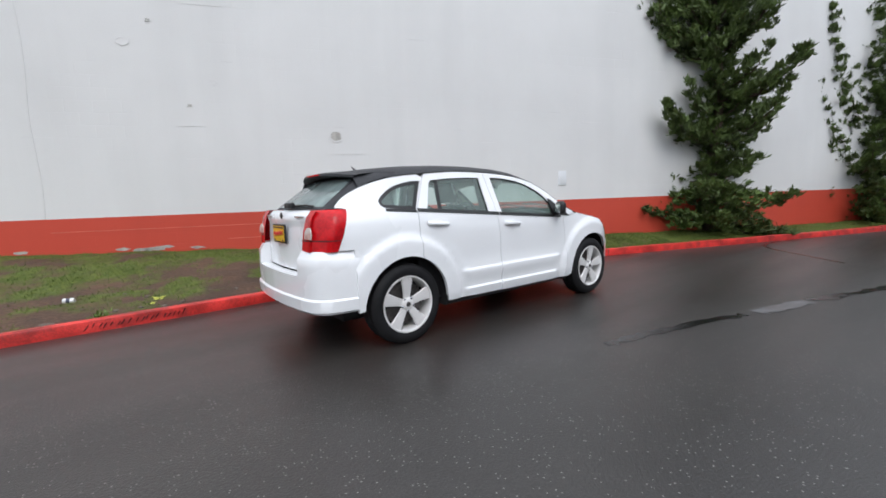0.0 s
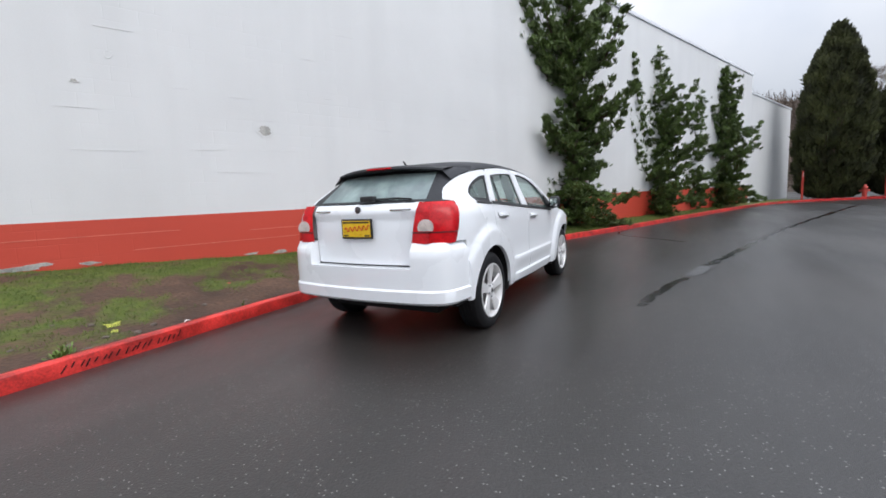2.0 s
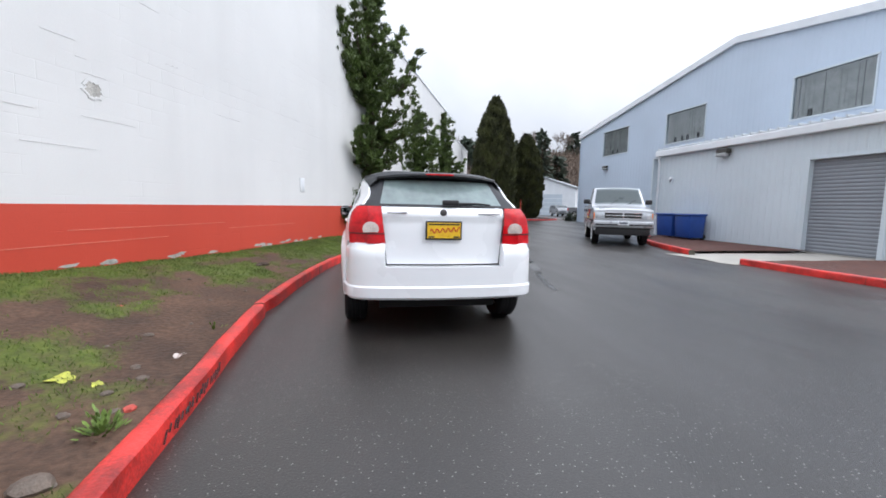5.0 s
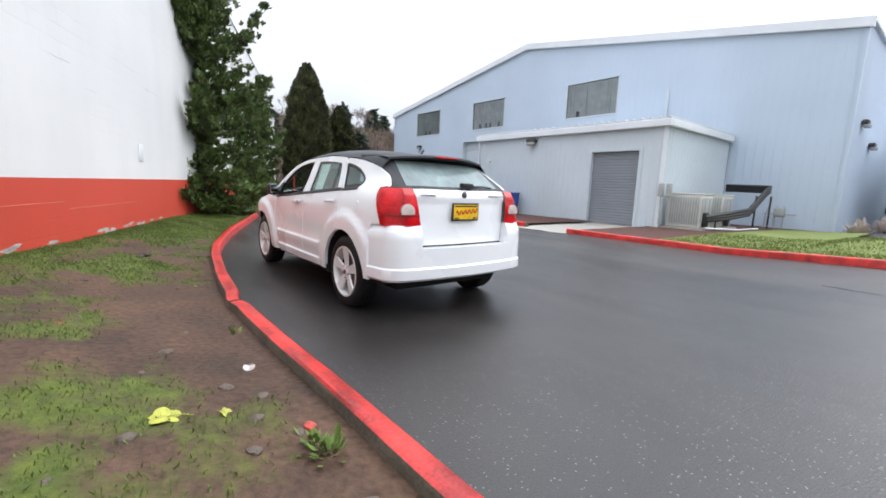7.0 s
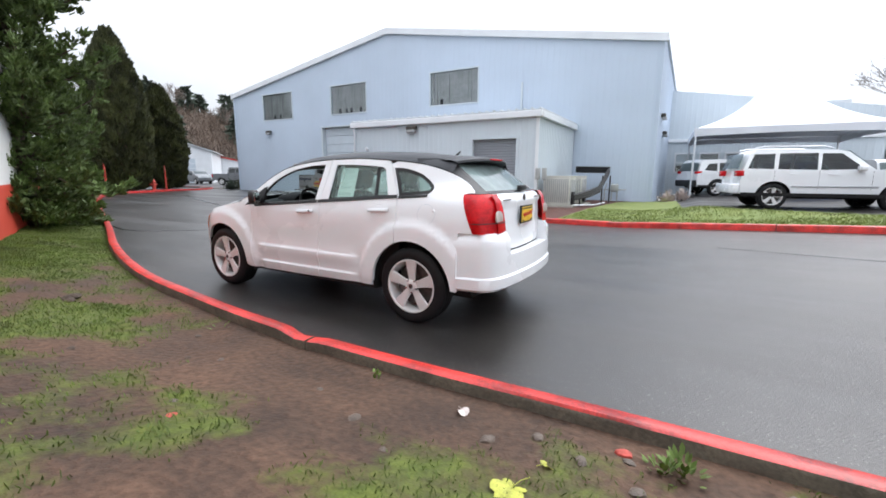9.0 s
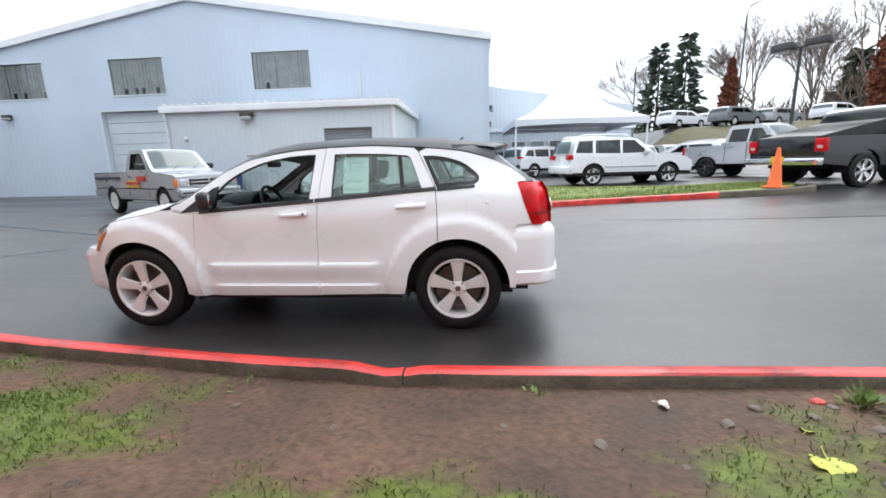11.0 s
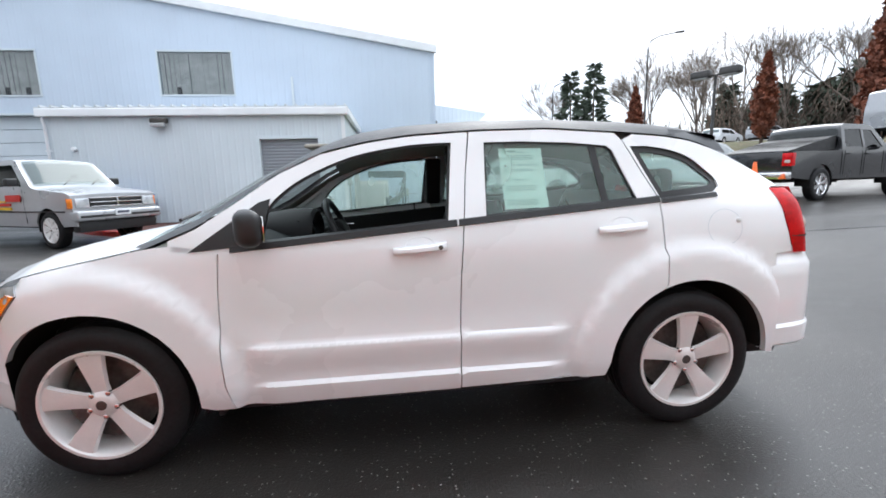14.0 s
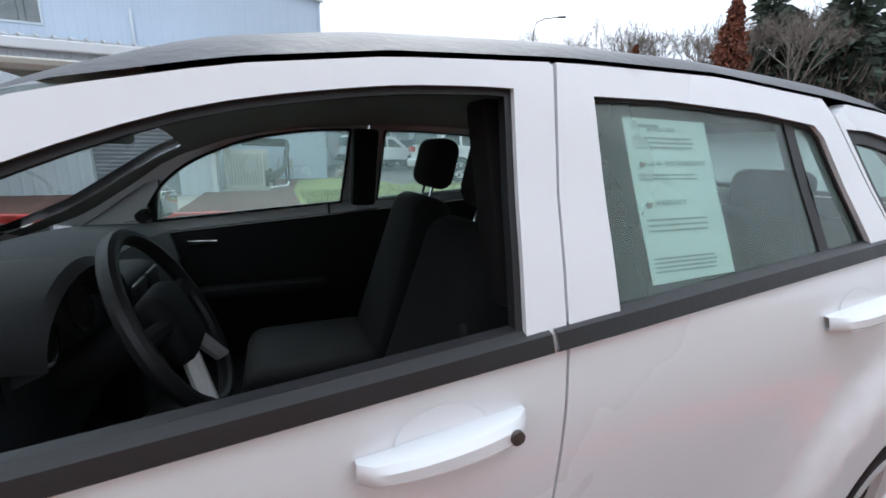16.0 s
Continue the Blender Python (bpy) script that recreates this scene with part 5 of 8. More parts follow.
    for sg in (-1, 1):
        part("pillar_trim", grid([[top_at(x, sg * s) + Vector((-0.02, 0, -0.03)) for s in (1.0, 0.93, 0.88)] for x in np.linspace(1.70, 2.42, 12)]), LINER, car)
        bt = bmesh.new()
        for z0, z1, a, b in ((1.06, 1.40, 1.02, 1.13),):
            box(a, b, 0.66, 0.735, z0, z1, 0.015, bm=bt)
        for v in bt.verts:
            v.co.y -= 0.32 * (v.co.z - 1.06)
        part("post_trim", mirrored(bt, sg), PLASTIC_DARK, car)
        dt = box(0.18, 2.16, 0.735, 0.790, 0.34, 1.02, 0.03, 3)
        for v in dt.verts:
            if v.co.z > 0.9:
                v.co.z = belt_z(v.co.x) - 0.03 if v.co.z > 0.98 else v.co.z
        box(0.30, 0.95, 0.66, 0.74, 0.66, 0.72, 0.02, bm=dt)
        box(1.25, 1.95, 0.66, 0.74, 0.66, 0.72, 0.02, bm=dt)
        part("door_trim", mirrored(dt, sg), PLASTIC_DARK, car)
        ht = box(1.70, 1.82, 0.725, 0.738, 0.90, 0.925, 0.006)
        part("inner_handle", mirrored(ht, sg), CHROME, car)
        part("lock_button", mirrored(lathe([(0.006, 1.0), (0.006, 1.06), (0.004, 1.066), (0.0005, 1.067)], 8, "z"), sg), PLASTIC_DARK, car).location = (1.22, sg * 0.775, 0.0)
    ds = grid([[Vector((x, y, z - 0.05 * (y / 0.74) ** 2)) for y in np.linspace(-0.74, 0.74, 17)] for x, z in ((2.50, 0.96), (2.35, 1.010), (2.15, 1.055), (1.98, 1.055), (1.88, 1.015), (1.84, 0.91), (1.86, 0.76), (1.95, 0.62), (2.1, 0.50))])
    dash = part("dashboard", ds, DASH, car)
    part("binnacle", mirrored(grid([[Vector((x, 0.37 + 0.19 * math.cos(a), z0 + hgt * math.sin(a))) for a in np.linspace(0, math.pi, 17)] for x, z0, hgt in ((2.06, 1.01, 0.08), (1.92, 0.995, 0.115), (1.80, 0.985, 0.125), (1.785, 0.985, 0.108), (1.83, 0.965, 0.09))]), 1), PLASTIC_DARK, dash)
    part("dial_face", box(1.845, 1.855, 0.21, 0.53, 0.92, 1.06), GAP, dash)
    for yy in (0.29, 0.45):
        bm = lathe([(0.052, 0.0), (0.052, 0.010), (0.046, 0.010), (0.046, 0.0)], 24, "x", caps=False)
        bmesh.ops.transform(bm, matrix=pose(1.833, yy, 1.0, 0, 10, 0), verts=bm.verts)
        part("dial_ring", bm, CHROME, dash)
    part("centre_console", box(1.80, 1.90, -0.13, 0.13, 0.62, 1.00, 0.03, 3), DASH, dash)
    for k in range(2):
        part("vent", box(1.788, 1.80, -0.115 + 0.125 * k, -0.01 + 0.125 * k, 0.91, 0.98, 0.008), TRIM_BLACK, dash)
    # steering wheel
    sw = new("steering_wheel")
    sw.parent = car
    sw.matrix_basis = pose(1.66, 0.37, 0.975, 0, -66, 0)
    tor = bmesh.new()
    ringv = []
    for i in range(40):
        a = 2 * math.pi * i / 40
        ringv.append([tor.verts.new(((0.185 + 0.016 * math.cos(b)) * math.cos(a), (0.185 + 0.016 * math.cos(b)) * math.sin(a), 0.016 * math.sin(b))) for b in np.linspace(0, 2 * math.pi, 11)[:-1]])
    for i in range(40):
        for k in range(10):
            tor.faces.new((ringv[i][k], ringv[(i + 1) % 40][k], ringv[(i + 1) % 40][(k + 1) % 10], ringv[i][(k + 1) % 10]))
    part("rim", tor, TRIM_BLACK, sw)
    part("boss", box(-0.075, 0.075, -0.08, 0.08, -0.035, 0.025, 0.03, 3), PLASTIC_DARK, sw)
    for a in (10, 170, 235, 305):
        part("arm", tube([(0.05 * math.sin(radians(a)), 0.05 * math.cos(radians(a)), 0), (0.18 * math.sin(radians(a)), 0.18 * math.cos(radians(a)), 0)], 0.017, 8), ALLOY if a > 200 else PLASTIC_DARK, sw)
    part("column", tube([(0, 0, -0.02), (0, 0, -0.28)], 0.045, 12), PLASTIC_DARK, sw)
    # seats
    for y, sx in ((0.36, 1.29), (-0.36, 1.19)):
        st = new("front_seat")
        st.parent = car
        st.location = (sx, y, 0.31)
        cu = box(-0.10, 0.42, -0.25, 0.25, 0.05, 0.25, 0.07, 4)
        part("cushion", cu, FABRIC, st)
        bk = box(-0.07, 0.09, -0.25, 0.25, 0.0, 0.68, 0.065, 4)
        for v in bk.verts:
            v.co.y *= 1 - 0.28 * ease(0.35, 0.68, v.co.z)
        bmesh.ops.transform(bk, matrix=pose(-0.12, 0, 0.17, 0, -17, 0), verts=bk.verts)
        part("backrest", bk, FABRIC, st)
        hr = box(-0.05, 0.06, -0.13, 0.13, 0.0, 0.20, 0.05, 4)
        bmesh.ops.transform(hr, matrix=pose(-0.335, 0, 0.855, 0, -14, 0), verts=hr.verts)
        part("headrest", hr, FABRIC, st)
        for yy in (-0.05, 0.05):
            part("headrest_post", tube([(-0.30, yy, 0.78), (-0.335, yy, 0.89)], 0.006, 6), CHROME, st)
    rs = new("rear_seat")
    rs.parent = car
    rs.location = (0.20, 0, 0.36)
    part("cushion", box(-0.05, 0.50, -0.68, 0.68, 0.05, 0.26, 0.06, 3), FABRIC, rs)
    bk = box(-0.09, 0.07, -0.68, 0.68, 0.0, 0.62, 0.05, 3)
    bmesh.ops.transform(bk, matrix=pose(-0.03, 0, 0.20, 0, -22, 0), verts=bk.verts)
    part("backrest", bk, FABRIC, rs)
    for y in (-0.38, 0.38):
        part("headrest", box(-0.34, -0.24, y - 0.12, y + 0.12, 0.76, 0.91, 0.04, 3), FABRIC, rs)
    part("cargo_floor", box(-0.66, 0.0, -0.62, 0.62, 0.60, 0.64), FABRIC, car)
    part("seat_belt", tube([(1.06, 0.69, 1.33), (1.02, 0.66, 1.10), (1.0, 0.64, 0.60)], 0.014, 6), SHUTTER_GREY, car)
    im = box(1.80, 1.835, -0.12, 0.12, 1.315, 1.375, 0.015, 3)
    part("rear_view_mirror", im, TRIM_BLACK, car)
    part("sun_visor", box(1.62, 1.80, 0.12, 0.52, 1.405, 1.425, 0.01), LINER, car)
    return car


def gate_glass(y, z):
    x = -0.265 - (1.445 - z) * 1.38
    return Vector((x + 0.075 * (y / 0.6) ** 2, y, z))


def gate_glass_v(y, z):
    return gate_glass(y, z)


def build_window_sheet():
    """The printed sheet stuck inside the rear door glass."""
    x0, x1, z0, z1 = 0.690, 0.892, 1.105, 1.374
    sheet = thing("warranty_sheet", pose(2.075, 4.09, 0.0), "white printed warranty sheet taped inside the rear window", "sheet")

    def at(x, z, off):
        return Vector((x, side_y(x, z) - 0.019 + off, z))

    part("paper", skin([(x0 - 0.004, z0), (x1 - 0.004, z0 - 0.006), (x1 + 0.002, z1), (x0 + 0.002, z1 - 0.002)], lambda x, z: at(x, z, 0.0), (), 0.04, (0, -0.001, 0)), PAPER, sheet, smooth=False)
    rng = random.Random(4)
    for z, h, wd in [(1.357, 0.006, 0.4)] + [(1.338 - 0.008 * k, 0.003, 0.9) for k in range(3)] + [(1.275 - 0.007 * k, 0.0025, 0.88) for k in range(2)] + [(1.20 - 0.009 * k, 0.003, 0.85) for k in range(3)] + [(1.138 - 0.007 * k, 0.0028, 0.92) for k in range(4)]:
        a = x1 - 0.015
        b = a - (x1 - x0 - 0.03) * wd * rng.uniform(0.9, 1.0)
        part("text_line", grid([[at(x, z, 0.0012), at(x, z + h, 0.0012)] for x in np.linspace(a, b, 4)]), INK, sheet, smooth=False)
    for body, z, x, size in (("AS IS - NO WARRANTY", 1.292, x1 - 0.042, 0.0135), ("WARRANTY", 1.225, x1 - 0.042, 0.0135), ("BUYERS GUIDE", 1.352, x1 - 0.05, 0.010)):
        cu = bpy.data.curves.new("heading", "FONT")
        cu.body, cu.size, cu.extrude = body, size, 0.0003
        ob = new("heading", cu)
        me = bpy.data.meshes.new_from_object(ob)
        bpy.data.objects.remove(ob)
        me.materials.clear()
        me.materials.append(INK)
        ob = new("heading", me)
        ob.parent = sheet
        tilt = math.degrees(math.atan2(side_y(0.85, 1.15) - side_y(0.85, 1.35), 0.20))
        ob.matrix_basis = Matrix.Translation(at(x, z, 0.0018)) @ pose(0, 0, 0, 90 - tilt, 0, 180)
        tagged(ob, "printed heading: " + body.lower())
    for z in (1.288, 1.221):
        part("tick_box", box(x1 - 0.030, x1 - 0.020, side_y(0.9, z) - 0.0185, side_y(0.9, z) - 0.0165, z, z + 0.010), INK, sheet, smooth=False)


build_hatchback()
build_window_sheet()


# ---- other vehicles ----
PAINT_SILVER = surface("silver_car_paint", (0.42, 0.43, 0.45), 0.32, metal=0.35, var=0.08, coarse=1.2, fine=40, bump=0.0, coat=0.6)
PAINT_BLACK = surface("black_car_paint", (0.010, 0.010, 0.012), 0.22, var=0.1, coarse=1.2, bump=0.0, coat=0.8)
PAINT_GREY = surface("grey_car_paint", (0.16, 0.17, 0.18), 0.32, var=0.06, bump=0.0, coat=0.6)
PAINT_BLUE = surface("blue_car_paint", (0.03, 0.10, 0.28), 0.32, var=0.06, bump=0.0, coat=0.6)
DECAL_RED = surface("red_door_lettering", (0.55, 0.04, 0.03), 0.5, var=0.1, bump=0.0)
DECAL_YELLOW = surface("yellow_door_stripe", (0.75, 0.48, 0.03), 0.5, var=0.1, bump=0.0)
DECAL_DARK = surface("dark_blue_lettering", (0.05, 0.06, 0.10), 0.5, var=0.1, bump=0.0)
VAN_GLASS = glazing("grey_vehicle_glass", (0.26, 0.31, 0.31))


def vehicle(name, m, label, prof, base, half, hubs, tyre_r, paint, windows=(), screens=(), shrinkage=0.30, belt=1.0, bed=None, category="car", group="", rim=None, spokes=5, arch=0.07, cladding=None):
    """A vehicle from its side line: prof runs from the tail's foot over the roof to the nose's foot (x from the rear axle, z up)."""
    ob = thing(name, m, label, category, group)
    curve = [Vector(p) for p in prof]
    top_x = [p[0] for p in prof]

    def wide(z):
        return half - 0.03 * ease(0.5, base, z) - shrinkage * max(0.0, z - belt)

    loop = list(prof)
    for cx in sorted(hubs, reverse=True):
        r = tyre_r + arch
        a = math.degrees(math.asin(max(-0.99, min(0.99, (base - tyre_r) / r))))
        loop += arc(cx, tyre_r, r, a, 180 - a, 12)
    for sg in (1, -1):
        bm = skin(loop, lambda x, z: Vector((x, sg * wide(z), z)), [shrink(w, 0.0) for w in windows], 0.12, (0, -sg * 0.03, 0))
        side = part("side_panel", bm, paint, ob, angle=50)
        for w in windows:
            p = part("pane", skin(w, lambda x, z: Vector((x, sg * (wide(z) - 0.012), z)), (), 0.2), VAN_GLASS, side)
            p.visible_shadow = False
        if cladding:
            part("cladding", skin([(min(top_x) + 0.05, base), (max(top_x) - 0.05, base), (max(top_x) - 0.05, base + 0.10), (min(top_x) + 0.05, base + 0.10)], lambda x, z: Vector((x, sg * (wide(z) + 0.012), z)), [], 0.3), cladding, side)
        for cx in hubs:
            wheel(ob, cx, sg * (half - 0.12), sg, tyre_r, tyre_r * 0.68, 0.22, spokes, rim_mat=rim, spin=80)
            rows = [[Vector((cx + (tyre_r + arch) * math.cos(radians(a)), sg * (half - 0.035), tyre_r + (tyre_r + arch) * math.sin(radians(a)))), Vector((cx + (tyre_r + arch) * math.cos(radians(a)), sg * (half - 0.33), tyre_r + (tyre_r + arch) * math.sin(radians(a))))] for a in np.linspace(-5, 185, 16)]
            part("wheel_housing", grid(rows), GAP, ob)
    pts = resample_open(prof, 0.10)
    runs, cur = [], []
    for p in pts:
        hidden = bed and bed[0] < p[0] < bed[1] and p[1] > 0.6
        if hidden:
            if len(cur) > 1:
                runs.append(cur)
            cur = []
        else:
            cur.append(p)
    runs.append(cur)
    for run in runs:
        if len(run) < 2:
            continue
        rows = []
        for x, z in run:
            w = wide(z)
            rows.append([Vector((x, s * w, z + 0.03 * (1 - s * s) - (0.012 if abs(s) == 1 else 0))) for s in (-1, -0.97, -0.85, -0.5, 0, 0.5, 0.85, 0.97, 1)])
        part("top_panel", grid(rows), paint, ob, angle=50)
    for a, b in screens:
        (xa, za), (xb, zb) = a, b
        d = Vector((xb - xa, zb - za)).normalized()
        nx, nz = -d.y, d.x
        if nz < 0:
            nx, nz = -nx, -nz
        rows = []
        for u in np.linspace(0.06, 0.94, 5):
            x, z = xa + (xb - xa) * u, za + (zb - za) * u
            w = wide(z) * 0.90
            rows.append([Vector((x + nx * 0.03, s * w, z + nz * 0.03 + 0.03 * (1 - s * s))) for s in np.linspace(-1, 1, 9)])
        part("windscreen" if xb > xa + 0.0 and za > zb else "rear_screen", grid(rows), VAN_GLASS, ob)
    part("underbody", box(min(top_x) + 0.25, max(top_x) - 0.25, -half + 0.36, half - 0.36, base - 0.06, base + 0.12), GAP, ob)
    part("cabin_inside", box(min(hubs) - 0.1 if not bed else bed[1] + 0.05, max(hubs) - 0.35, -half + 0.2, half - 0.2, base + 0.1, belt - 0.02, 0.05), PLASTIC_DARK, ob)
    return ob


def resample_open(pts, step):
    out = []
    for a, b in zip(pts, pts[1:]):
        a, b = Vector(a), Vector(b)
        n = max(1, int((b - a).length / step))
        out += [tuple(a.lerp(b, k / n)) for k in range(n)]
    return out + [tuple(pts[-1])]


def build_old_pickup():
    prof = [(-1.02, 0.45), (-1.05, 0.70), (-1.05, 1.05), (0.98, 1.08), (1.00, 1.10), (1.10, 1.56), (1.20, 1.62), (1.75, 1.625), (1.90, 1.60), (2.42, 1.12), (2.55, 1.075), (3.45, 1.00), (3.60, 0.95), (3.63, 0.62), (3.64, 0.42)]
    hubs = (0.0, 2.84)
    win = [(1.20, 1.14), (1.24, 1.53), (1.78, 1.53), (2.12, 1.20), (2.12, 1.14)]
    t = vehicle("pickup_truck", pose(12.68, -4.66, ground_z(12.6, -4.7), 0, 0, 154), "old silver pickup truck with red and yellow door lettering", prof, 0.40, 0.84, hubs, 0.335, PAINT_SILVER, [win], [((1.90, 1.60), (2.42, 1.12)), ((1.03, 1.22), (1.10, 1.56))], 0.22, 1.08, bed=(-1.0, 0.96), category="truck", spokes=8)
    t.scale = (1.03, 1.0, 1.13)
    part("bed_floor", box(-1.0, 0.98, -0.76, 0.76, 0.66, 0.70), TRIM_BLACK, t)
    for sg in (-1, 1):
        part("bed_wall", box(-1.0, 0.98, sg * 0.775 - 0.02, sg * 0.775 + 0.02, 0.66, 1.06), TRIM_BLACK, t)
        part("bed_rail", box(-1.03, 0.98, sg * 0.80 - 0.04, sg * 0.80 + 0.04, 1.06, 1.085, 0.008), TRIM_BLACK, t)
        part("headlamp", box(3.615, 3.655, sg * 0.66 - 0.13, sg * 0.66 + 0.12, 0.735, 0.90, 0.015), LENS_CLEAR, t)
        part("side_marker", box(3.47, 3.62, sg * 0.83 - 0.022, sg * 0.83 + 0.01, 0.72, 0.90, 0.01), LENS_AMBER, t)
        mr = part("door_mirror", box(2.08, 2.20, sg * 0.98 - 0.10, sg * 0.98 + 0.10, 1.14, 1.28, 0.03, 3), TRIM_BLACK, t)
        part("mirror_arm", tube([(2.12, sg * 0.80, 1.14), (2.12, sg * 0.92, 1.18)], 0.018, 6), TRIM_BLACK, mr)
        part("door_seam", box(2.16, 2.168, sg * 0.838 - 0.004, sg * 0.838 + 0.004, 0.46, 1.08), GAP, t, smooth=False)
        part("door_seam", box(1.08, 1.088, sg * 0.838 - 0.004, sg * 0.838 + 0.004, 0.46, 1.08), GAP, t, smooth=False)
        part("rub_strip", box(-0.95, 3.4, sg * 0.845 - 0.008, sg * 0.845 + 0.008, 0.66, 0.685, 0.004), TRIM_BLACK, t)
        part("door_handle", box(1.14, 1.26, sg * 0.842 - 0.012, sg * 0.842 + 0.012, 0.95, 0.98, 0.006), TRIM_BLACK, t)
    gr = part("grille", box(3.60, 3.645, -0.52, 0.52, 0.735, 0.90, 0.01), TRIM_BLACK, t)
    for z in (0.735, 0.812, 0.89):
        part("grille_bar", box(3.645, 3.662, -0.52, 0.52, z, z + 0.022, 0.004), CHROME, gr)
    part("grille_bar", box(3.645, 3.664, -0.02, 0.02, 0.735, 0.912, 0.004), CHROME, gr)
    bp = part("front_bumper", box(3.52, 3.76, -0.85, 0.85, 0.50, 0.68, 0.04, 3), PAINT_SILVER, t)
    part("bumper_strip", box(3.752, 3.772, -0.80, 0.80, 0.56, 0.60, 0.005), TRIM_BLACK, bp)
    part("number_plate", box(3.772, 3.782, -0.16, 0.16, 0.57, 0.69, 0.004), TRIM_WHITE, bp)
    part("plate_bar", box(3.782, 3.785, -0.12, 0.12, 0.61, 0.65), DECAL_DARK, bp, smooth=False)
    part("air_dam", box(3.45, 3.66, -0.78, 0.78, 0.30, 0.50, 0.02), TRIM_BLACK, t)
    part("rear_bumper", box(-1.20, -1.04, -0.82, 0.82, 0.46, 0.62, 0.03), CHROME, t)
    for k in (0.30, -0.25):
        part("wiper", tube([(2.43, k, 1.135), (2.30, k + 0.25, 1.27)], 0.010, 6), TRIM_BLACK, t)
    # lettering on the flank that faces the road: bars
    y = -0.868
    part("lettering", box(1.62, 2.10, y, y + 0.02, 0.86, 0.98, 0.002), DECAL_RED, t, smooth=False)
    part("stripe", box(0.98, 1.75, y, y + 0.02, 0.78, 0.83), DECAL_RED, t, smooth=False)
    part("stripe", box(0.98, 1.75, y, y + 0.02, 0.71, 0.755), DECAL_YELLOW, t, smooth=False)
    part("stripe", box(1.10, 1.60, y, y + 0.02, 0.845, 0.875), DECAL_YELLOW, t, smooth=False)
    for a, b in ((-0.90, -0.52), (-0.46, 0.05), (0.12, 0.62)):
        part("lettering", box(a, b, y, y + 0.02, 0.90, 0.97), DECAL_DARK, t, smooth=False)


def suv_profile(length, height, base, tail, nose_z, rake=0.35):
    return [(-tail, base), (-tail - 0.03, base + 0.35), (-tail + 0.02, 1.05), (-tail + 0.18, height - 0.12), (-tail + 0.32, height - 0.02), (0.4, height), (1.35, height - 0.02), (1.62, height - 0.07), (1.62 + rake * 1.6, 1.12), (1.75 + rake * 1.6, 1.08), (length - tail - 0.25, nose_z), (length - tail, nose_z - 0.16), (length - tail + 0.02, base + 0.2), (length - tail - 0.02, base)]


def build_white_suv():
    prof = suv_profile(4.40, 1.66, 0.42, 0.80, 0.96)
    wins = [[(1.02, 1.10), (1.05, 1.55), (1.48, 1.54), (1.98, 1.12)], [(0.05, 1.12), (0.08, 1.55), (0.96, 1.56), (0.95, 1.10)], [(-0.66, 1.14), (-0.52, 1.53), (-0.02, 1.55), (-0.04, 1.12)]]
    rear = Vector((-2.05, -7.20))
    fwd = Vector((-2.75, -0.50)).normalized()
    a = math.degrees(math.atan2(fwd.y, fwd.x))
    base = rear - Vector((-fwd.y, fwd.x)) * -0.80
    s = vehicle("suv_car", pose(base.x, base.y, ground_z(base.x, base.y), 0, 0, a), "boxy white SUV with red tail lamps and dark glass", prof, 0.36, 0.92, (0.0, 2.755), 0.36, PAINT_WHITE, wins, [((1.62, 1.63), (2.18, 1.12)), ((-0.86, 1.08), (-0.72, 1.56))], 0.24, 1.08, cladding=TRIM_BLACK)
    for sg in (-1, 1):
        tl = part("tail_lamp", box(-0.94, -0.74, sg * 0.80 - 0.13, sg * 0.80 + 0.115, 0.92, 1.08, 0.02), LENS_RED, s)
        part("lamp_band", box(-0.946, -0.75, sg * 0.80 - 0.12, sg * 0.80 + 0.119, 0.985, 1.01, 0.004), LENS_WHITE, tl)
        part("door_mirror", box(1.78, 1.96, sg * 1.00 - 0.09, sg * 1.00 + 0.09, 1.08, 1.22, 0.04, 3), PAINT_WHITE, s)
        part("roof_rail", tube([(-0.5, sg * 0.70, 1.70), (-0.3, sg * 0.70, 1.75), (1.1, sg * 0.70, 1.75), (1.3, sg * 0.70, 1.70)], 0.016, 6), CHROME, s)
        part("rub_strip", box(0.40, 2.30, sg * 0.925 - 0.008, sg * 0.925 + 0.006, 0.62, 0.67, 0.004), PAINT_SILVER, s)
        for x in (0.35, 1.2):
            part("door_handle", box(x, x + 0.18, sg * 0.92 - 0.02, sg * 0.92 + 0.02, 0.97, 1.0, 0.008), PAINT_WHITE, s)
        for x in (-0.02, 1.0, 2.15):
            part("door_seam", box(x, x + 0.008, sg * 0.914 - 0.006, sg * 0.914 + 0.006, 0.55, 1.08), GAP, s, smooth=False)
    part("rear_bumper", box(-1.0, -0.80, -0.90, 0.90, 0.42, 0.70, 0.05, 3), PAINT_WHITE, s)


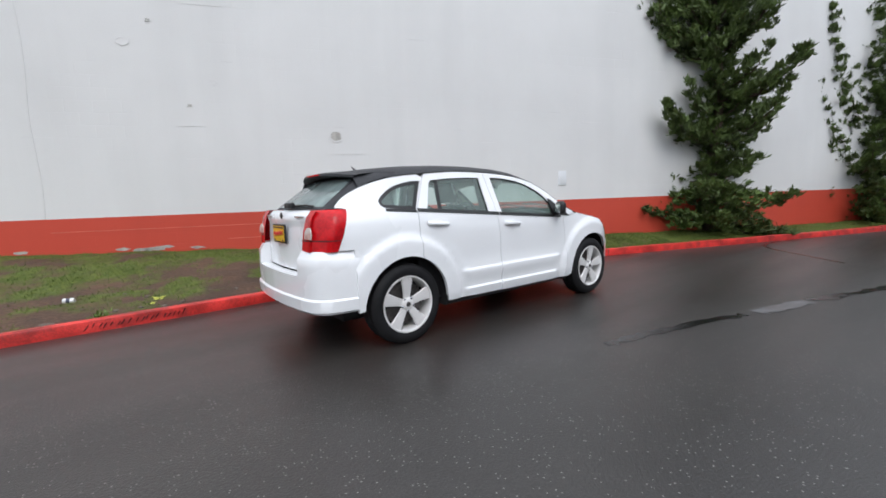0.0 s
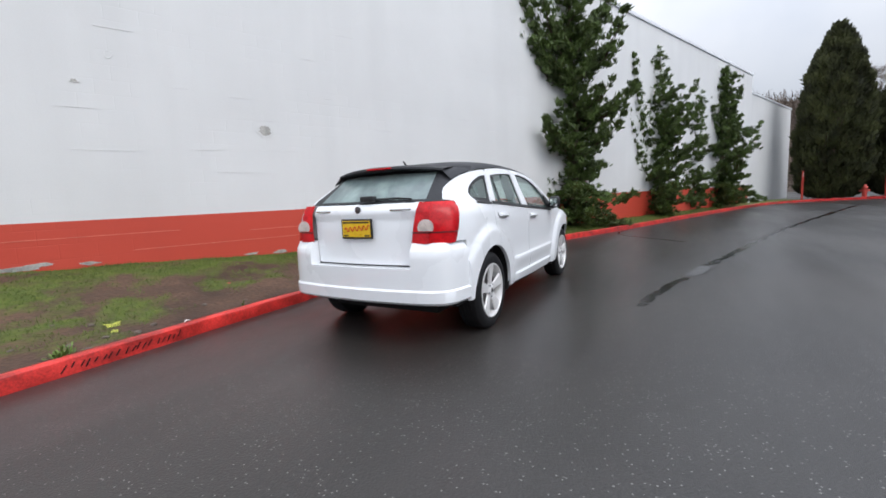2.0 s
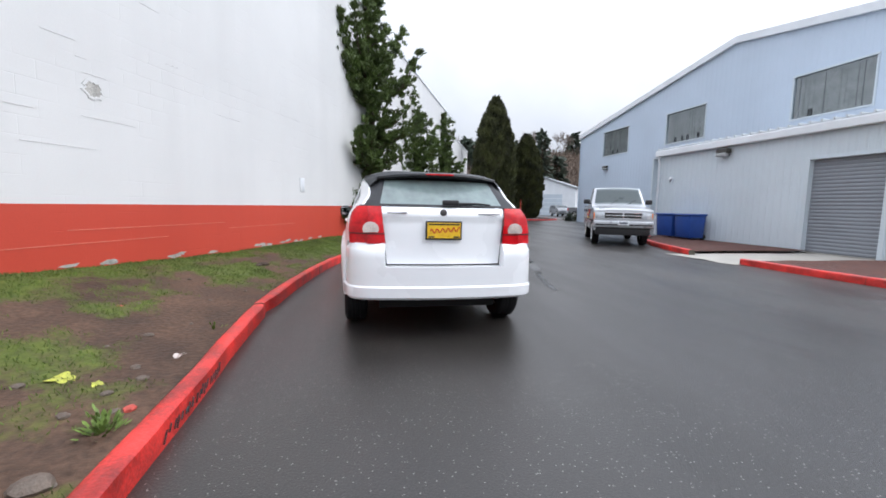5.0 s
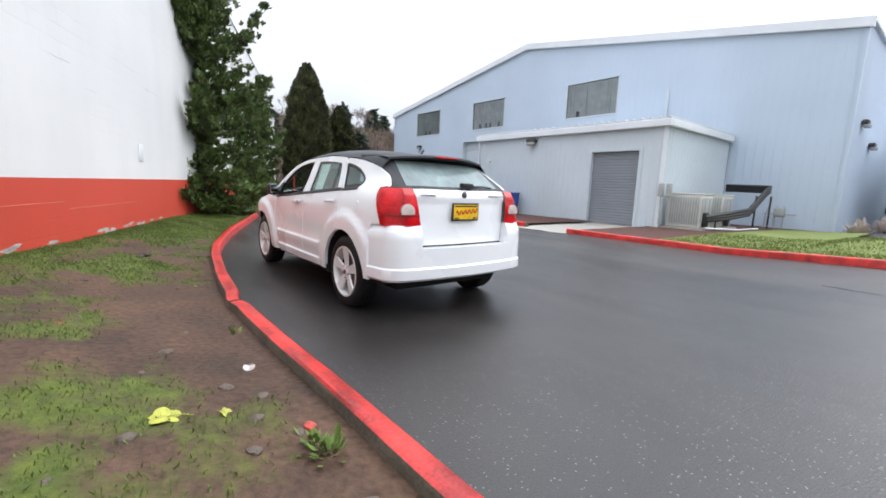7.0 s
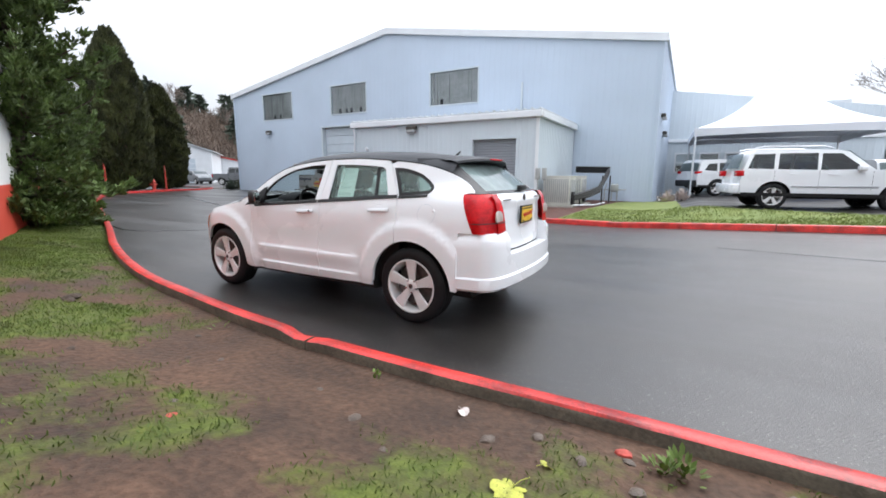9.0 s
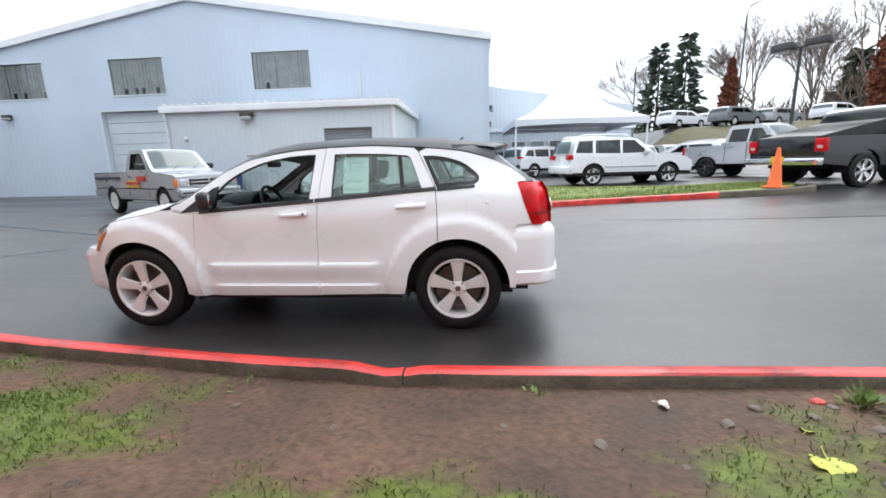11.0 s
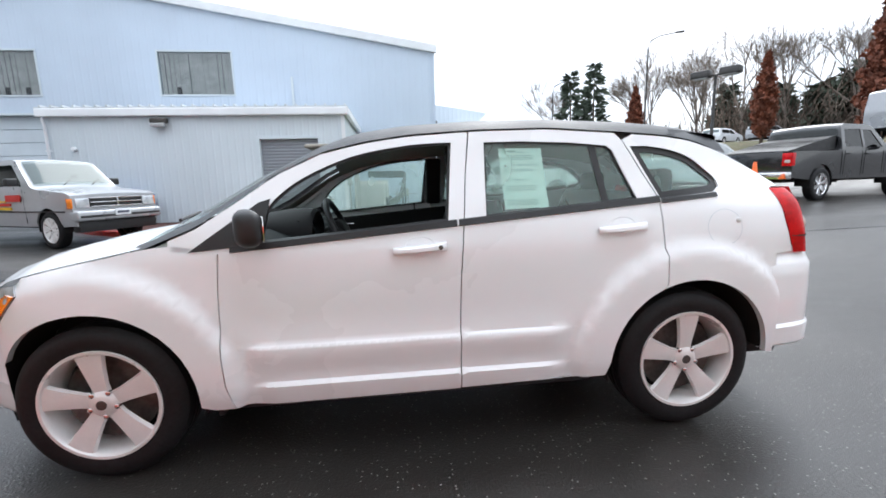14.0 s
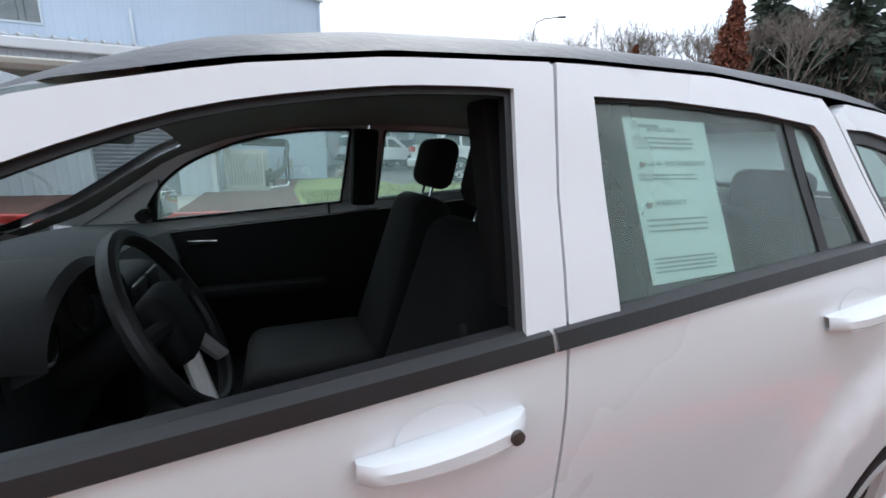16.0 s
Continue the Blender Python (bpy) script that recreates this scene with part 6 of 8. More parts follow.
def build_crossover():
    prof = suv_profile(4.62, 1.68, 0.44, 0.92, 0.98, 0.45)
    wins = [[(1.02, 1.12), (1.05, 1.50), (1.45, 1.50), (2.02, 1.12)], [(0.05, 1.14), (0.08, 1.52), (0.96, 1.52), (0.95, 1.12)], [(-0.62, 1.18), (-0.40, 1.48), (-0.02, 1.50), (-0.04, 1.14)]]
    c = vehicle("crossover_car", pose(-0.72, -16.4, ground_z(-1.5, -16.4), 0, 0, 208), "white crossover car with black lower trim under the tent", prof, 0.40, 0.92, (0.0, 2.70), 0.36, PAINT_WHITE, wins, [((1.62, 1.61), (2.34, 1.12)), ((-0.90, 1.08), (-0.76, 1.54))], 0.26, 1.10, cladding=TRIM_BLACK)
    for sg in (-1, 1):
        part("tail_lamp", box(-0.96, -0.72, sg * 0.78 - 0.14, sg * 0.78 + 0.12, 1.02, 1.14, 0.02), LENS_RED, c)
    part("rear_bumper", box(-1.03, -0.84, -0.90, 0.90, 0.42, 0.72, 0.05, 3), TRIM_BLACK, c)


def pickup_profile(nose):
    return [(-1.15, 0.58), (-1.18, 0.85), (-1.17, 1.20), (0.74, 1.22), (0.76, 1.24), (0.86, 1.82), (0.98, 1.90), (2.10, 1.90), (2.28, 1.84), (2.92, 1.30), (3.05, 1.26), (nose - 0.35, 1.17), (nose - 0.08, 1.10), (nose, 0.95), (nose, 0.55)]


def build_modern_pickup(name, m, label, paint, hubs, tyre_r, rim, scale=1.0):
    prof = [(x * scale, z * (0.9 + 0.1 * scale)) for x, z in pickup_profile(4.48)]
    zz = 0.9 + 0.1 * scale
    win = [[(1.78 * scale, 1.30 * zz), (1.80 * scale, 1.76 * zz), (2.16 * scale, 1.76 * zz), (2.62 * scale, 1.32 * zz)], [(0.92 * scale, 1.32 * zz), (0.98 * scale, 1.76 * zz), (1.70 * scale, 1.77 * zz), (1.70 * scale, 1.31 * zz)]]
    t = vehicle(name, m, label, prof, 0.52, 0.98 * scale, hubs, tyre_r, paint, win, [((2.28 * scale, 1.84 * zz), (2.92 * scale, 1.30 * zz)), ((0.79 * scale, 1.34 * zz), (0.86 * scale, 1.80 * zz))], 0.24, 1.26, bed=(-1.12 * scale, 0.73 * scale), category="truck", rim=rim, spokes=6, arch=0.09)
    h = 0.98 * scale
    part("bed_floor", box(-1.10 * scale, 0.74 * scale, -h + 0.1, h - 0.1, 0.78, 0.82), TRIM_BLACK, t)
    for sg in (-1, 1):
        part("bed_wall", box(-1.10 * scale, 0.74 * scale, sg * (h - 0.09) - 0.02, sg * (h - 0.09) + 0.02, 0.78, 1.20 * zz), paint, t)
        tl = part("tail_lamp", box(-1.21 * scale, -1.08 * scale, sg * (h - 0.12) - 0.10, sg * (h - 0.12) + 0.125, 0.86, 1.16, 0.015), LENS_RED, t)
        part("lamp_band", box(-1.218 * scale, -1.2 * scale, sg * (h - 0.12) - 0.06, sg * (h - 0.12) + 0.06, 0.93, 1.0, 0.004), LENS_WHITE, tl)
        part("door_mirror", box(2.55 * scale, 2.70 * scale, sg * (h + 0.16) - 0.12, sg * (h + 0.16) + 0.12, 1.28, 1.48, 0.04, 3), TRIM_BLACK, t)
        part("headlamp", box(4.36 * scale, 4.47 * scale, sg * (h - 0.18) - 0.14, sg * (h - 0.18) + 0.15, 0.86, 1.05, 0.02), LENS_CLEAR, t)
        for x in (1.0, 1.84):
            part("door_handle", box(x * scale, (x + 0.17) * scale, sg * h - 0.02, sg * h + 0.02, 1.12, 1.16, 0.008), paint, t)
        for x in (0.84, 1.74, 2.72):
            part("door_seam", box(x * scale, x * scale + 0.010, sg * (h - 0.004) - 0.006, sg * (h - 0.004) + 0.006, 0.62, 1.24), GAP, t, smooth=False)
    part("tailgate", box(-1.185 * scale, -1.13 * scale, -h + 0.24, h - 0.24, 0.72, 1.20, 0.02), paint, t)
    part("rear_bumper", box(-1.36 * scale, -1.16 * scale, -h + 0.02, h - 0.02, 0.55, 0.72, 0.03), CHROME, t)
    part("front_bumper", box(4.30 * scale, 4.58 * scale, -h, h, 0.52, 0.78, 0.05, 3), CHROME if paint is PAINT_BLACK else paint, t)
    part("grille", box(4.44 * scale, 4.50 * scale, -0.55, 0.55, 0.80, 1.08, 0.03), TRIM_BLACK, t)
    return t


def build_lot():
    ram = build_modern_pickup("pickup_truck", pose(-6.78, -3.52, 0.50, 0, 0, 195), "black crew cab pickup truck with chrome wheels and covered bed", PAINT_BLACK, (0.0, 3.57), 0.40, CHROME)
    part("bed_cover", skin([(-1.16, 1.205), (0.76, 1.24), (0.74, 1.60)], lambda x, z: Vector((x, -0.80, z)), (), 0.2, (0, 1.6, 0)), TRIM_BLACK, ram)
    part("dealer_plate", box(-1.385, -1.362, -0.16, 0.16, 0.60, 0.76, 0.005), PLATE_YELLOW, ram)
    f, r = Vector((-6.83, -6.68)), Vector((-6.63, -9.8))
    d = (f - r).normalized()
    p = r - Vector((-d.y, d.x)) * -0.78
    build_modern_pickup("pickup_truck", pose(p.x - 0.3, p.y, 0.50, 0, 0, math.degrees(math.atan2(d.y, d.x)) + 22), "silver extended cab pickup truck with dark wheels", PAINT_SILVER, (0.0, 3.1), 0.37, TRIM_BLACK, 0.88)
    # the square off-roader on the bank
    prof = [(-0.75, 0.55), (-0.78, 1.10), (-0.70, 1.80), (-0.60, 1.86), (1.75, 1.86), (1.85, 1.82), (2.10, 1.25), (2.2, 1.22), (3.35, 1.15), (3.42, 0.70), (3.42, 0.55)]
    wins = [[(1.12, 1.24), (1.14, 1.72), (1.72, 1.72), (1.92, 1.26)], [(0.18, 1.24), (0.18, 1.72), (1.02, 1.72), (1.02, 1.24)], [(-0.62, 1.26), (-0.58, 1.72), (0.08, 1.72), (0.08, 1.26)]]
    j = vehicle("jeep_car", pose(-14.6, -6.6, ground_z(-15.2, -6.6) + 0.02, 0, 0, 196), "silver square off-roader with black fenders on a raised bank", prof, 0.55, 0.86, (0.0, 2.95), 0.42, PAINT_SILVER, wins, [((1.85, 1.82), (2.10, 1.25))], 0.08, 1.22, rim=ALLOY)
    for sg in (-1, 1):
        for cx in (0.0, 2.95):
            rows = [[Vector((cx + r * math.cos(radians(a)), sg * y, 0.42 + r * math.sin(radians(a)))) for r, y in ((0.50, 0.80), (0.50, 1.00), (0.54, 1.00), (0.54, 0.80))] for a in np.linspace(10, 170, 10)]
            part("fender", grid(rows), TRIM_BLACK, j)
        part("door_mirror", box(1.95, 2.08, sg * 0.98 - 0.09, sg * 0.98 + 0.09, 1.30, 1.46, 0.03), TRIM_BLACK, j)
    # cars parked further back on the lot and on the slope
    shell = suv_profile(4.5, 1.50, 0.38, 0.9, 0.92, 0.5)
    w = [[(1.02, 1.02), (1.05, 1.36), (1.45, 1.36), (2.05, 1.02)], [(-0.5, 1.04), (-0.32, 1.36), (0.96, 1.37), (0.95, 1.02)]]
    scr = [((1.62, 1.43), (2.42, 1.10)), ((-0.88, 1.05), (-0.72, 1.38))]
    kinds = {}
    rows = [(-7.0, -17.5, 300, PAINT_WHITE, "white"), (-9.0, -18.6, 300, PAINT_SILVER, "silver"), (-4.6, -17.0, 300, PAINT_BLUE, "blue"), (-11.4, -20.0, 300, PAINT_WHITE, "white"), (-13.4, -21.2, 300, PAINT_SILVER, "silver"), (-9.5, -13.5, 290, PAINT_WHITE, "white"),
            (-20.5, -37.0, 205, PAINT_WHITE, "white"), (-24.5, -34.0, 205, PAINT_SILVER, "silver"), (-27.5, -31.5, 205, PAINT_WHITE, "white"), (-30.0, -29.0, 205, PAINT_SILVER, "silver"), (-18.5, -30.0, 205, PAINT_GREY, "grey"), (-15.5, -33.0, 205, PAINT_WHITE, "white")]
    for x, y, a, paint, word in rows:
        at = pose(x, y, ground_z(x, y), 0, 0, a)
        if word not in kinds:
            kinds[word] = vehicle("parked_car", at, word + " parked car on the sales lot", shell, 0.34, 0.86, (0.0, 2.65), 0.33, paint, w, scr, 0.26, 1.0, group="cars on the lot")
        else:
            copy_thing(kinds[word], at)
    dk = build_modern_pickup("pickup_truck", pose(43.5, -20.5, 0.05, 0, 0, 200), "dark green pickup truck parked at the far end", PAINT_GREY, (0.0, 3.4), 0.38, ALLOY, 0.95)
    copy_thing(kinds["grey"], pose(51.5, -21.5, 0.05, 0, 0, 170))


build_old_pickup()
build_white_suv()
build_crossover()
build_lot()


# ---- trees ----
BARK = surface("dark_bark", (0.075, 0.052, 0.038), 0.9, var=0.4, coarse=5, fine=40, bump=0.8, depth=0.02)
BARK_GREY = surface("grey_bark", (0.17, 0.15, 0.135), 0.9, var=0.3, coarse=5, fine=40, bump=0.5, depth=0.02)
NEEDLE = surface("juniper_foliage", (0.076, 0.116, 0.026), 0.65, var=0.55, coarse=2.4, fine=25, bump=0.0, world=True)
NEEDLE_BROWN = surface("arborvitae_foliage", (0.045, 0.050, 0.014), 0.75, var=0.6, coarse=1.1, fine=14, bump=0.0, world=True)
# needle green lightened and greyed: distance haze put into the base colour
NEEDLE_FAR = surface("hazed_fir_foliage", (0.062, 0.082, 0.058), 0.8, var=0.45, coarse=0.5, fine=6, bump=0.0, world=True)
RUST = surface("rusty_dead_leaves", (0.175, 0.055, 0.028), 0.8, var=0.5, coarse=2, fine=20, bump=0.0, world=True)
HILL = surface("brown_winter_scrub", (0.115, 0.085, 0.065), 0.95, var=0.5, coarse=0.12, fine=1.5, bump=0.9, depth=0.5, world=True)
TWIG = surface("bare_twigs", (0.20, 0.165, 0.14), 0.9, var=0.3, coarse=3, fine=20, bump=0.0)


def leaf_mesh(name, at, way, length, width, material, seed):
    """Many small leaves: a bent blade for each place and direction."""
    rg = np.random.RandomState(seed)
    at, way = np.asarray(at, float), np.asarray(way, float)
    n = len(at)
    way = way / (np.linalg.norm(way, axis=1, keepdims=True) + 1e-9)
    side = np.cross(way, rg.normal(size=(n, 3)))
    side /= np.linalg.norm(side, axis=1, keepdims=True) + 1e-9
    ln = length * rg.uniform(0.6, 1.3, (n, 1))
    wd = width * rg.uniform(0.6, 1.3, (n, 1))
    v = np.stack([at - side * wd * 0.35, at + side * wd * 0.35, at + way * ln * 0.6 + side * wd * 0.5, at + way * ln, at + way * ln * 0.6 - side * wd * 0.5], axis=1).reshape(-1, 3)
    me = bpy.data.meshes.new(name)
    me.vertices.add(n * 5)
    me.vertices.foreach_set("co", v.ravel())
    me.loops.add(n * 5)
    me.loops.foreach_set("vertex_index", np.arange(n * 5))
    me.polygons.add(n)
    me.polygons.foreach_set("loop_start", np.arange(0, n * 5, 5))
    me.materials.append(material)
    me.update(calc_edges=True)
    return me


def branch_mesh(name, segs, material):
    """Tapered limbs from (a, b, ra, rb) pieces."""
    bm_v, bm_f = [], []
    for a, b, ra, rb in segs:
        d = (b - a).normalized()
        s = d.cross(Vector((0.3, 0.2, 0.93))).normalized()
        u = s.cross(d)
        k0 = len(bm_v)
        for p, r in ((a, ra), (b, rb)):
            for k in range(5):
                t = 2 * math.pi * k / 5
                bm_v.append(p + r * (math.cos(t) * s + math.sin(t) * u))
        for k in range(5):
            bm_f.append((k0 + k, k0 + (k + 1) % 5, k0 + 5 + (k + 1) % 5, k0 + 5 + k))
    return mesh_from(name, bm_v, bm_f, material, True)


def child(name, me, parent):
    ob = new(name, me)
    ob.parent = parent
    return ob


def juniper(x, y, z, height, env, arms, seed, label, density=1.0, lean=(0, 0)):
    """A twisted juniper: limbs sweep up and carry dense tufts. env: radius by height; arms: (height, azimuth, reach, rise)."""
    rng = random.Random(seed)
    tree = thing("juniper_tree", pose(x, y, z), label, "tree", "junipers by the wall")
    hs, rs = [e[0] for e in env], [e[1] for e in env]
    trunk, segs = [], []
    for k in range(13):
        h = height * 0.97 * k / 12
        trunk.append(Vector((lean[0] * h + 0.10 * math.sin(h * 1.1 + seed), lean[1] * h + 0.08 * math.cos(h * 1.3 + seed), h - 0.15)))
    for k in range(12):
        segs.append((trunk[k], trunk[k + 1], 0.15 * (1 - k / 13) + 0.012, 0.15 * (1 - (k + 1) / 13) + 0.012))
    limbs = []
    h = 0.2
    az = rng.uniform(0, 6)
    while h < height * 0.96:
        r = float(np.interp(h, hs, rs))
        az += 2.399 + rng.uniform(-0.4, 0.4)
        limbs.append((h, az, r * rng.uniform(0.45, 1.2), rng.uniform(0.05, 0.50) if h > 1.3 else rng.uniform(-0.30, 0.15)))
        h += rng.uniform(0.08, 0.14) / density * (0.42 if h < 1.6 else 0.9)
    limbs += [(a[0], radians(a[1]), a[2], a[3]) for a in arms for _ in range(2)]
    at, way = [], []
    for h, az, reach, rise in limbs:
        i = min(11, int(h / (height * 0.97) * 12))
        p0 = trunk[i].lerp(trunk[i + 1], 0.5)
        p0 = Vector((p0.x, p0.y, h))
        out = Vector((math.cos(az), math.sin(az), 0))
        prev = p0
        steps = max(4, int(reach * math.hypot(1.0, rise) / 0.16))
        for k in range(1, steps + 1):
            u = k / steps
            p = p0 + out * reach * (u ** 0.9) + Vector((0, 0, rise * reach * u ** 1.9 - 0.10 * reach * math.sin(u * 3.1)))
            p += Vector((rng.gauss(0, 0.03), rng.gauss(0, 0.03), rng.gauss(0, 0.03)))
            segs.append((prev, p, 0.030 * (1.1 - u) + 0.004, 0.030 * (1.05 - u) + 0.003))
            d = (p - prev).normalized()
            spread = 0.035 + 0.13 * math.sin(min(1.0, u * 0.96 + 0.02) * math.pi)
            for _ in range(3 if u < 0.25 else 6 if u < 0.75 else 4):
                c = p + Vector((rng.gauss(0, spread), rng.gauss(0, spread), abs(rng.gauss(0, spread * 0.7)) - 0.03))
                lead = d * 0.55 + out * 0.25 + Vector((rng.gauss(0, 0.25), rng.gauss(0, 0.25), 0.6))
                for _ in range(20):
                    at.append(c + Vector((rng.gauss(0, 0.032), rng.gauss(0, 0.032), rng.gauss(0, 0.026))))
                    way.append(lead + Vector((rng.gauss(0, 0.45), rng.gauss(0, 0.45), rng.gauss(0, 0.35))))
            prev = p
    child("trunk", branch_mesh("trunk", segs, BARK), tree)
    child("crown", leaf_mesh("crown", at, way, 0.125, 0.036, NEEDLE, seed), tree)
    return tree


def arborvitae(x, y, z, height, radius, seed):
    rng = np.random.RandomState(seed)
    tree = thing("arborvitae_tree", pose(x, y, z), "tall dense dark green and brown arborvitae on the island", "tree", "arborvitae pair")
    n = 26000

    def prof(h):
        return radius * np.clip(np.interp(h, (0, 0.04, 0.15, 0.35, 0.6, 0.8, 0.92, 1.0), (0.55, 0.80, 0.96, 1.0, 0.88, 0.60, 0.32, 0.06)), 0.02, None)

    h = rng.beta(1.15, 1.35, n)
    a = rng.uniform(0, 2 * np.pi, n)
    lobes = 1 + 0.09 * np.sin(a * 5 + 3 * np.sin(h * 9)) + 0.07 * np.sin(a * 11 - h * 31) + 0.05 * np.sin(a * 3 + h * 57)
    r = prof(h) * lobes * (1 - np.abs(rng.normal(0, 0.05, n)))
    at = np.stack([r * np.cos(a), r * np.sin(a), h * height], axis=1)
    way = np.stack([np.cos(a) * 0.45, np.sin(a) * 0.45, np.full(n, 1.0)], axis=1) + rng.normal(0, 0.25, (n, 3))
    child("crown", leaf_mesh("crown", at, way, 0.34, 0.12, NEEDLE_BROWN, seed), tree)
    # solid dark core added inside the foliage to stop light showing through
    core = bmesh.new()
    lathe([(max(0.01, float(prof(np.array(v))) * 0.86), v * height) for v in np.linspace(0.0, 0.97, 14)], 14, "z", core)
    part("dark_core", core, BARK, tree)
    child("trunk", branch_mesh("trunk", [(Vector((0, 0, -0.2)), Vector((0, 0, 1.0)), 0.22, 0.2)], BARK), tree)


def fir(parent_list, x, y, z, height, radius, rng, at, way):
    """Adds the boughs of a fir to the lists."""
    tiers = int(height / 0.55)
    for k in range(tiers):
        u = (k + 1.5) / (tiers + 1)
        r = radius * (1 - u) ** 0.85 * rng.uniform(0.65, 1.15)
        for j in range(int(7 + 8 * (1 - u))):
            a = rng.uniform(0, 6.283)
            for q in (0.3, 0.55, 0.8, 1.0):
                rr = r * q
                at.append((x + rr * math.cos(a), y + rr * math.sin(a), z + u * height - 0.22 * rr + rng.gauss(0, 0.1)))
                way.append((math.cos(a) * 0.8, math.sin(a) * 0.8, -0.15 + rng.gauss(0, 0.3)))
    parent_list.append((Vector((x, y, z - 0.5)), Vector((x, y, z + height * 0.98)), 0.02 * height, 0.02))


def bare_tree(segs, base, height, rng, depth=6, spread=0.42):
    def grow(p, d, ln, r, k):
        q = p + d * ln
        segs.append((p, q, r, r * 0.68))
        if k == 0:
            return
        for _ in range(2 if k < depth else 3):
            nd = (d + Vector((rng.gauss(0, spread), rng.gauss(0, spread), rng.gauss(0.12, spread * 0.5)))).normalized()
            grow(q, nd, ln * rng.uniform(0.62, 0.86), max(0.012, r * 0.62), k - 1)
        if k > 1:
            grow(q, (d + Vector((rng.gauss(0, 0.12), rng.gauss(0, 0.12), 0.1))).normalized(), ln * 0.8, max(0.012, r * 0.7), k - 2)
    grow(base, Vector((rng.gauss(0, 0.03), rng.gauss(0, 0.03), 1)).normalized(), height * 0.26, height * 0.011, depth)


def hill_z(x, y):
    return -0.5 + 17.0 * ease(60, 104, x + 0.10 * y) + 2.0 * noise.noise(Vector((x * 0.05, y * 0.05, 2)))


def build_trees():
    juniper(11.95, 4.55, 0.15, 8.3, [(0, 1.45), (0.6, 1.6), (1.5, 1.5), (2.6, 1.3), (3.5, 1.1), (4.5, 0.85), (5.5, 0.68), (6.5, 0.5), (7.5, 0.35), (8.3, 0.1)],
            [(4.2, 150, 2.4, 0.75), (4.4, 156, 2.1, 0.85), (4.9, 165, 1.7, 0.9), (5.0, -30, 1.0, 1.2), (5.2, -36, 0.9, 1.2), (3.0, -20, 1.0, 0.5), (2.3, 170, 1.8, 0.4), (5.6, 120, 1.2, 1.1), (5.6, -60, 1.3, 0.9), (4.4, -115, 1.6, 0.8), (3.2, -100, 1.7, 0.4)], 11, "tall dark green twisted juniper against the white wall", 1.1)
    juniper(17.7, 2.75, 0.12, 6.6, [(0, 0.8), (0.8, 1.6), (2.0, 1.75), (3.0, 1.4), (4.0, 0.95), (5.0, 0.65), (6.6, 0.15)],
            [(2.0, 156, 1.9, 2.1), (2.4, 160, 1.7, 2.2), (2.2, 168, 2.1, 1.7), (1.4, 165, 2.1, 1.2), (3.4, 150, 1.5, 1.5), (2.4, -25, 1.3, 1.9), (3.0, -35, 1.1, 2.0), (2.6, -110, 1.5, 0.9), (3.4, -95, 1.3, 1.0)], 23, "forked dark green juniper against the wall", 1.35)
    juniper(21.3, 1.45, 0.12, 6.1, [(0, 0.6), (0.8, 1.0), (2.0, 1.15), (3.5, 0.9), (5.0, 0.5), (6.1, 0.15)], [(2.5, 140, 1.0, 1.9), (3.0, -40, 1.0, 1.9)], 29, "slim dark green juniper against the wall", 1.25)
    juniper(24.3, -0.1, 0.12, 6.9, [(0, 0.9), (0.8, 1.7), (2.0, 1.85), (3.4, 1.5), (4.6, 1.0), (5.8, 0.7), (6.9, 0.15)],
            [(3.0, -30, 1.8, 0.9), (3.6, -25, 1.5, 1.1), (3.4, 150, 1.4, 1.4)], 37, "dark green juniper with a long side arm by the wall", 1.3)
    arborvitae(34.6, -6.9, 0.1, 10.6, 1.8, 3)
    arborvitae(37.0, -10.9, 0.1, 7.9, 1.55, 4)
    # rusty columnar trees
    for x, y, h, r, sd in ((-21.7, -35.7, 6.2, 0.8, 1), (-23.7, -22.2, 6.6, 0.72, 2), (-21.9, -13.1, 8.4, 1.0, 3)):
        rg = np.random.RandomState(sd)
        z = ground_z(x, y)
        tr = thing("columnar_tree", pose(x, y, z), "narrow upright tree holding rusty brown dead leaves", "tree", "columnar trees")
        n = 5200
        hh = rg.beta(1.3, 1.5, n)
        a = rg.uniform(0, 6.283, n)
        rr = r * np.interp(hh, (0, 0.1, 0.35, 0.7, 1.0), (0.3, 0.75, 1.0, 0.6, 0.06)) * np.sqrt(rg.uniform(0.15, 1.1, n)) * (1 + 0.25 * np.sin(hh * 40 + a * 3))
        at = np.stack([rr * np.cos(a), rr * np.sin(a), 0.7 + hh * (h - 0.7)], axis=1)
        child("crown", leaf_mesh("crown", at, rg.normal(0, 0.5, (n, 3)) + np.array([0, 0, 0.5]), 0.22, 0.15, RUST, sd), tr)
        child("trunk", branch_mesh("trunk", [(Vector((0, 0, -0.3)), Vector((0, 0, h * 0.9)), 0.14, 0.02)], BARK), tr)
    # the pair of firs beyond the lot
    rng = random.Random(5)
    for k, (x, y, h, r) in enumerate(((-19.6, -47.0, 10.5, 2.7), (-22.2, -46.0, 11.2, 2.4))):
        z = ground_z(x, y)
        tr = thing("fir_tree", pose(0, 0, 0), "tall dark green fir beyond the sales lot", "tree", "firs beyond the lot")
        at, way, sg = [], [], []
        fir(sg, x, y, z, h, r, rng, at, way)
        child("crown", leaf_mesh("crown", at, way, 1.0, 0.34, NEEDLE_FAR, 40 + k), tr)
        child("trunk", branch_mesh("trunk", sg, BARK), tr)
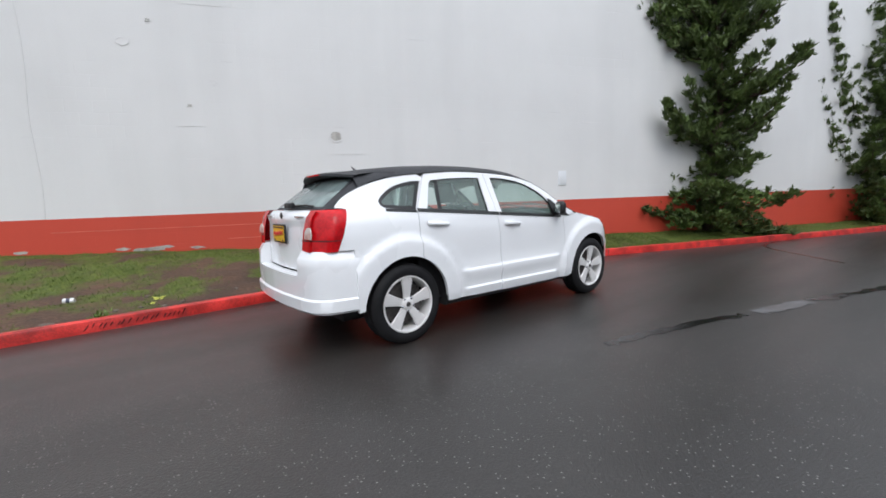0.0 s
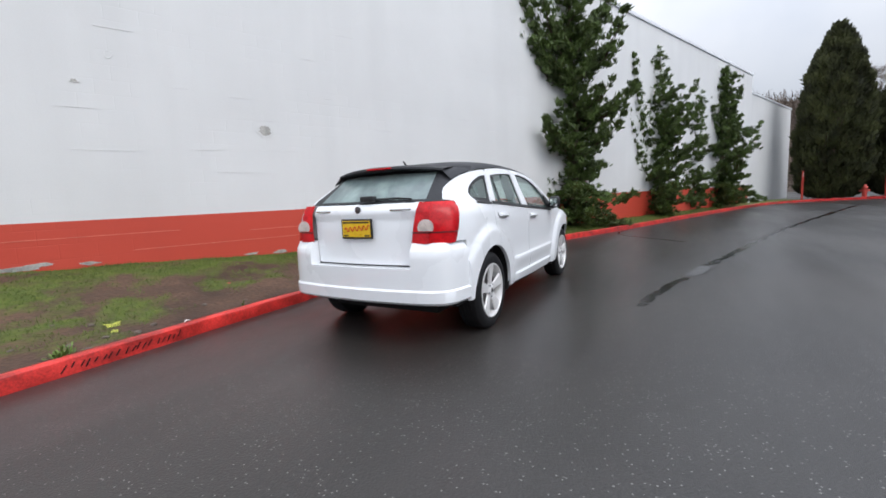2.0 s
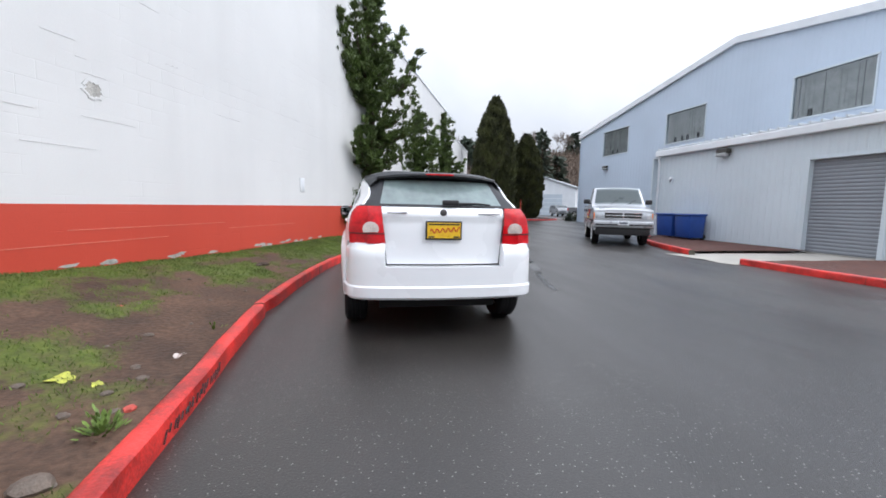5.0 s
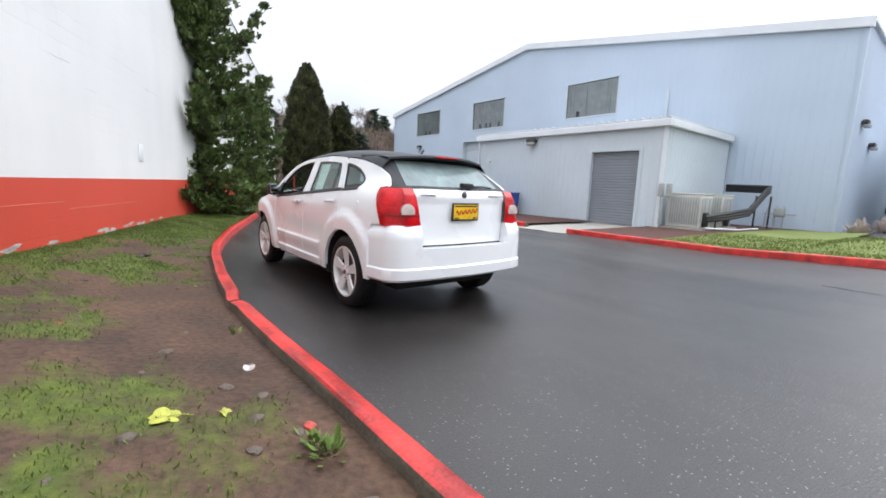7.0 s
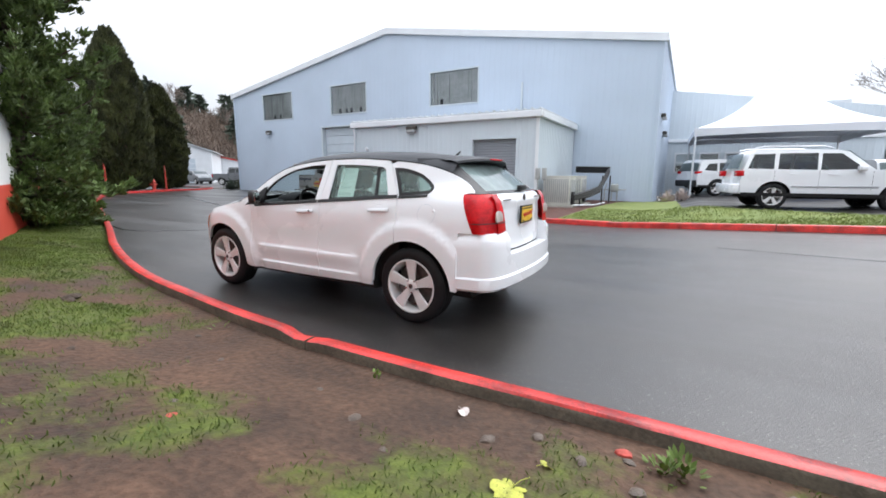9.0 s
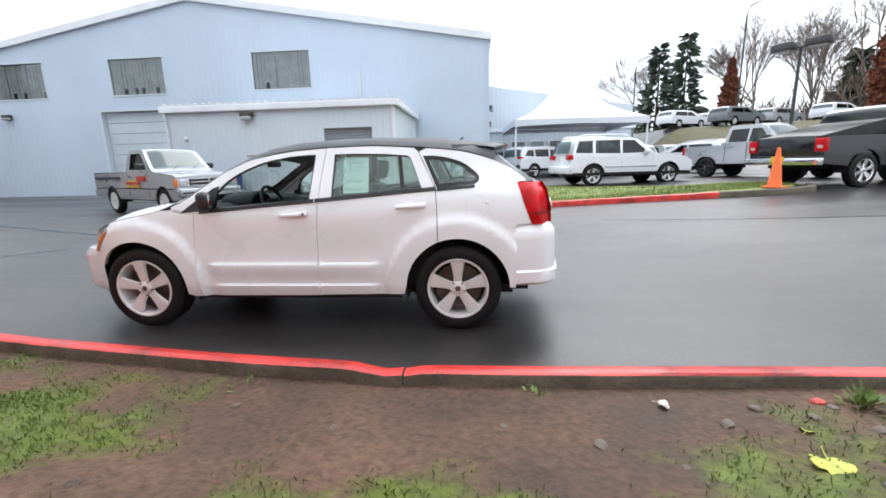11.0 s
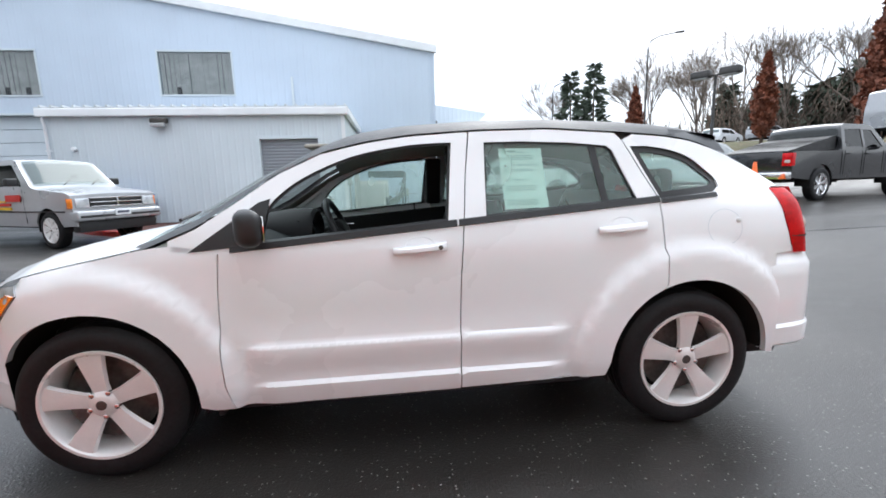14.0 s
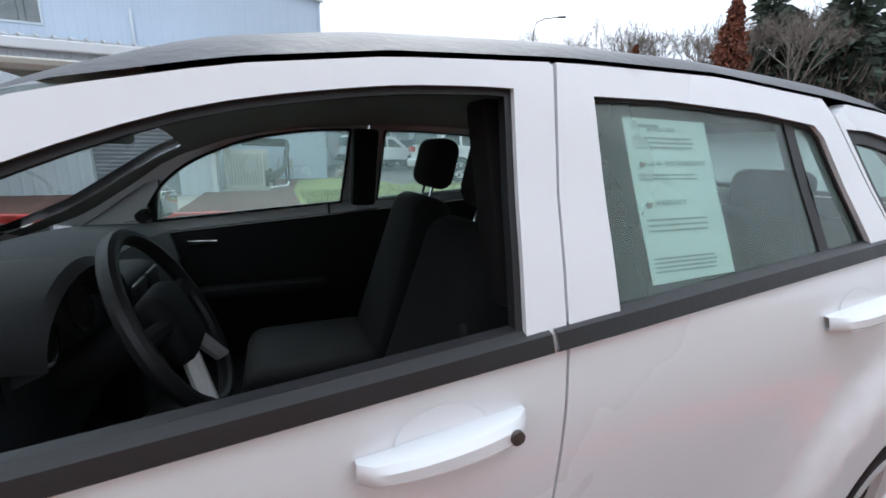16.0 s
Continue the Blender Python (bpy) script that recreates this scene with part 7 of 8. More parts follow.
    # bare winter trees
    for k, (x, y, h) in enumerate(((-27, -43, 15), (-30, -46, 17), (-33.5, -42, 16), (-36, -38, 18), (-38.5, -35, 16), (-41, -30, 17), (-20, -52, 14), (-44, -27, 17), (-46, -31, 18), (-43, -22, 16), (-49, -25, 18), (-35, -44, 17), (-31, -38, 13), (92, -33, 9), (96, -44, 9), (90, -52, 8), (98, -38, 8), (94, -25, 9))):
        z = ground_z(x, y) if x < 0 else hill_z(x, y)
        sg = []
        bare_tree(sg, Vector((0, 0, -0.3)), h * 0.80, random.Random(100 + k), 6)
        tr = thing("bare_tree", pose(x, y, z), "leafless grey winter tree", "tree", "bare trees")
        child("crown", branch_mesh("crown", sg, TWIG), tr)
        rt = random.Random(300 + k)
        tips = [(p, q) for p, q, ra, rb in sg if ra < 0.035]
        at = [p.lerp(q, rt.random()) for p, q in tips for _ in range(4)]
        way = [(q - p).normalized() + Vector((rt.gauss(0, 0.5), rt.gauss(0, 0.5), rt.gauss(0.2, 0.4))) for p, q in tips for _ in range(4)]
        child("twig_mass", leaf_mesh("twig_mass", at, way, 0.75, 0.022, TWIG, 300 + k), tr)
    # far woods as one mass
    at, way, sg = [], [], []
    for k in range(95):
        a = radians(rng.uniform(198, 232))
        d = rng.uniform(60, 90)
        x, y = 3 + d * math.cos(a), 8 + d * math.sin(a)
        if rng.random() < (0.9 if a < radians(217) else 0.6):
            tall = rng.uniform(11, 19) if a < radians(217) else rng.uniform(6, 12)
            fir(sg, x, y, 1.9 + rng.uniform(-0.6, 0.6), tall, tall * rng.uniform(0.17, 0.23), rng, at, way)
    for k in range(15):
        x, y = rng.uniform(84, 112), rng.uniform(-62, 2)
        fir(sg, x, y, hill_z(x, y) - 0.5, rng.uniform(3.5, 7), rng.uniform(1.2, 2.2), rng, at, way)
    for x, y, h in ((80, -31.5, 12), (82, -36, 7), (86, -52, 7), (84, -28, 7)):
        fir(sg, x, y, hill_z(x, y) - 0.5, h, 2.2, rng, at, way)
    w = thing("far_woods", pose(0, 0, 0), "dark far fir woods with haze greyed into their colour", "woods", kind="stuff")
    child("boughs", leaf_mesh("boughs", at, way, 1.5, 0.55, NEEDLE_FAR, 77), w)
    child("stems", branch_mesh("stems", sg, BARK), w)
    # leafless undergrowth along the lot and on the hill
    at, way = [], []
    for k in range(36000):
        if k % 2:
            a, d = radians(rng.uniform(200, 241)), rng.uniform(54, 74)
            x, y = 3 + d * math.cos(a), 8 + d * math.sin(a)
            z = 1.6 + rng.uniform(0, 9.0 if a < radians(233) else 5.0) * rng.random()
        else:
            x, y = rng.uniform(64, 100), rng.uniform(-60, 0)
            z = hill_z(x, y) - 0.3 + rng.uniform(0, 2.2) * rng.random()
        at.append((x, y, z))
        way.append((rng.gauss(0, 0.5), rng.gauss(0, 0.5), 1))
    sc = thing("winter_scrub", pose(0, 0, 0), "tangled brown leafless scrub on the slopes", "scrub", kind="stuff")
    child("stems", leaf_mesh("stems", at, way, 1.7, 0.10, HILL, 78), sc)
    # the brown hill behind the garages
    xs, ys = np.arange(60, 190, 6.0), np.arange(-160, 80, 6.0)
    vs = [(x, y, hill_z(x, y)) for y in ys for x in xs]
    w2 = len(xs)
    fs = [(j * w2 + i, j * w2 + i + 1, (j + 1) * w2 + i + 1, (j + 1) * w2 + i) for j in range(len(ys) - 1) for i in range(w2 - 1)]
    tagged(new("hill", mesh_from("hill", vs, fs, HILL, True)), "brown wooded hillside in winter", "hill", kind="structure")


def build_bank():
    """The grassy slope between the lower and the upper lot."""
    rs, turns = np.arange(33.5, 43.1, 1.2), np.arange(203, 248.1, 1.5)
    vs = []
    for r in rs:
        for a in turns:
            x, y = 3 + r * math.cos(radians(a)), 8 + r * math.sin(radians(a))
            vs.append((x, y, ground_z(x, y) + 0.07 + 0.05 * noise.noise(Vector((x * 0.6, y * 0.6, 4)))))
    w = len(turns)
    fs = [(j * w + i, j * w + i + 1, (j + 1) * w + i + 1, (j + 1) * w + i) for j in range(len(rs) - 1) for i in range(w - 1)]
    tagged(new("bank", mesh_from("bank", vs, fs, BANK, True)), "rough brown and green grass bank below the upper lot", "bank", kind="structure")


build_bank()

build_trees()


# ---- grass on the verge and the lawn ----
def build_grass():
    rg = np.random.RandomState(9)
    at, way = [], []
    tries = 0
    while len(at) < 75000 and tries < 330000:
        tries += 1
        u = rg.uniform(9.0, 40.0) if rg.rand() < 0.35 else rg.uniform(12.5, 26.0)
        a, b, s = verge_frame(float(u))
        f = rg.rand()
        q = a.lerp(b, f)
        g = greenness(q.x, q.y, s, f)
        if rg.rand() < (g - 0.30) * 1.1:
            at.append((q.x, q.y, verge_z(q.x, q.y, s, f) - 0.004))
            way.append((rg.normal(0, 0.5), rg.normal(0, 0.5), 1.0))
    gr = thing("grass", pose(0, 0, 0), "short uneven green grass on the verge", "grass", kind="stuff")
    child("blades", leaf_mesh("blades", at, way, 0.030, 0.0055, GRASS, 9), gr)


build_grass()


def build_lawn_grass():
    rg = np.random.RandomState(12)
    at, way = [], []
    while len(at) < 16000:
        x, y = rg.uniform(-5.6, 2.9), -2.5 - 5.0 * rg.rand() ** 1.5
        edge = float(np.interp(x, (-5.0, -3.2, -1.3, 0.4, 2.0, 3.0), (-2.12, -2.4, -2.75, -3.1, -3.35, -3.35)))
        back = float(np.interp(x, (-5.7, -3.5, -1.2, 0.1, 0.4), (-3.9, -4.6, -4.9, -6.4, -8.0)))
        if back < y < edge:
            at.append((x, y, ground_z(x, y) + 0.10))
            way.append((rg.normal(0, 0.5), rg.normal(0, 0.5), 1.0))
    gr = thing("lawn_grass", pose(0, 0, 0), "short mown grass on the lawn", "grass", kind="stuff")
    child("blades", leaf_mesh("blades", at, way, 0.06, 0.010, LAWN_GRASS, 13), gr)


build_lawn_grass()

# tyre scuffs on the kerb
rng = random.Random(8)
sc = thing("tyre_scuff", pose(0, 0, 0), "black rubber scuff marks on the kerb face", "scuff")
for k in range(18):
    u = KERB_DIST[min(range(len(KERB_LINE)), key=lambda i: (KERB_LINE[i] - Vector((0.28, 5.83))).length)] - 0.42 + k * 0.049 + rng.uniform(-0.012, 0.012)
    p, d = kerb_at(KERB_LINE, KERB_DIST, u)
    s = Vector((-d.y, d.x))
    ln, zz = rng.uniform(0.018, 0.034), rng.uniform(0.055, 0.075)
    a, b = p - d * ln - s * 0.0735, p + d * ln - s * 0.0735
    part("mark", box(-ln, ln, -0.003, 0.003, -0.004, 0.004, 0.001), TAR, sc, smooth=False).matrix_basis = Matrix.Translation((a.x, a.y, zz)) @ pose(0, 0, 0, 0, rng.uniform(-62, -48), math.degrees(math.atan2(d.y, d.x)))

# ---- road marks ----
def strip(name, pts, width, material, label, lift=0.003, kind="structure", ragged=0.4):
    rng = random.Random(len(pts))
    line = spline([Vector(p) for p in pts], 10)
    vs, fs = [], []
    for i, p in enumerate(line):
        d = (line[min(i + 1, len(line) - 1)] - line[max(i - 1, 0)]).normalized()
        s = Vector((-d.y, d.x))
        w = width * (1 + ragged * rng.uniform(-1, 1))
        off = width * ragged * rng.uniform(-0.6, 0.6)
        for k in (-0.5, 0.5):
            q = p + s * (k * w + off)
            vs.append((q.x, q.y, ground_z(q.x, q.y) + lift))
    for i in range(len(line) - 1):
        fs.append((2 * i, 2 * i + 1, 2 * i + 3, 2 * i + 2))
    return tagged(new(name, mesh_from(name, vs, fs, material)), label, "road mark", kind=kind)


strip("crack_seal", [(5.9, 1.38), (7.0, 1.00), (8.6, 0.50), (10.2, 0.0), (12.7, -0.88), (16, -2.15), (20, -3.7), (24.5, -5.5)], 0.13, TAR, "black tar seal along a road crack")
strip("crack_seal", [(3.2, 2.10), (3.8, 1.98), (4.85, 1.67)], 0.09, TAR, "black tar seal along a road crack")
strip("worn_lane", [(5.0, 1.61), (5.4, 1.49), (5.8, 1.39)], 0.16, PALE_WEAR, "pale worn patch in the asphalt", 0.006, ragged=0.2)
strip("crack_seal", [(12.5, 3.0), (10.8, 3.1), (9.0, 1.6)], 0.05, TAR, "black tar seal along a road crack")
strip("crack_seal", [(-0.5, -0.4), (-3.0, 0.2), (-6.0, 0.5)], 0.04, TAR, "thin dark road crack")

# ---- scars on the white wall ----
SCAR = surface("bare_chipped_block", (0.42, 0.41, 0.38), 0.9, var=0.3, coarse=9, fine=60, bump=0.8, depth=0.01)
JOINT = surface("open_mortar_joint", (0.68, 0.68, 0.67), 0.9, var=0.2, bump=0.2)


def wall_scar(s, z, rx, rz, seed, material, label="chipped spot with bare concrete on the painted wall"):
    rng = random.Random(seed)
    out = [(s + rx * math.cos(a) * rng.uniform(0.75, 1.2), z + rz * math.sin(a) * rng.uniform(0.75, 1.2)) for a in np.linspace(0, 6.283, 22)[:-1]]
    inner = [(s + (x - s) * 0.72, z + (y - z) * 0.72) for x, y in out]
    sc = thing("wall_scar", WALL, label, "scar")
    part("rim", skin(out, lambda x, y: Vector((x, -0.006 - 0.004 * rng.random(), y)), [inner], 0.03, (0, 0.006, 0)), WALL_WHITE, sc)
    part("hollow", skin(inner, lambda x, y: Vector((x, -0.003, y)), (), 0.05), material, sc, smooth=False)


wall_scar(0.0, 2.45, 0.13, 0.13, 1, SCAR)
wall_scar(-2.9, 4.30, 0.05, 0.03, 2, SCAR)
wall_scar(-2.0, 3.35, 0.05, 0.05, 3, WALL_WHITE)
wall_scar(-2.4, 2.95, 0.05, 0.03, 4, SCAR)
wall_scar(-3.3, 3.95, 0.10, 0.07, 5, WALL_WHITE)
for s, z, w in ((-0.35, 2.95, 0.35), (-0.12, 2.78, 0.12), (0.02, 2.62, 0.30), (-3.4, 2.05, 0.35), (-2.2, 2.05, 0.7), (-0.9, 2.1, 0.5), (0.2, 2.12, 0.7), (0.85, 3.75, 0.3), (-1.9, 3.7, 0.45), (-2.4, 2.6, 0.5), (2.4, 2.6, 0.5), (3.1, 2.35, 0.35), (1.2, 3.1, 0.2), (-4.6, 2.4, 0.4), (-0.4, 1.75, 0.8), (1.6, 4.3, 0.4), (-2.1, 4.6, 0.7), (4.6, 3.0, 0.4), (-1.2, 3.0, 0.25), (5.6, 2.8, 0.6)):
    rng = random.Random(int(s * 100 + z * 31))
    jt = thing("open_joint", WALL, "short open mortar joint in the painted wall", "joint", "open joints")
    part("shadow_gap", box(s - w / 2, s + w / 2, -0.0045, 0.001, z - 0.003 * rng.uniform(0.6, 1.2), z + 0.003, 0.001), JOINT, jt, smooth=False)
for s, z, w in ((-3.0, 0.88, 3.2), (0.9, 0.80, 2.6), (-0.5, 0.64, 3.0), (3.4, 0.70, 2.2)):
    jt = thing("open_joint", WALL, "pale line of a block course in the red foot", "joint", "open joints")
    part("shadow_gap", box(s - w / 2, s + w / 2, -0.0075, -0.002, z - 0.004, z + 0.003, 0.001), surface("pale_red_joint", (0.62, 0.20, 0.14), 0.7, var=0.3, coarse=3), jt, smooth=False)
rng = random.Random(3)
for k in range(26):
    s = rng.uniform(-6, 6)
    z = wall_foot(s) + rng.uniform(0.02, 0.07)
    fl = thing("paint_flake", WALL, "pale flaked patch at the foot of the red wall", "flake", "flaked patches")
    out = [(s + rng.uniform(0.05, 0.16) * math.cos(a), z + rng.uniform(0.012, 0.035) * math.sin(a)) for a in np.linspace(0, 6.283, 11)[:-1]]
    part("bare_patch", skin(out, lambda x, y: Vector((x, -0.007, y)), (), 0.05, (0, 0.004, 0)), SCAR, fl, smooth=False)
vp = thing("wall_plate", WALL @ pose(4.85, 0, 1.42), "blank painted cover plate on the white wall", "plate")
part("cover", box(-0.10, 0.10, -0.018, 0.0, 0.0, 0.32, 0.008), TRIM_WHITE, vp)
pipe = thing("expansion_joint", WALL @ pose(-4.65, 0, 1.1), "rough sealed vertical joint in the white wall", "joint")
part("bead", tube([(0.02 * math.sin(z * 3), -0.002, z) for z in np.linspace(0, 6.1, 24)], 0.008, 6), WALL_WHITE, pipe)

# ---- litter, stones and weeds on the verge ----
LEAF_YELLOW = surface("yellow_fallen_leaf", (0.38, 0.39, 0.06), 0.6, var=0.3, coarse=20, fine=120, bump=0.4, depth=0.003)
STONE = surface("grey_stone", (0.120, 0.092, 0.072), 0.7, var=0.3, coarse=14, fine=90, bump=0.6, depth=0.01)
BRICK_RED = surface("red_paint_chip", (0.45, 0.07, 0.05), 0.7, var=0.3, coarse=14, bump=0.4)
WEED = surface("weed_leaf", (0.11, 0.17, 0.03), 0.6, var=0.4, coarse=9, fine=60, bump=0.0)


def verge_height(x, y):
    best = min(np.arange(8.0, 30.0, 0.1), key=lambda u: (verge_frame(float(u))[0] - Vector((x, y))).length)
    a, b, s = verge_frame(float(best))
    return verge_z(x, y, s, min(1.0, (Vector((x, y)) - a).length / max(0.1, (b - a).length)))


def pebble(x, y, size, seed, material=None, name="stone", label="grey stone half sunk in the soil", flat_=0.6, group="stones"):
    rng = random.Random(seed)
    ob = thing(name, pose(x, y, verge_height(x, y), 0, 0, rng.uniform(0, 360)), label, name.replace("_", " "), group)
    bm = bmesh.new()
    bmesh.ops.create_icosphere(bm, subdivisions=2, radius=size)
    for v in bm.verts:
        v.co *= 1 + 0.28 * noise.noise(v.co * (1.4 / size) + Vector((seed, 0, 0)))
        v.co.z *= flat_
        v.co.x *= 1.3
        v.co.z += size * flat_ * 0.35
    part("body", bm, material or STONE, ob)


def leaf(x, y, size, seed, material, label):
    ob = thing("fallen_leaf", pose(x, y, verge_height(x, y) + 0.006, 0, 0, seed * 77), label, "leaf")
    rng = random.Random(seed)
    n = 26
    out = [(size * (0.55 + 0.45 * abs(math.cos(2.5 * a)) ** 0.8) * math.cos(a) * (1.3 if math.cos(a) > 0 else 0.9), size * (0.55 + 0.45 * abs(math.cos(2.5 * a)) ** 0.8) * math.sin(a)) for a in np.linspace(0, 6.283, n + 1)[:-1]]
    part("blade", skin(out, lambda u, v: Vector((u, v, 0.012 * math.sin(u / size * 2.3 + seed) + 0.010 * abs(v) / size)), (), size * 0.2, (0, 0, -0.002)), material, ob)
    part("stalk", tube([(0, 0, 0.008), (-size * 0.9, 0.1 * size, 0.012), (-size * 1.5, 0.3 * size, 0.006)], 0.002, 5), material, ob)


leaf(0.53, 6.54, 0.075, 1, LEAF_YELLOW, "large yellow fallen maple leaf on the soil")
leaf(0.97, 6.08, 0.035, 2, LENS_WHITE, "small pale curled leaf beside the kerb")
leaf(0.45, 6.31, 0.03, 3, LEAF_YELLOW, "small yellow fallen leaf on the soil")
for k, (x, y, sz) in enumerate(((-0.45, 6.04, 0.06), (0.10, 6.27, 0.028), (0.15, 6.07, 0.022), (0.42, 6.68, 0.03), (1.39, 6.46, 0.03), (0.75, 6.25, 0.03), (0.55, 6.12, 0.028), (0.33, 6.2, 0.026), (-0.44, 5.99, 0.02), (1.1, 6.6, 0.018), (-0.2, 6.5, 0.02), (0.2, 6.9, 0.018), (1.8, 6.3, 0.018), (2.6, 6.4, 0.018), (3.2, 6.2, 0.02), (2.2, 6.9, 0.022))):
    pebble(x, y, sz, k)
pebble(0.18, 6.01, 0.03, 50, BRICK_RED, "paint_chip", "red broken chip of the kerb on the soil", group="kerb chips")
pebble(2.05, 7.0, 0.035, 51, BRICK_RED, "paint_chip", "red brown chip lying on the grass", 0.35, group="kerb chips")
for k, (x, y, sz) in enumerate(((4.95, 6.37, 0.07), (4.85, 6.42, 0.05), (1.2, 7.4, 0.03), (3.4, 6.9, 0.025), (2.8, 6.5, 0.02))):
    pebble(x, y, sz, 60 + k, BARK, "soil_clod", "dark clod of wet soil and leaves", 0.5, "clods")
can = thing("drink_can", pose(-0.33, 6.85, verge_height(-0.33, 6.85) + 0.028, 0, 0, 70), "crushed silver drink can lying in the grass", "can")
part("body", lathe([(0.0005, -0.058), (0.024, -0.058), (0.030, -0.050), (0.031, -0.02), (0.027, 0.0), (0.031, 0.02), (0.031, 0.045), (0.026, 0.056), (0.0005, 0.055)], 18), ALLOY, can)
part("label_band", lathe([(0.0315, -0.018), (0.0278, 0.0), (0.0315, 0.018)], 18, caps=False), DECAL_DARK, can)
for k, (x, y, n) in enumerate(((-0.06, 6.01, 60), (0.02, 6.05, 30), (1.6, 6.04, 8), (3.3, 5.95, 6))):
    rg = np.random.RandomState(k)
    wd = thing("weed", pose(x, y, verge_height(x, y)), "small green weed tuft at the kerb", "weed", "weeds")
    o = rg.normal(0, 0.035, (n, 3))
    o[:, 2] = np.abs(o[:, 2]) * 0.8
    child("leaves", leaf_mesh("leaves", o, o * 18 + np.array([0, 0, 0.5]), 0.045, 0.02, WEED, k), wd)

# ---- fittings on the hall and the annex ----
LAMP_BODY = surface("bronze_lamp_body", (0.06, 0.055, 0.05), 0.5, metal=0.4, var=0.2, coarse=8, bump=0.1)
LAMP_LENS = surface("prismatic_lamp_lens", (0.35, 0.36, 0.36), 0.2, var=0.2, coarse=20, fine=70, bump=0.6)


def wall_lamp(m):
    lp = thing("wall_lamp", m, "dark bronze wall pack lamp, unlit", "lamp", "wall lamps")
    part("housing", box(-0.24, 0.24, 0.0, 0.20, 0.06, 0.22, 0.04, 3), LAMP_BODY, lp)
    part("lens", box(-0.20, 0.20, 0.05, 0.24, -0.05, 0.07, 0.03, 3), LAMP_LENS, lp)


wall_lamp(pose(10.5, -7.62, 3.12))
wall_lamp(pose(26.75, HALL_Y + 0.012, 4.15))
wall_lamp(pose(HALL_X0 - 0.012, -14.6, 3.9, 0, 0, 90))
wall_lamp(pose(HALL_X0 - 0.012, -16.8, 3.3, 0, 0, 90))
kn = thing("wall_vent", pose(13.06, -7.62, 2.46), "small white round vent cap on the annex wall", "vent")
part("cap", lathe([(0.075, 0.0), (0.075, 0.04), (0.06, 0.075), (0.0005, 0.09)], 18), TRIM_WHITE, kn)
cond = thing("conduit_stub", pose(7.63, HALL_Y + 0.03, 4.2), "grey conduit riser on the hall wall", "conduit")
part("pipe", box(-0.05, 0.05, 0.0, 0.05, 0.0, 1.65, 0.01), SIDING_2, cond)


def condenser(x, y, label):
    """A cooling unit with louvred front, fan grille and pipes."""
    z = ground_z(x, y) + 0.10
    u = thing("condenser_unit", pose(x, y, z), label, "condenser", "cooling units")
    part("pad", box(-0.65, 0.62, -0.62, 0.55, -0.05, 0.05, 0.01), CONCRETE, u)
    part("case", box(-0.50, 0.50, -0.45, 0.45, 0.06, 1.10, 0.02), CASE, u)
    for k in range(12):
        xx = -0.45 + 0.9 * k / 12
        part("louvre", box(xx, xx + 0.045, 0.45, 0.475, 0.16, 1.02, 0.006), CASE_SHADE, u)
    for k in range(3):
        a, b = -0.36 + 0.28 * k, -0.14 + 0.28 * k
        part("side_louvre", box(-0.525, -0.50, a, b, 0.20, 1.0, 0.006), CASE_SHADE, u)
    part("service_box", box(-0.62, -0.52, 0.05, 0.32, 0.10, 0.55, 0.015), TRIM_BLACK, u)
    part("lid", box(-0.52, 0.52, -0.47, 0.47, 1.10, 1.14, 0.01), CASE, u)


CASE = surface("cream_unit_casing", (0.56, 0.56, 0.51), 0.5, var=0.08, coarse=3, bump=0.1)
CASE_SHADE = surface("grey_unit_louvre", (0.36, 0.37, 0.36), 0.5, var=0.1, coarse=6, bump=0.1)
condenser(4.25, -8.25, "cream cooling unit with louvred sides on a concrete pad")
condenser(4.15, -9.75, "cream cooling unit standing behind another one")
rack = thing("pipe_rack", pose(3.4, -9.6, 0.1), "black insulated pipe bundle on a frame by the units", "pipe rack")
for k, off in enumerate((0.0, 0.09, 0.18)):
    part("pipe", tube([(0.25, 1.6, 0.35 + off * 0.6), (-0.1, 0.8, 0.42 + off), (-0.25, -0.6, 0.55 + off), (-0.45, -1.4, 1.25 + off), (-0.40, -2.0, 1.35 + off), (1.1, -2.4, 1.38 + off)], 0.055, 8), TRIM_BLACK, rack)
for x, y in ((-0.32, -0.9), (-0.45, -2.0), (0.1, 1.2)):
    part("post", tube([(x, y, 0.0), (x, y, 1.2 if y < 0 else 0.4)], 0.03, 6), TRIM_BLACK, rack)
part("drain", tube([(0.2, 1.7, 0.12), (-0.3, 0.4, 0.08), (-0.4, -1.2, 0.08)], 0.03, 6), TRIM_WHITE, rack)
for k, x in enumerate((4.86, 4.62)):
    bx = thing("meter_box", pose(x, -7.52, 0.55 + 0.6), "small grey electrical disconnect box", "box", "disconnect boxes")
    part("case", box(-0.08, 0.08, 0.0, 0.12, 0.0, 0.42, 0.012), CASE_SHADE, bx)
    part("conduit", tube([(0, 0.05, 0.0), (0, 0.05, -0.9)], 0.02, 6), CASE_SHADE, bx)
gm = thing("gas_meter", pose(2.9, -12.7, 0.12), "grey gas meter with pipes at the hall wall", "meter")
part("case", box(-0.16, 0.16, -0.12, 0.12, 0.45, 0.80, 0.05, 3), CASE_SHADE, gm)
for x in (-0.12, 0.12, 0.42):
    part("pipe", tube([(x, 0, 0.0), (x, 0, 0.50), (x * 0.8, 0, 0.85)], 0.025, 6), CASE_SHADE, gm)
part("pipe", tube([(-0.5, 0, 0.55), (0.5, 0, 0.55)], 0.022, 6), CASE_SHADE, gm)

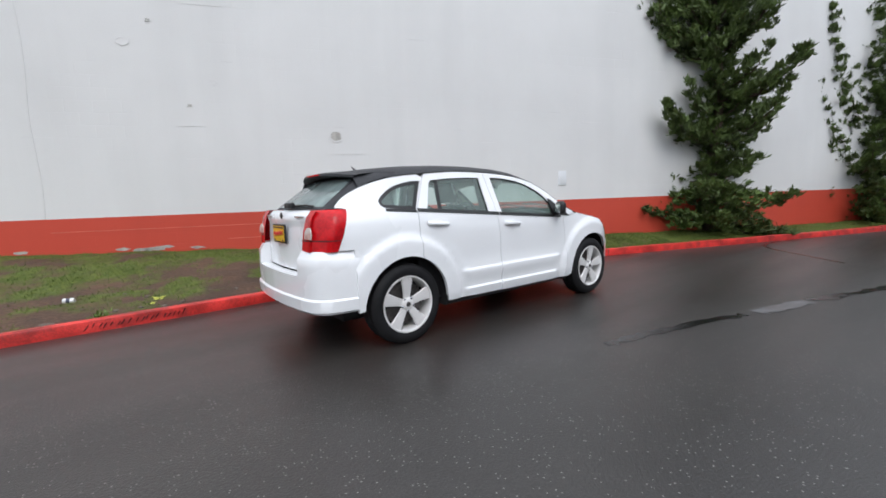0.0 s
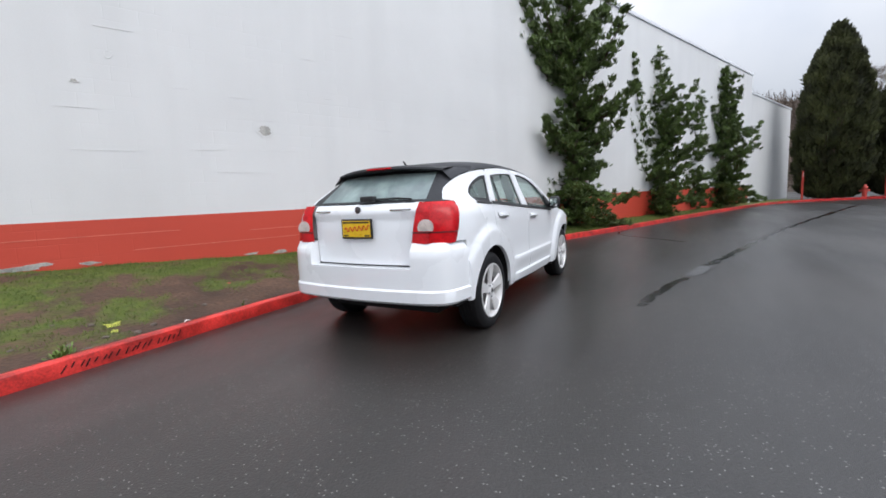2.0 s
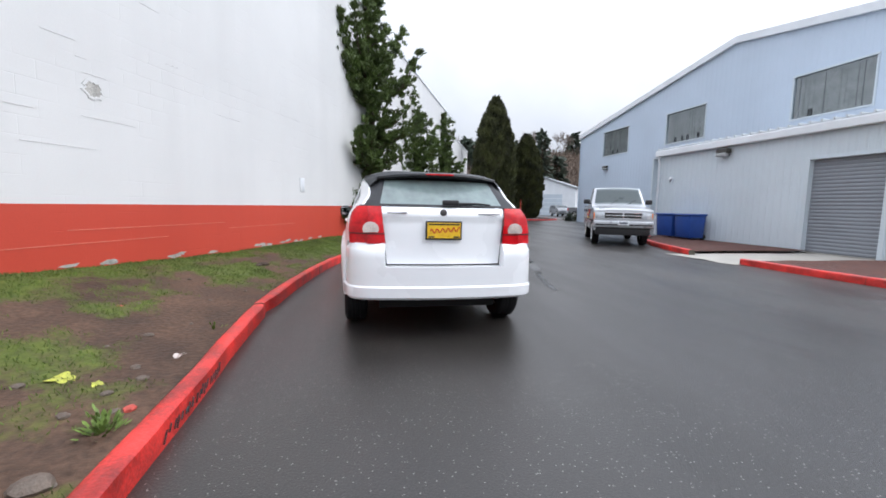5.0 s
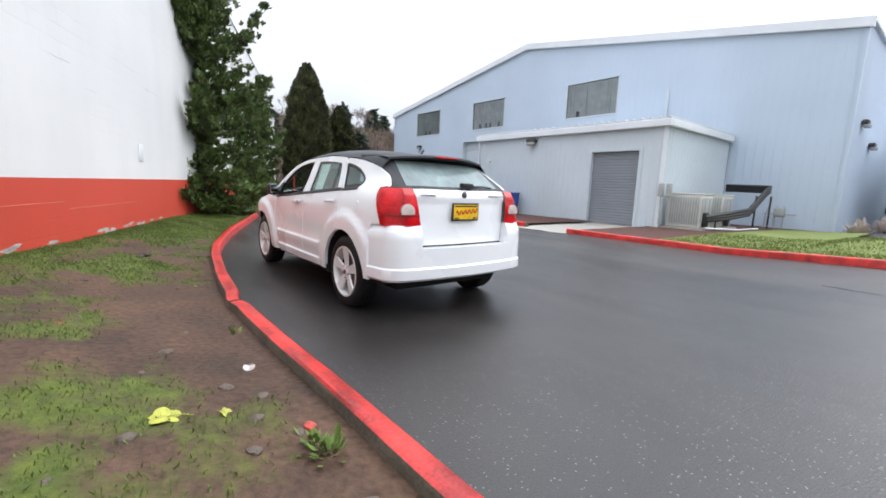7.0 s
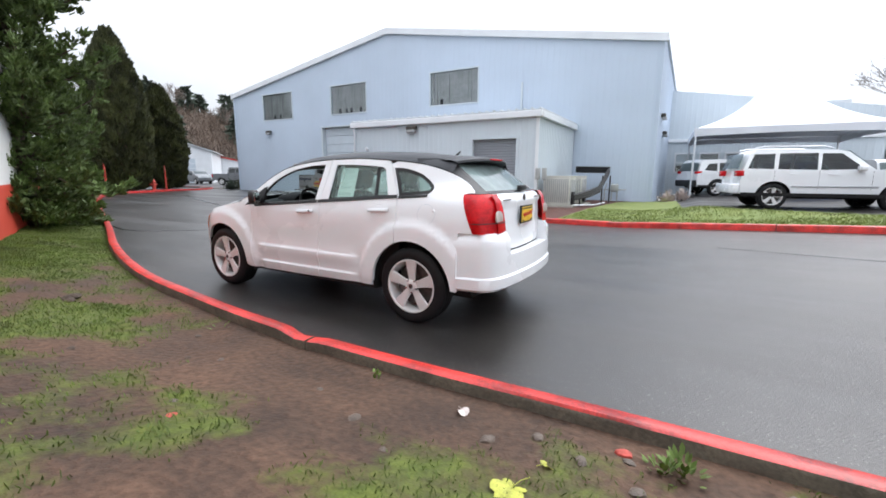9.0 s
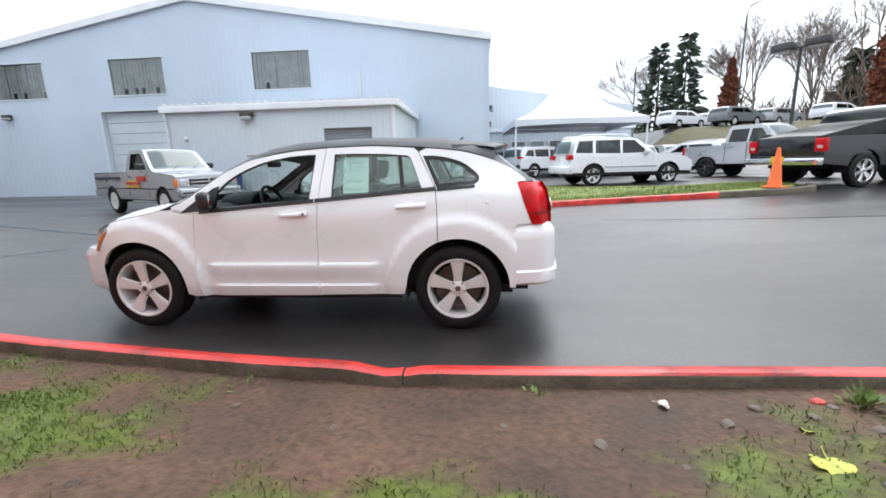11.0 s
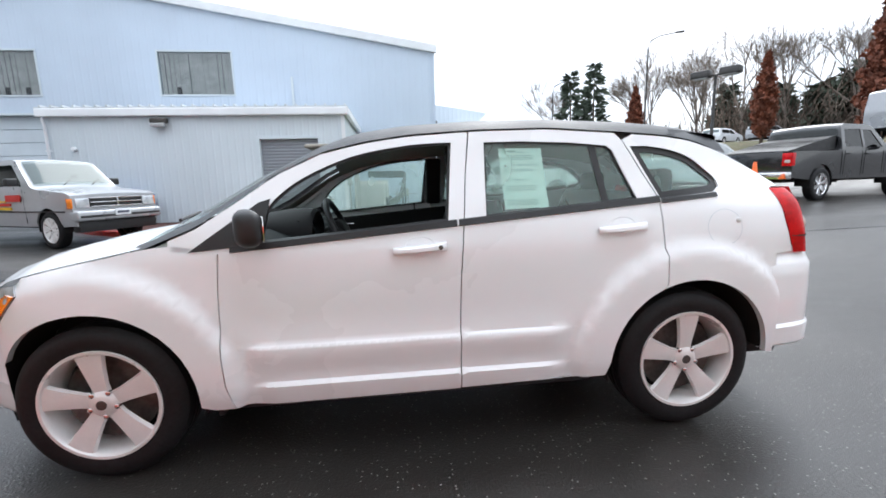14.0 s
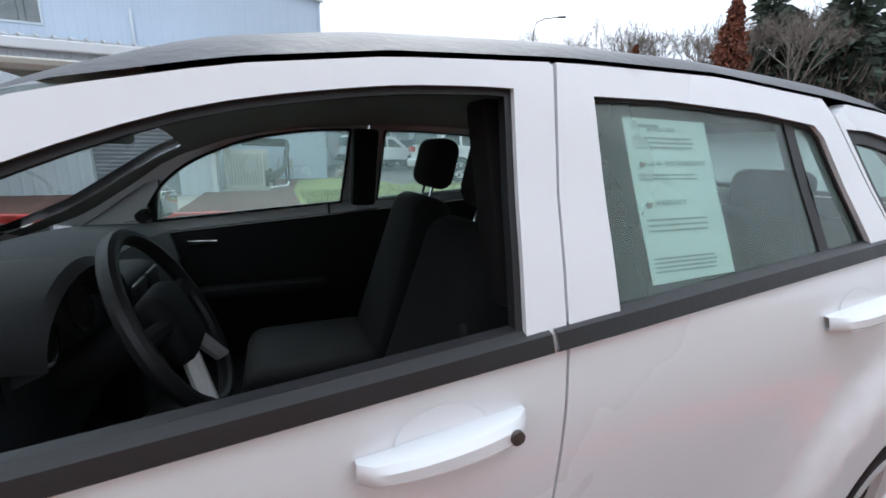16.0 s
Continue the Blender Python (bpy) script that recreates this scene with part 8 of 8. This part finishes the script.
BIN_BLUE = surface("blue_bin_plastic", (0.012, 0.055, 0.26), 0.42, var=0.15, coarse=4, fine=60, bump=0.1)
for k, (x, a) in enumerate(((12.3, 3), (11.32, -2))):
    b = thing("recycling_bin", pose(x, -7.12, ground_z(x, -7.1) + 0.08, 0, 0, a), "large blue plastic recycling bin on the mulch", "bin", "blue bins")
    bm = box(-0.42, 0.42, -0.32, 0.32, 0.06, 0.86, 0.03, 2)
    for v in bm.verts:
        v.co.x *= 0.88 + 0.14 * v.co.z
        v.co.y *= 0.88 + 0.14 * v.co.z
    part("tub", bm, BIN_BLUE, b)
    part("lid", box(-0.45, 0.45, -0.36, 0.36, 0.86, 0.93, 0.03, 3), BIN_BLUE, b)
    part("handle", tube([(-0.3, -0.40, 0.84), (0.3, -0.40, 0.84)], 0.018, 6), TRIM_BLACK, b)
    for x2 in (-0.33, 0.33):
        w = lathe([(0.10, -0.03), (0.10, 0.03)], 16, "x")
        bmesh.ops.translate(w, verts=w.verts, vec=(x2, -0.30, 0.10))
        part("wheel", w, TRIM_BLACK, b)

# pale shrubs at the hall's corner and dark ones at its far corner
for k, (x, y, n, r, mt, lab) in enumerate(((0.75, -12.9, 500, 0.32, LENS_WHITE, "pale dried shrub at the hall corner"), (0.2, -13.4, 400, 0.28, LENS_WHITE, "pale dried shrub at the hall corner"), (31.9, -13.9, 900, 0.5, NEEDLE_BROWN, "low dark evergreen shrub at the hall corner"), (31.2, -12.7, 900, 0.45, NEEDLE_FAR, "low dark evergreen shrub at the hall corner"), (32.6, -14.9, 700, 0.4, NEEDLE_BROWN, "low dark evergreen shrub at the hall corner"))):
    rg = np.random.RandomState(200 + k)
    sh = thing("shrub", pose(x, y, ground_z(x, y) + 0.02), lab, "shrub", "shrubs")
    o = rg.normal(0, r * 0.5, (n, 3))
    o[:, 2] = np.abs(o[:, 2]) * 1.1
    child("leaves", leaf_mesh("leaves", o, o + np.array([0, 0, 0.3]), 0.14, 0.05, mt, 200 + k), sh)
    child("stems", branch_mesh("stems", [(Vector((0, 0, -0.05)), Vector((0.1 * i - 0.1, 0.05 * i, r)), 0.015, 0.006) for i in range(3)], BARK), sh)
blk = thing("stone_border", pose(33.5, -13.4, 0.0), "low pale kerb of the shrub island", "border")
part("edge", box(-2.6, 3.0, -0.1, 0.1, 0.0, 0.12, 0.02), CONCRETE, blk)

# ---- cone, lamp posts, signs ----
CONE = surface("orange_cone_plastic", (0.80, 0.14, 0.02), 0.45, var=0.08, coarse=5, bump=0.1)
cn = thing("traffic_cone", pose(-4.88, -2.25, ground_z(-4.88, -2.25) + 0.12), "orange traffic cone standing at the kerb end", "cone")
part("body", lathe([(0.15, 0.03), (0.14, 0.05), (0.035, 0.88), (0.025, 0.90), (0.0005, 0.90)], 24, "z"), CONE, cn)
part("foot", box(-0.19, 0.19, -0.19, 0.19, 0.0, 0.035, 0.012), CONE, cn)
POLE = surface("dark_pole_paint", (0.05, 0.048, 0.046), 0.5, var=0.15, coarse=4, bump=0.1)


def lot_lamp(x, y, h, label, heads=((-0.62, 0), (0.62, 0)), turn=30):
    lp = thing("lot_lamp", pose(x, y, ground_z(x, y), 0, 0, turn), label, "lamp post", "lot lamps")
    part("pole", tube([(0, 0, 0), (0, 0, h)], 0.085, 10, taper=0.7), POLE, lp)
    part("base", lathe([(0.28, 0.0), (0.28, 0.5), (0.0005, 0.5)], 16, "z"), CONCRETE, lp)
    for hx, hy in heads:
        hd = part("head", box(hx - 0.42, hx + 0.42, -0.28, 0.28, h - 0.05, h + 0.28, 0.06, 2), POLE, lp)
        part("lens", box(hx - 0.30, hx + 0.30, -0.2, 0.2, h - 0.09, h - 0.05), LAMP_LENS, hd)
        part("arm", tube([(0, 0, h), (hx * 0.6, 0, h + 0.08)], 0.04, 6), POLE, lp)


lot_lamp(-12.0, -12.6, 5.3, "twin head dark lot lamp post, unlit", turn=125)
lot_lamp(-9.0, -30.0, 4.6, "twin head dark lot lamp post, unlit", turn=100)
for x, y, h in ((-19.9, -31.0, 9.5), (-14.5, -40.0, 8.0)):
    st = thing("street_lamp", pose(x, y, ground_z(x, y), 0, 0, 150), "tall thin street lamp with a curved arm", "street lamp", "street lamps")
    part("pole", tube([(0, 0, 0), (0, 0, h - 1), (0.2, 0, h - 0.3), (0.9, 0, h), (2.2, 0, h + 0.1)], 0.07, 8, taper=0.6), POLE, st)
    part("head", box(2.1, 2.8, -0.14, 0.14, h + 0.03, h + 0.17, 0.04), POLE, st)
SIGN_RED = surface("red_sign_face", (0.55, 0.06, 0.04), 0.45, var=0.1, coarse=5, bump=0.0)
for k, (x, y) in enumerate(((33.1, -5.2), (33.9, -9.3))):
    sg = thing("sign_post", pose(x, y, 0.1, 0, 0, 70), "red and white sign on a red post", "sign", "island signs")
    part("post", tube([(0, 0, -0.1), (0, 0, 1.55)], 0.06, 8), SIGN_RED, sg)
    part("plate", box(-0.02, 0.02, -0.20, 0.20, 1.15, 1.75, 0.01), SIGN_RED, sg)
    part("band", box(-0.03, -0.021, -0.15, 0.15, 1.40, 1.62), TRIM_WHITE, sg, smooth=False)
hy = thing("fire_hydrant", pose(33.4, -8.2, 0.08), "red fire hydrant on the island", "hydrant")
part("barrel", lathe([(0.17, 0.0), (0.17, 0.05), (0.12, 0.07), (0.12, 0.52), (0.15, 0.55), (0.15, 0.60), (0.10, 0.72), (0.04, 0.78), (0.0005, 0.80)], 18, "z"), SIGN_RED, hy)
part("outlet", tube([(0, -0.24, 0.42), (0, 0.24, 0.42)], 0.06, 10), SIGN_RED, hy)

# ---- the tent, the low wing behind it, far garages ----
TENT_CLOTH = surface("white_tent_cloth", (0.70, 0.72, 0.76), 0.6, var=0.04, coarse=0.8, fine=20, bump=0.1)


def build_tent(cx, cy, half, z0, eave, peak, turn):
    t = thing("marquee_tent", pose(cx, cy, z0, 0, 0, turn), "white peaked frame tent over parked cars", "tent")
    rows = []
    for k in range(15):
        u = k / 14
        r = half * 1.0 * (1 - u)
        z = eave + (peak - eave) * (0.42 * u + 0.58 * u ** 2.8)
        n = 8
        ring = []
        for e in range(4):
            for j in range(n):
                v = -1 + 2 * j / n
                x, y = [(v, -1), (1, v), (-v, 1), (-1, -v)][e]
                sag = 0.10 * (1 - v * v) * (1 - u) if k else 0
                ring.append(Vector((x * r, y * r, z - sag)))
        ring.append(ring[0].copy())
        rows.append(ring)
    part("roof_cloth", grid(rows), TENT_CLOTH, t, angle=60)
    for e in range(4):
        pts = []
        for j in range(13):
            v = -1 + 2 * j / 12
            x, y = [(v, -1), (1, v), (-v, 1), (-1, -v)][e]
            pts.append((x * (half + 0.01), y * (half + 0.01), eave + 0.02, eave - 0.36 + 0.10 * (1 - abs(v)) ** 0.5))
        part("valance", grid([[Vector((a, b, c)), Vector((a, b, (c + d) / 2)), Vector((a, b, d))] for a, b, c, d in pts]), TENT_CLOTH, t)
    for x in (-1, 1):
        for y in (-1, 1):
            part("leg", tube([(x * half * 0.98, y * half * 0.98, 0), (x * half * 0.98, y * half * 0.98, eave)], 0.045, 8), TRIM_WHITE, t)
        part("eave_bar", tube([(x * half * 0.98, -half, eave - 0.02), (x * half * 0.98, half, eave - 0.02)], 0.035, 6), TRIM_WHITE, t)


build_tent(-3.4, -18.9, 3.5, 0.39, 3.06, 6.25, 2)


def build_wing():
    y, x0, x1 = -23.6, -9.0, HALL_X0 - 0.02
    wins = [(x1 - 1.5 - 1.35 * k, x1 - 0.5 - 1.35 * k, 1.54, 2.70) for k in range(6)]
    front = ribbed_sheet(x0, x1, lambda x: (-0.2, 4.95 + 0.16 * (x - x0)), 0.30, 0.008, SIDING_2, "wall_wing", wins)
    front.location.y = y
    tagged(front, "pale grey front wall of a low wing", "wall", kind="structure")
    fas = put(box(x0 - 0.1, x1, y + 0.02, y + 0.16, 3.40, 3.60, 0.01), "trim", TRIM_WHITE, False)
    tagged(fas, "white band over the wing windows", "trim", kind="structure")
    tagged(put(box(x0 - 0.2, x1, y - 6, y - 0.05, 4.85, 4.93), "roof_wing", ROOF_METAL, False), "metal roof of the low wing", "roof", kind="structure")
    sd = put(box(x0 - 0.02, x0 + 0.1, y - 6, y, -0.2, 4.85), "wall_wing_end", SIDING_2, False)
    tagged(sd, "plain end wall of the low wing", "wall", kind="structure")
    for i, (a, b, c, d) in enumerate(wins):
        w = thing("window_%d" % (i + 4), pose(a, y, c), "white framed office window in the wing", "window", "wing windows", "structure")
        ww, hh = b - a, d - c
        # black sheet stands in for the shaded office behind the glass
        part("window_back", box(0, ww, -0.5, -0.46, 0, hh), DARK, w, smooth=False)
        part("blind", box(0.05, ww - 0.05, -0.12, -0.10, hh * 0.35, hh - 0.04), TRIM_WHITE if i % 2 == 0 else CURTAIN, w, smooth=False)
        for p, q, r, s in ((-0.05, ww + 0.05, -0.06, 0.04), (-0.05, ww + 0.05, hh - 0.04, hh + 0.06), (-0.05, 0.04, 0.04, hh - 0.04), (ww - 0.04, ww + 0.05, 0.04, hh - 0.04), (0.04, ww - 0.04, hh * 0.5 - 0.02, hh * 0.5 + 0.02)):
            part("window_frame", box(p, q, -0.06, 0.04, r, s), TRIM_WHITE, w, smooth=False)
        part("pane", box(0.04, ww - 0.04, -0.04, -0.034, 0.04, hh - 0.04), PANE, w, smooth=False).visible_shadow = False
    vt = thing("roof_vent", pose(-6.3, -25.5, 4.93), "grey roof vent hood", "vent")
    part("hood", box(-1.3, 1.3, -0.5, 0.5, 0.0, 0.75, 0.15, 2), ROOF_METAL, vt)


build_wing()


def shed(name, m, w, d, h, peak, wall_mat, roof_mat, label, door=True):
    s = thing(name, m, label, "building")
    bm = bmesh.new()
    p = [(-w / 2, 0), (w / 2, 0), (w / 2, h), (0, peak), (-w / 2, h)]
    f = [bm.verts.new((x, 0, z)) for x, z in p]
    g = [bm.verts.new((x, d, z)) for x, z in p]
    bm.faces.new(f), bm.faces.new(g)
    for i in range(5):
        bm.faces.new((f[i], f[(i + 1) % 5], g[(i + 1) % 5], g[i]))
    part("wall", bm, wall_mat, s, smooth=False)
    for sg in (-1, 1):
        bm = bmesh.new()
        v = [(0, -0.3, peak + 0.04), (sg * (w / 2 + 0.35), -0.3, h - 0.06), (sg * (w / 2 + 0.35), d + 0.3, h - 0.06), (0, d + 0.3, peak + 0.04)]
        a = [bm.verts.new(q) for q in v]
        b = [bm.verts.new((q[0], q[1], q[2] + 0.14)) for q in v]
        bm.faces.new(a), bm.faces.new(b)
        for i in range(4):
            bm.faces.new((a[i], a[(i + 1) % 4], b[(i + 1) % 4], b[i]))
        part("roof", bm, roof_mat, s, smooth=False)
    if door:
        dr = part("door", box(-w * 0.30, w * 0.30, -0.06, -0.01, 0.0, h * 0.78), TRIM_WHITE, s, smooth=False)
        for k in range(5):
            part("door_panel", box(-w * 0.29, w * 0.29, -0.085, -0.065, h * 0.78 * k / 5 + 0.03, h * 0.78 * (k + 1) / 5 - 0.03), SHUTTER_PALE, dr, smooth=False)


shed("garage_house", pose(57.5, -22.3, 0, 0, 0, -128), 9.0, 12.0, 4.1, 5.6, TRIM_WHITE, ROOF_METAL, "white garage building with a closed door")
shed("shop_house", pose(66.5, -29.5, 0, 0, 0, -120), 14.0, 8.0, 3.2, 4.6, TRIM_WHITE, KERB_RED, "low white building with a red roof edge")
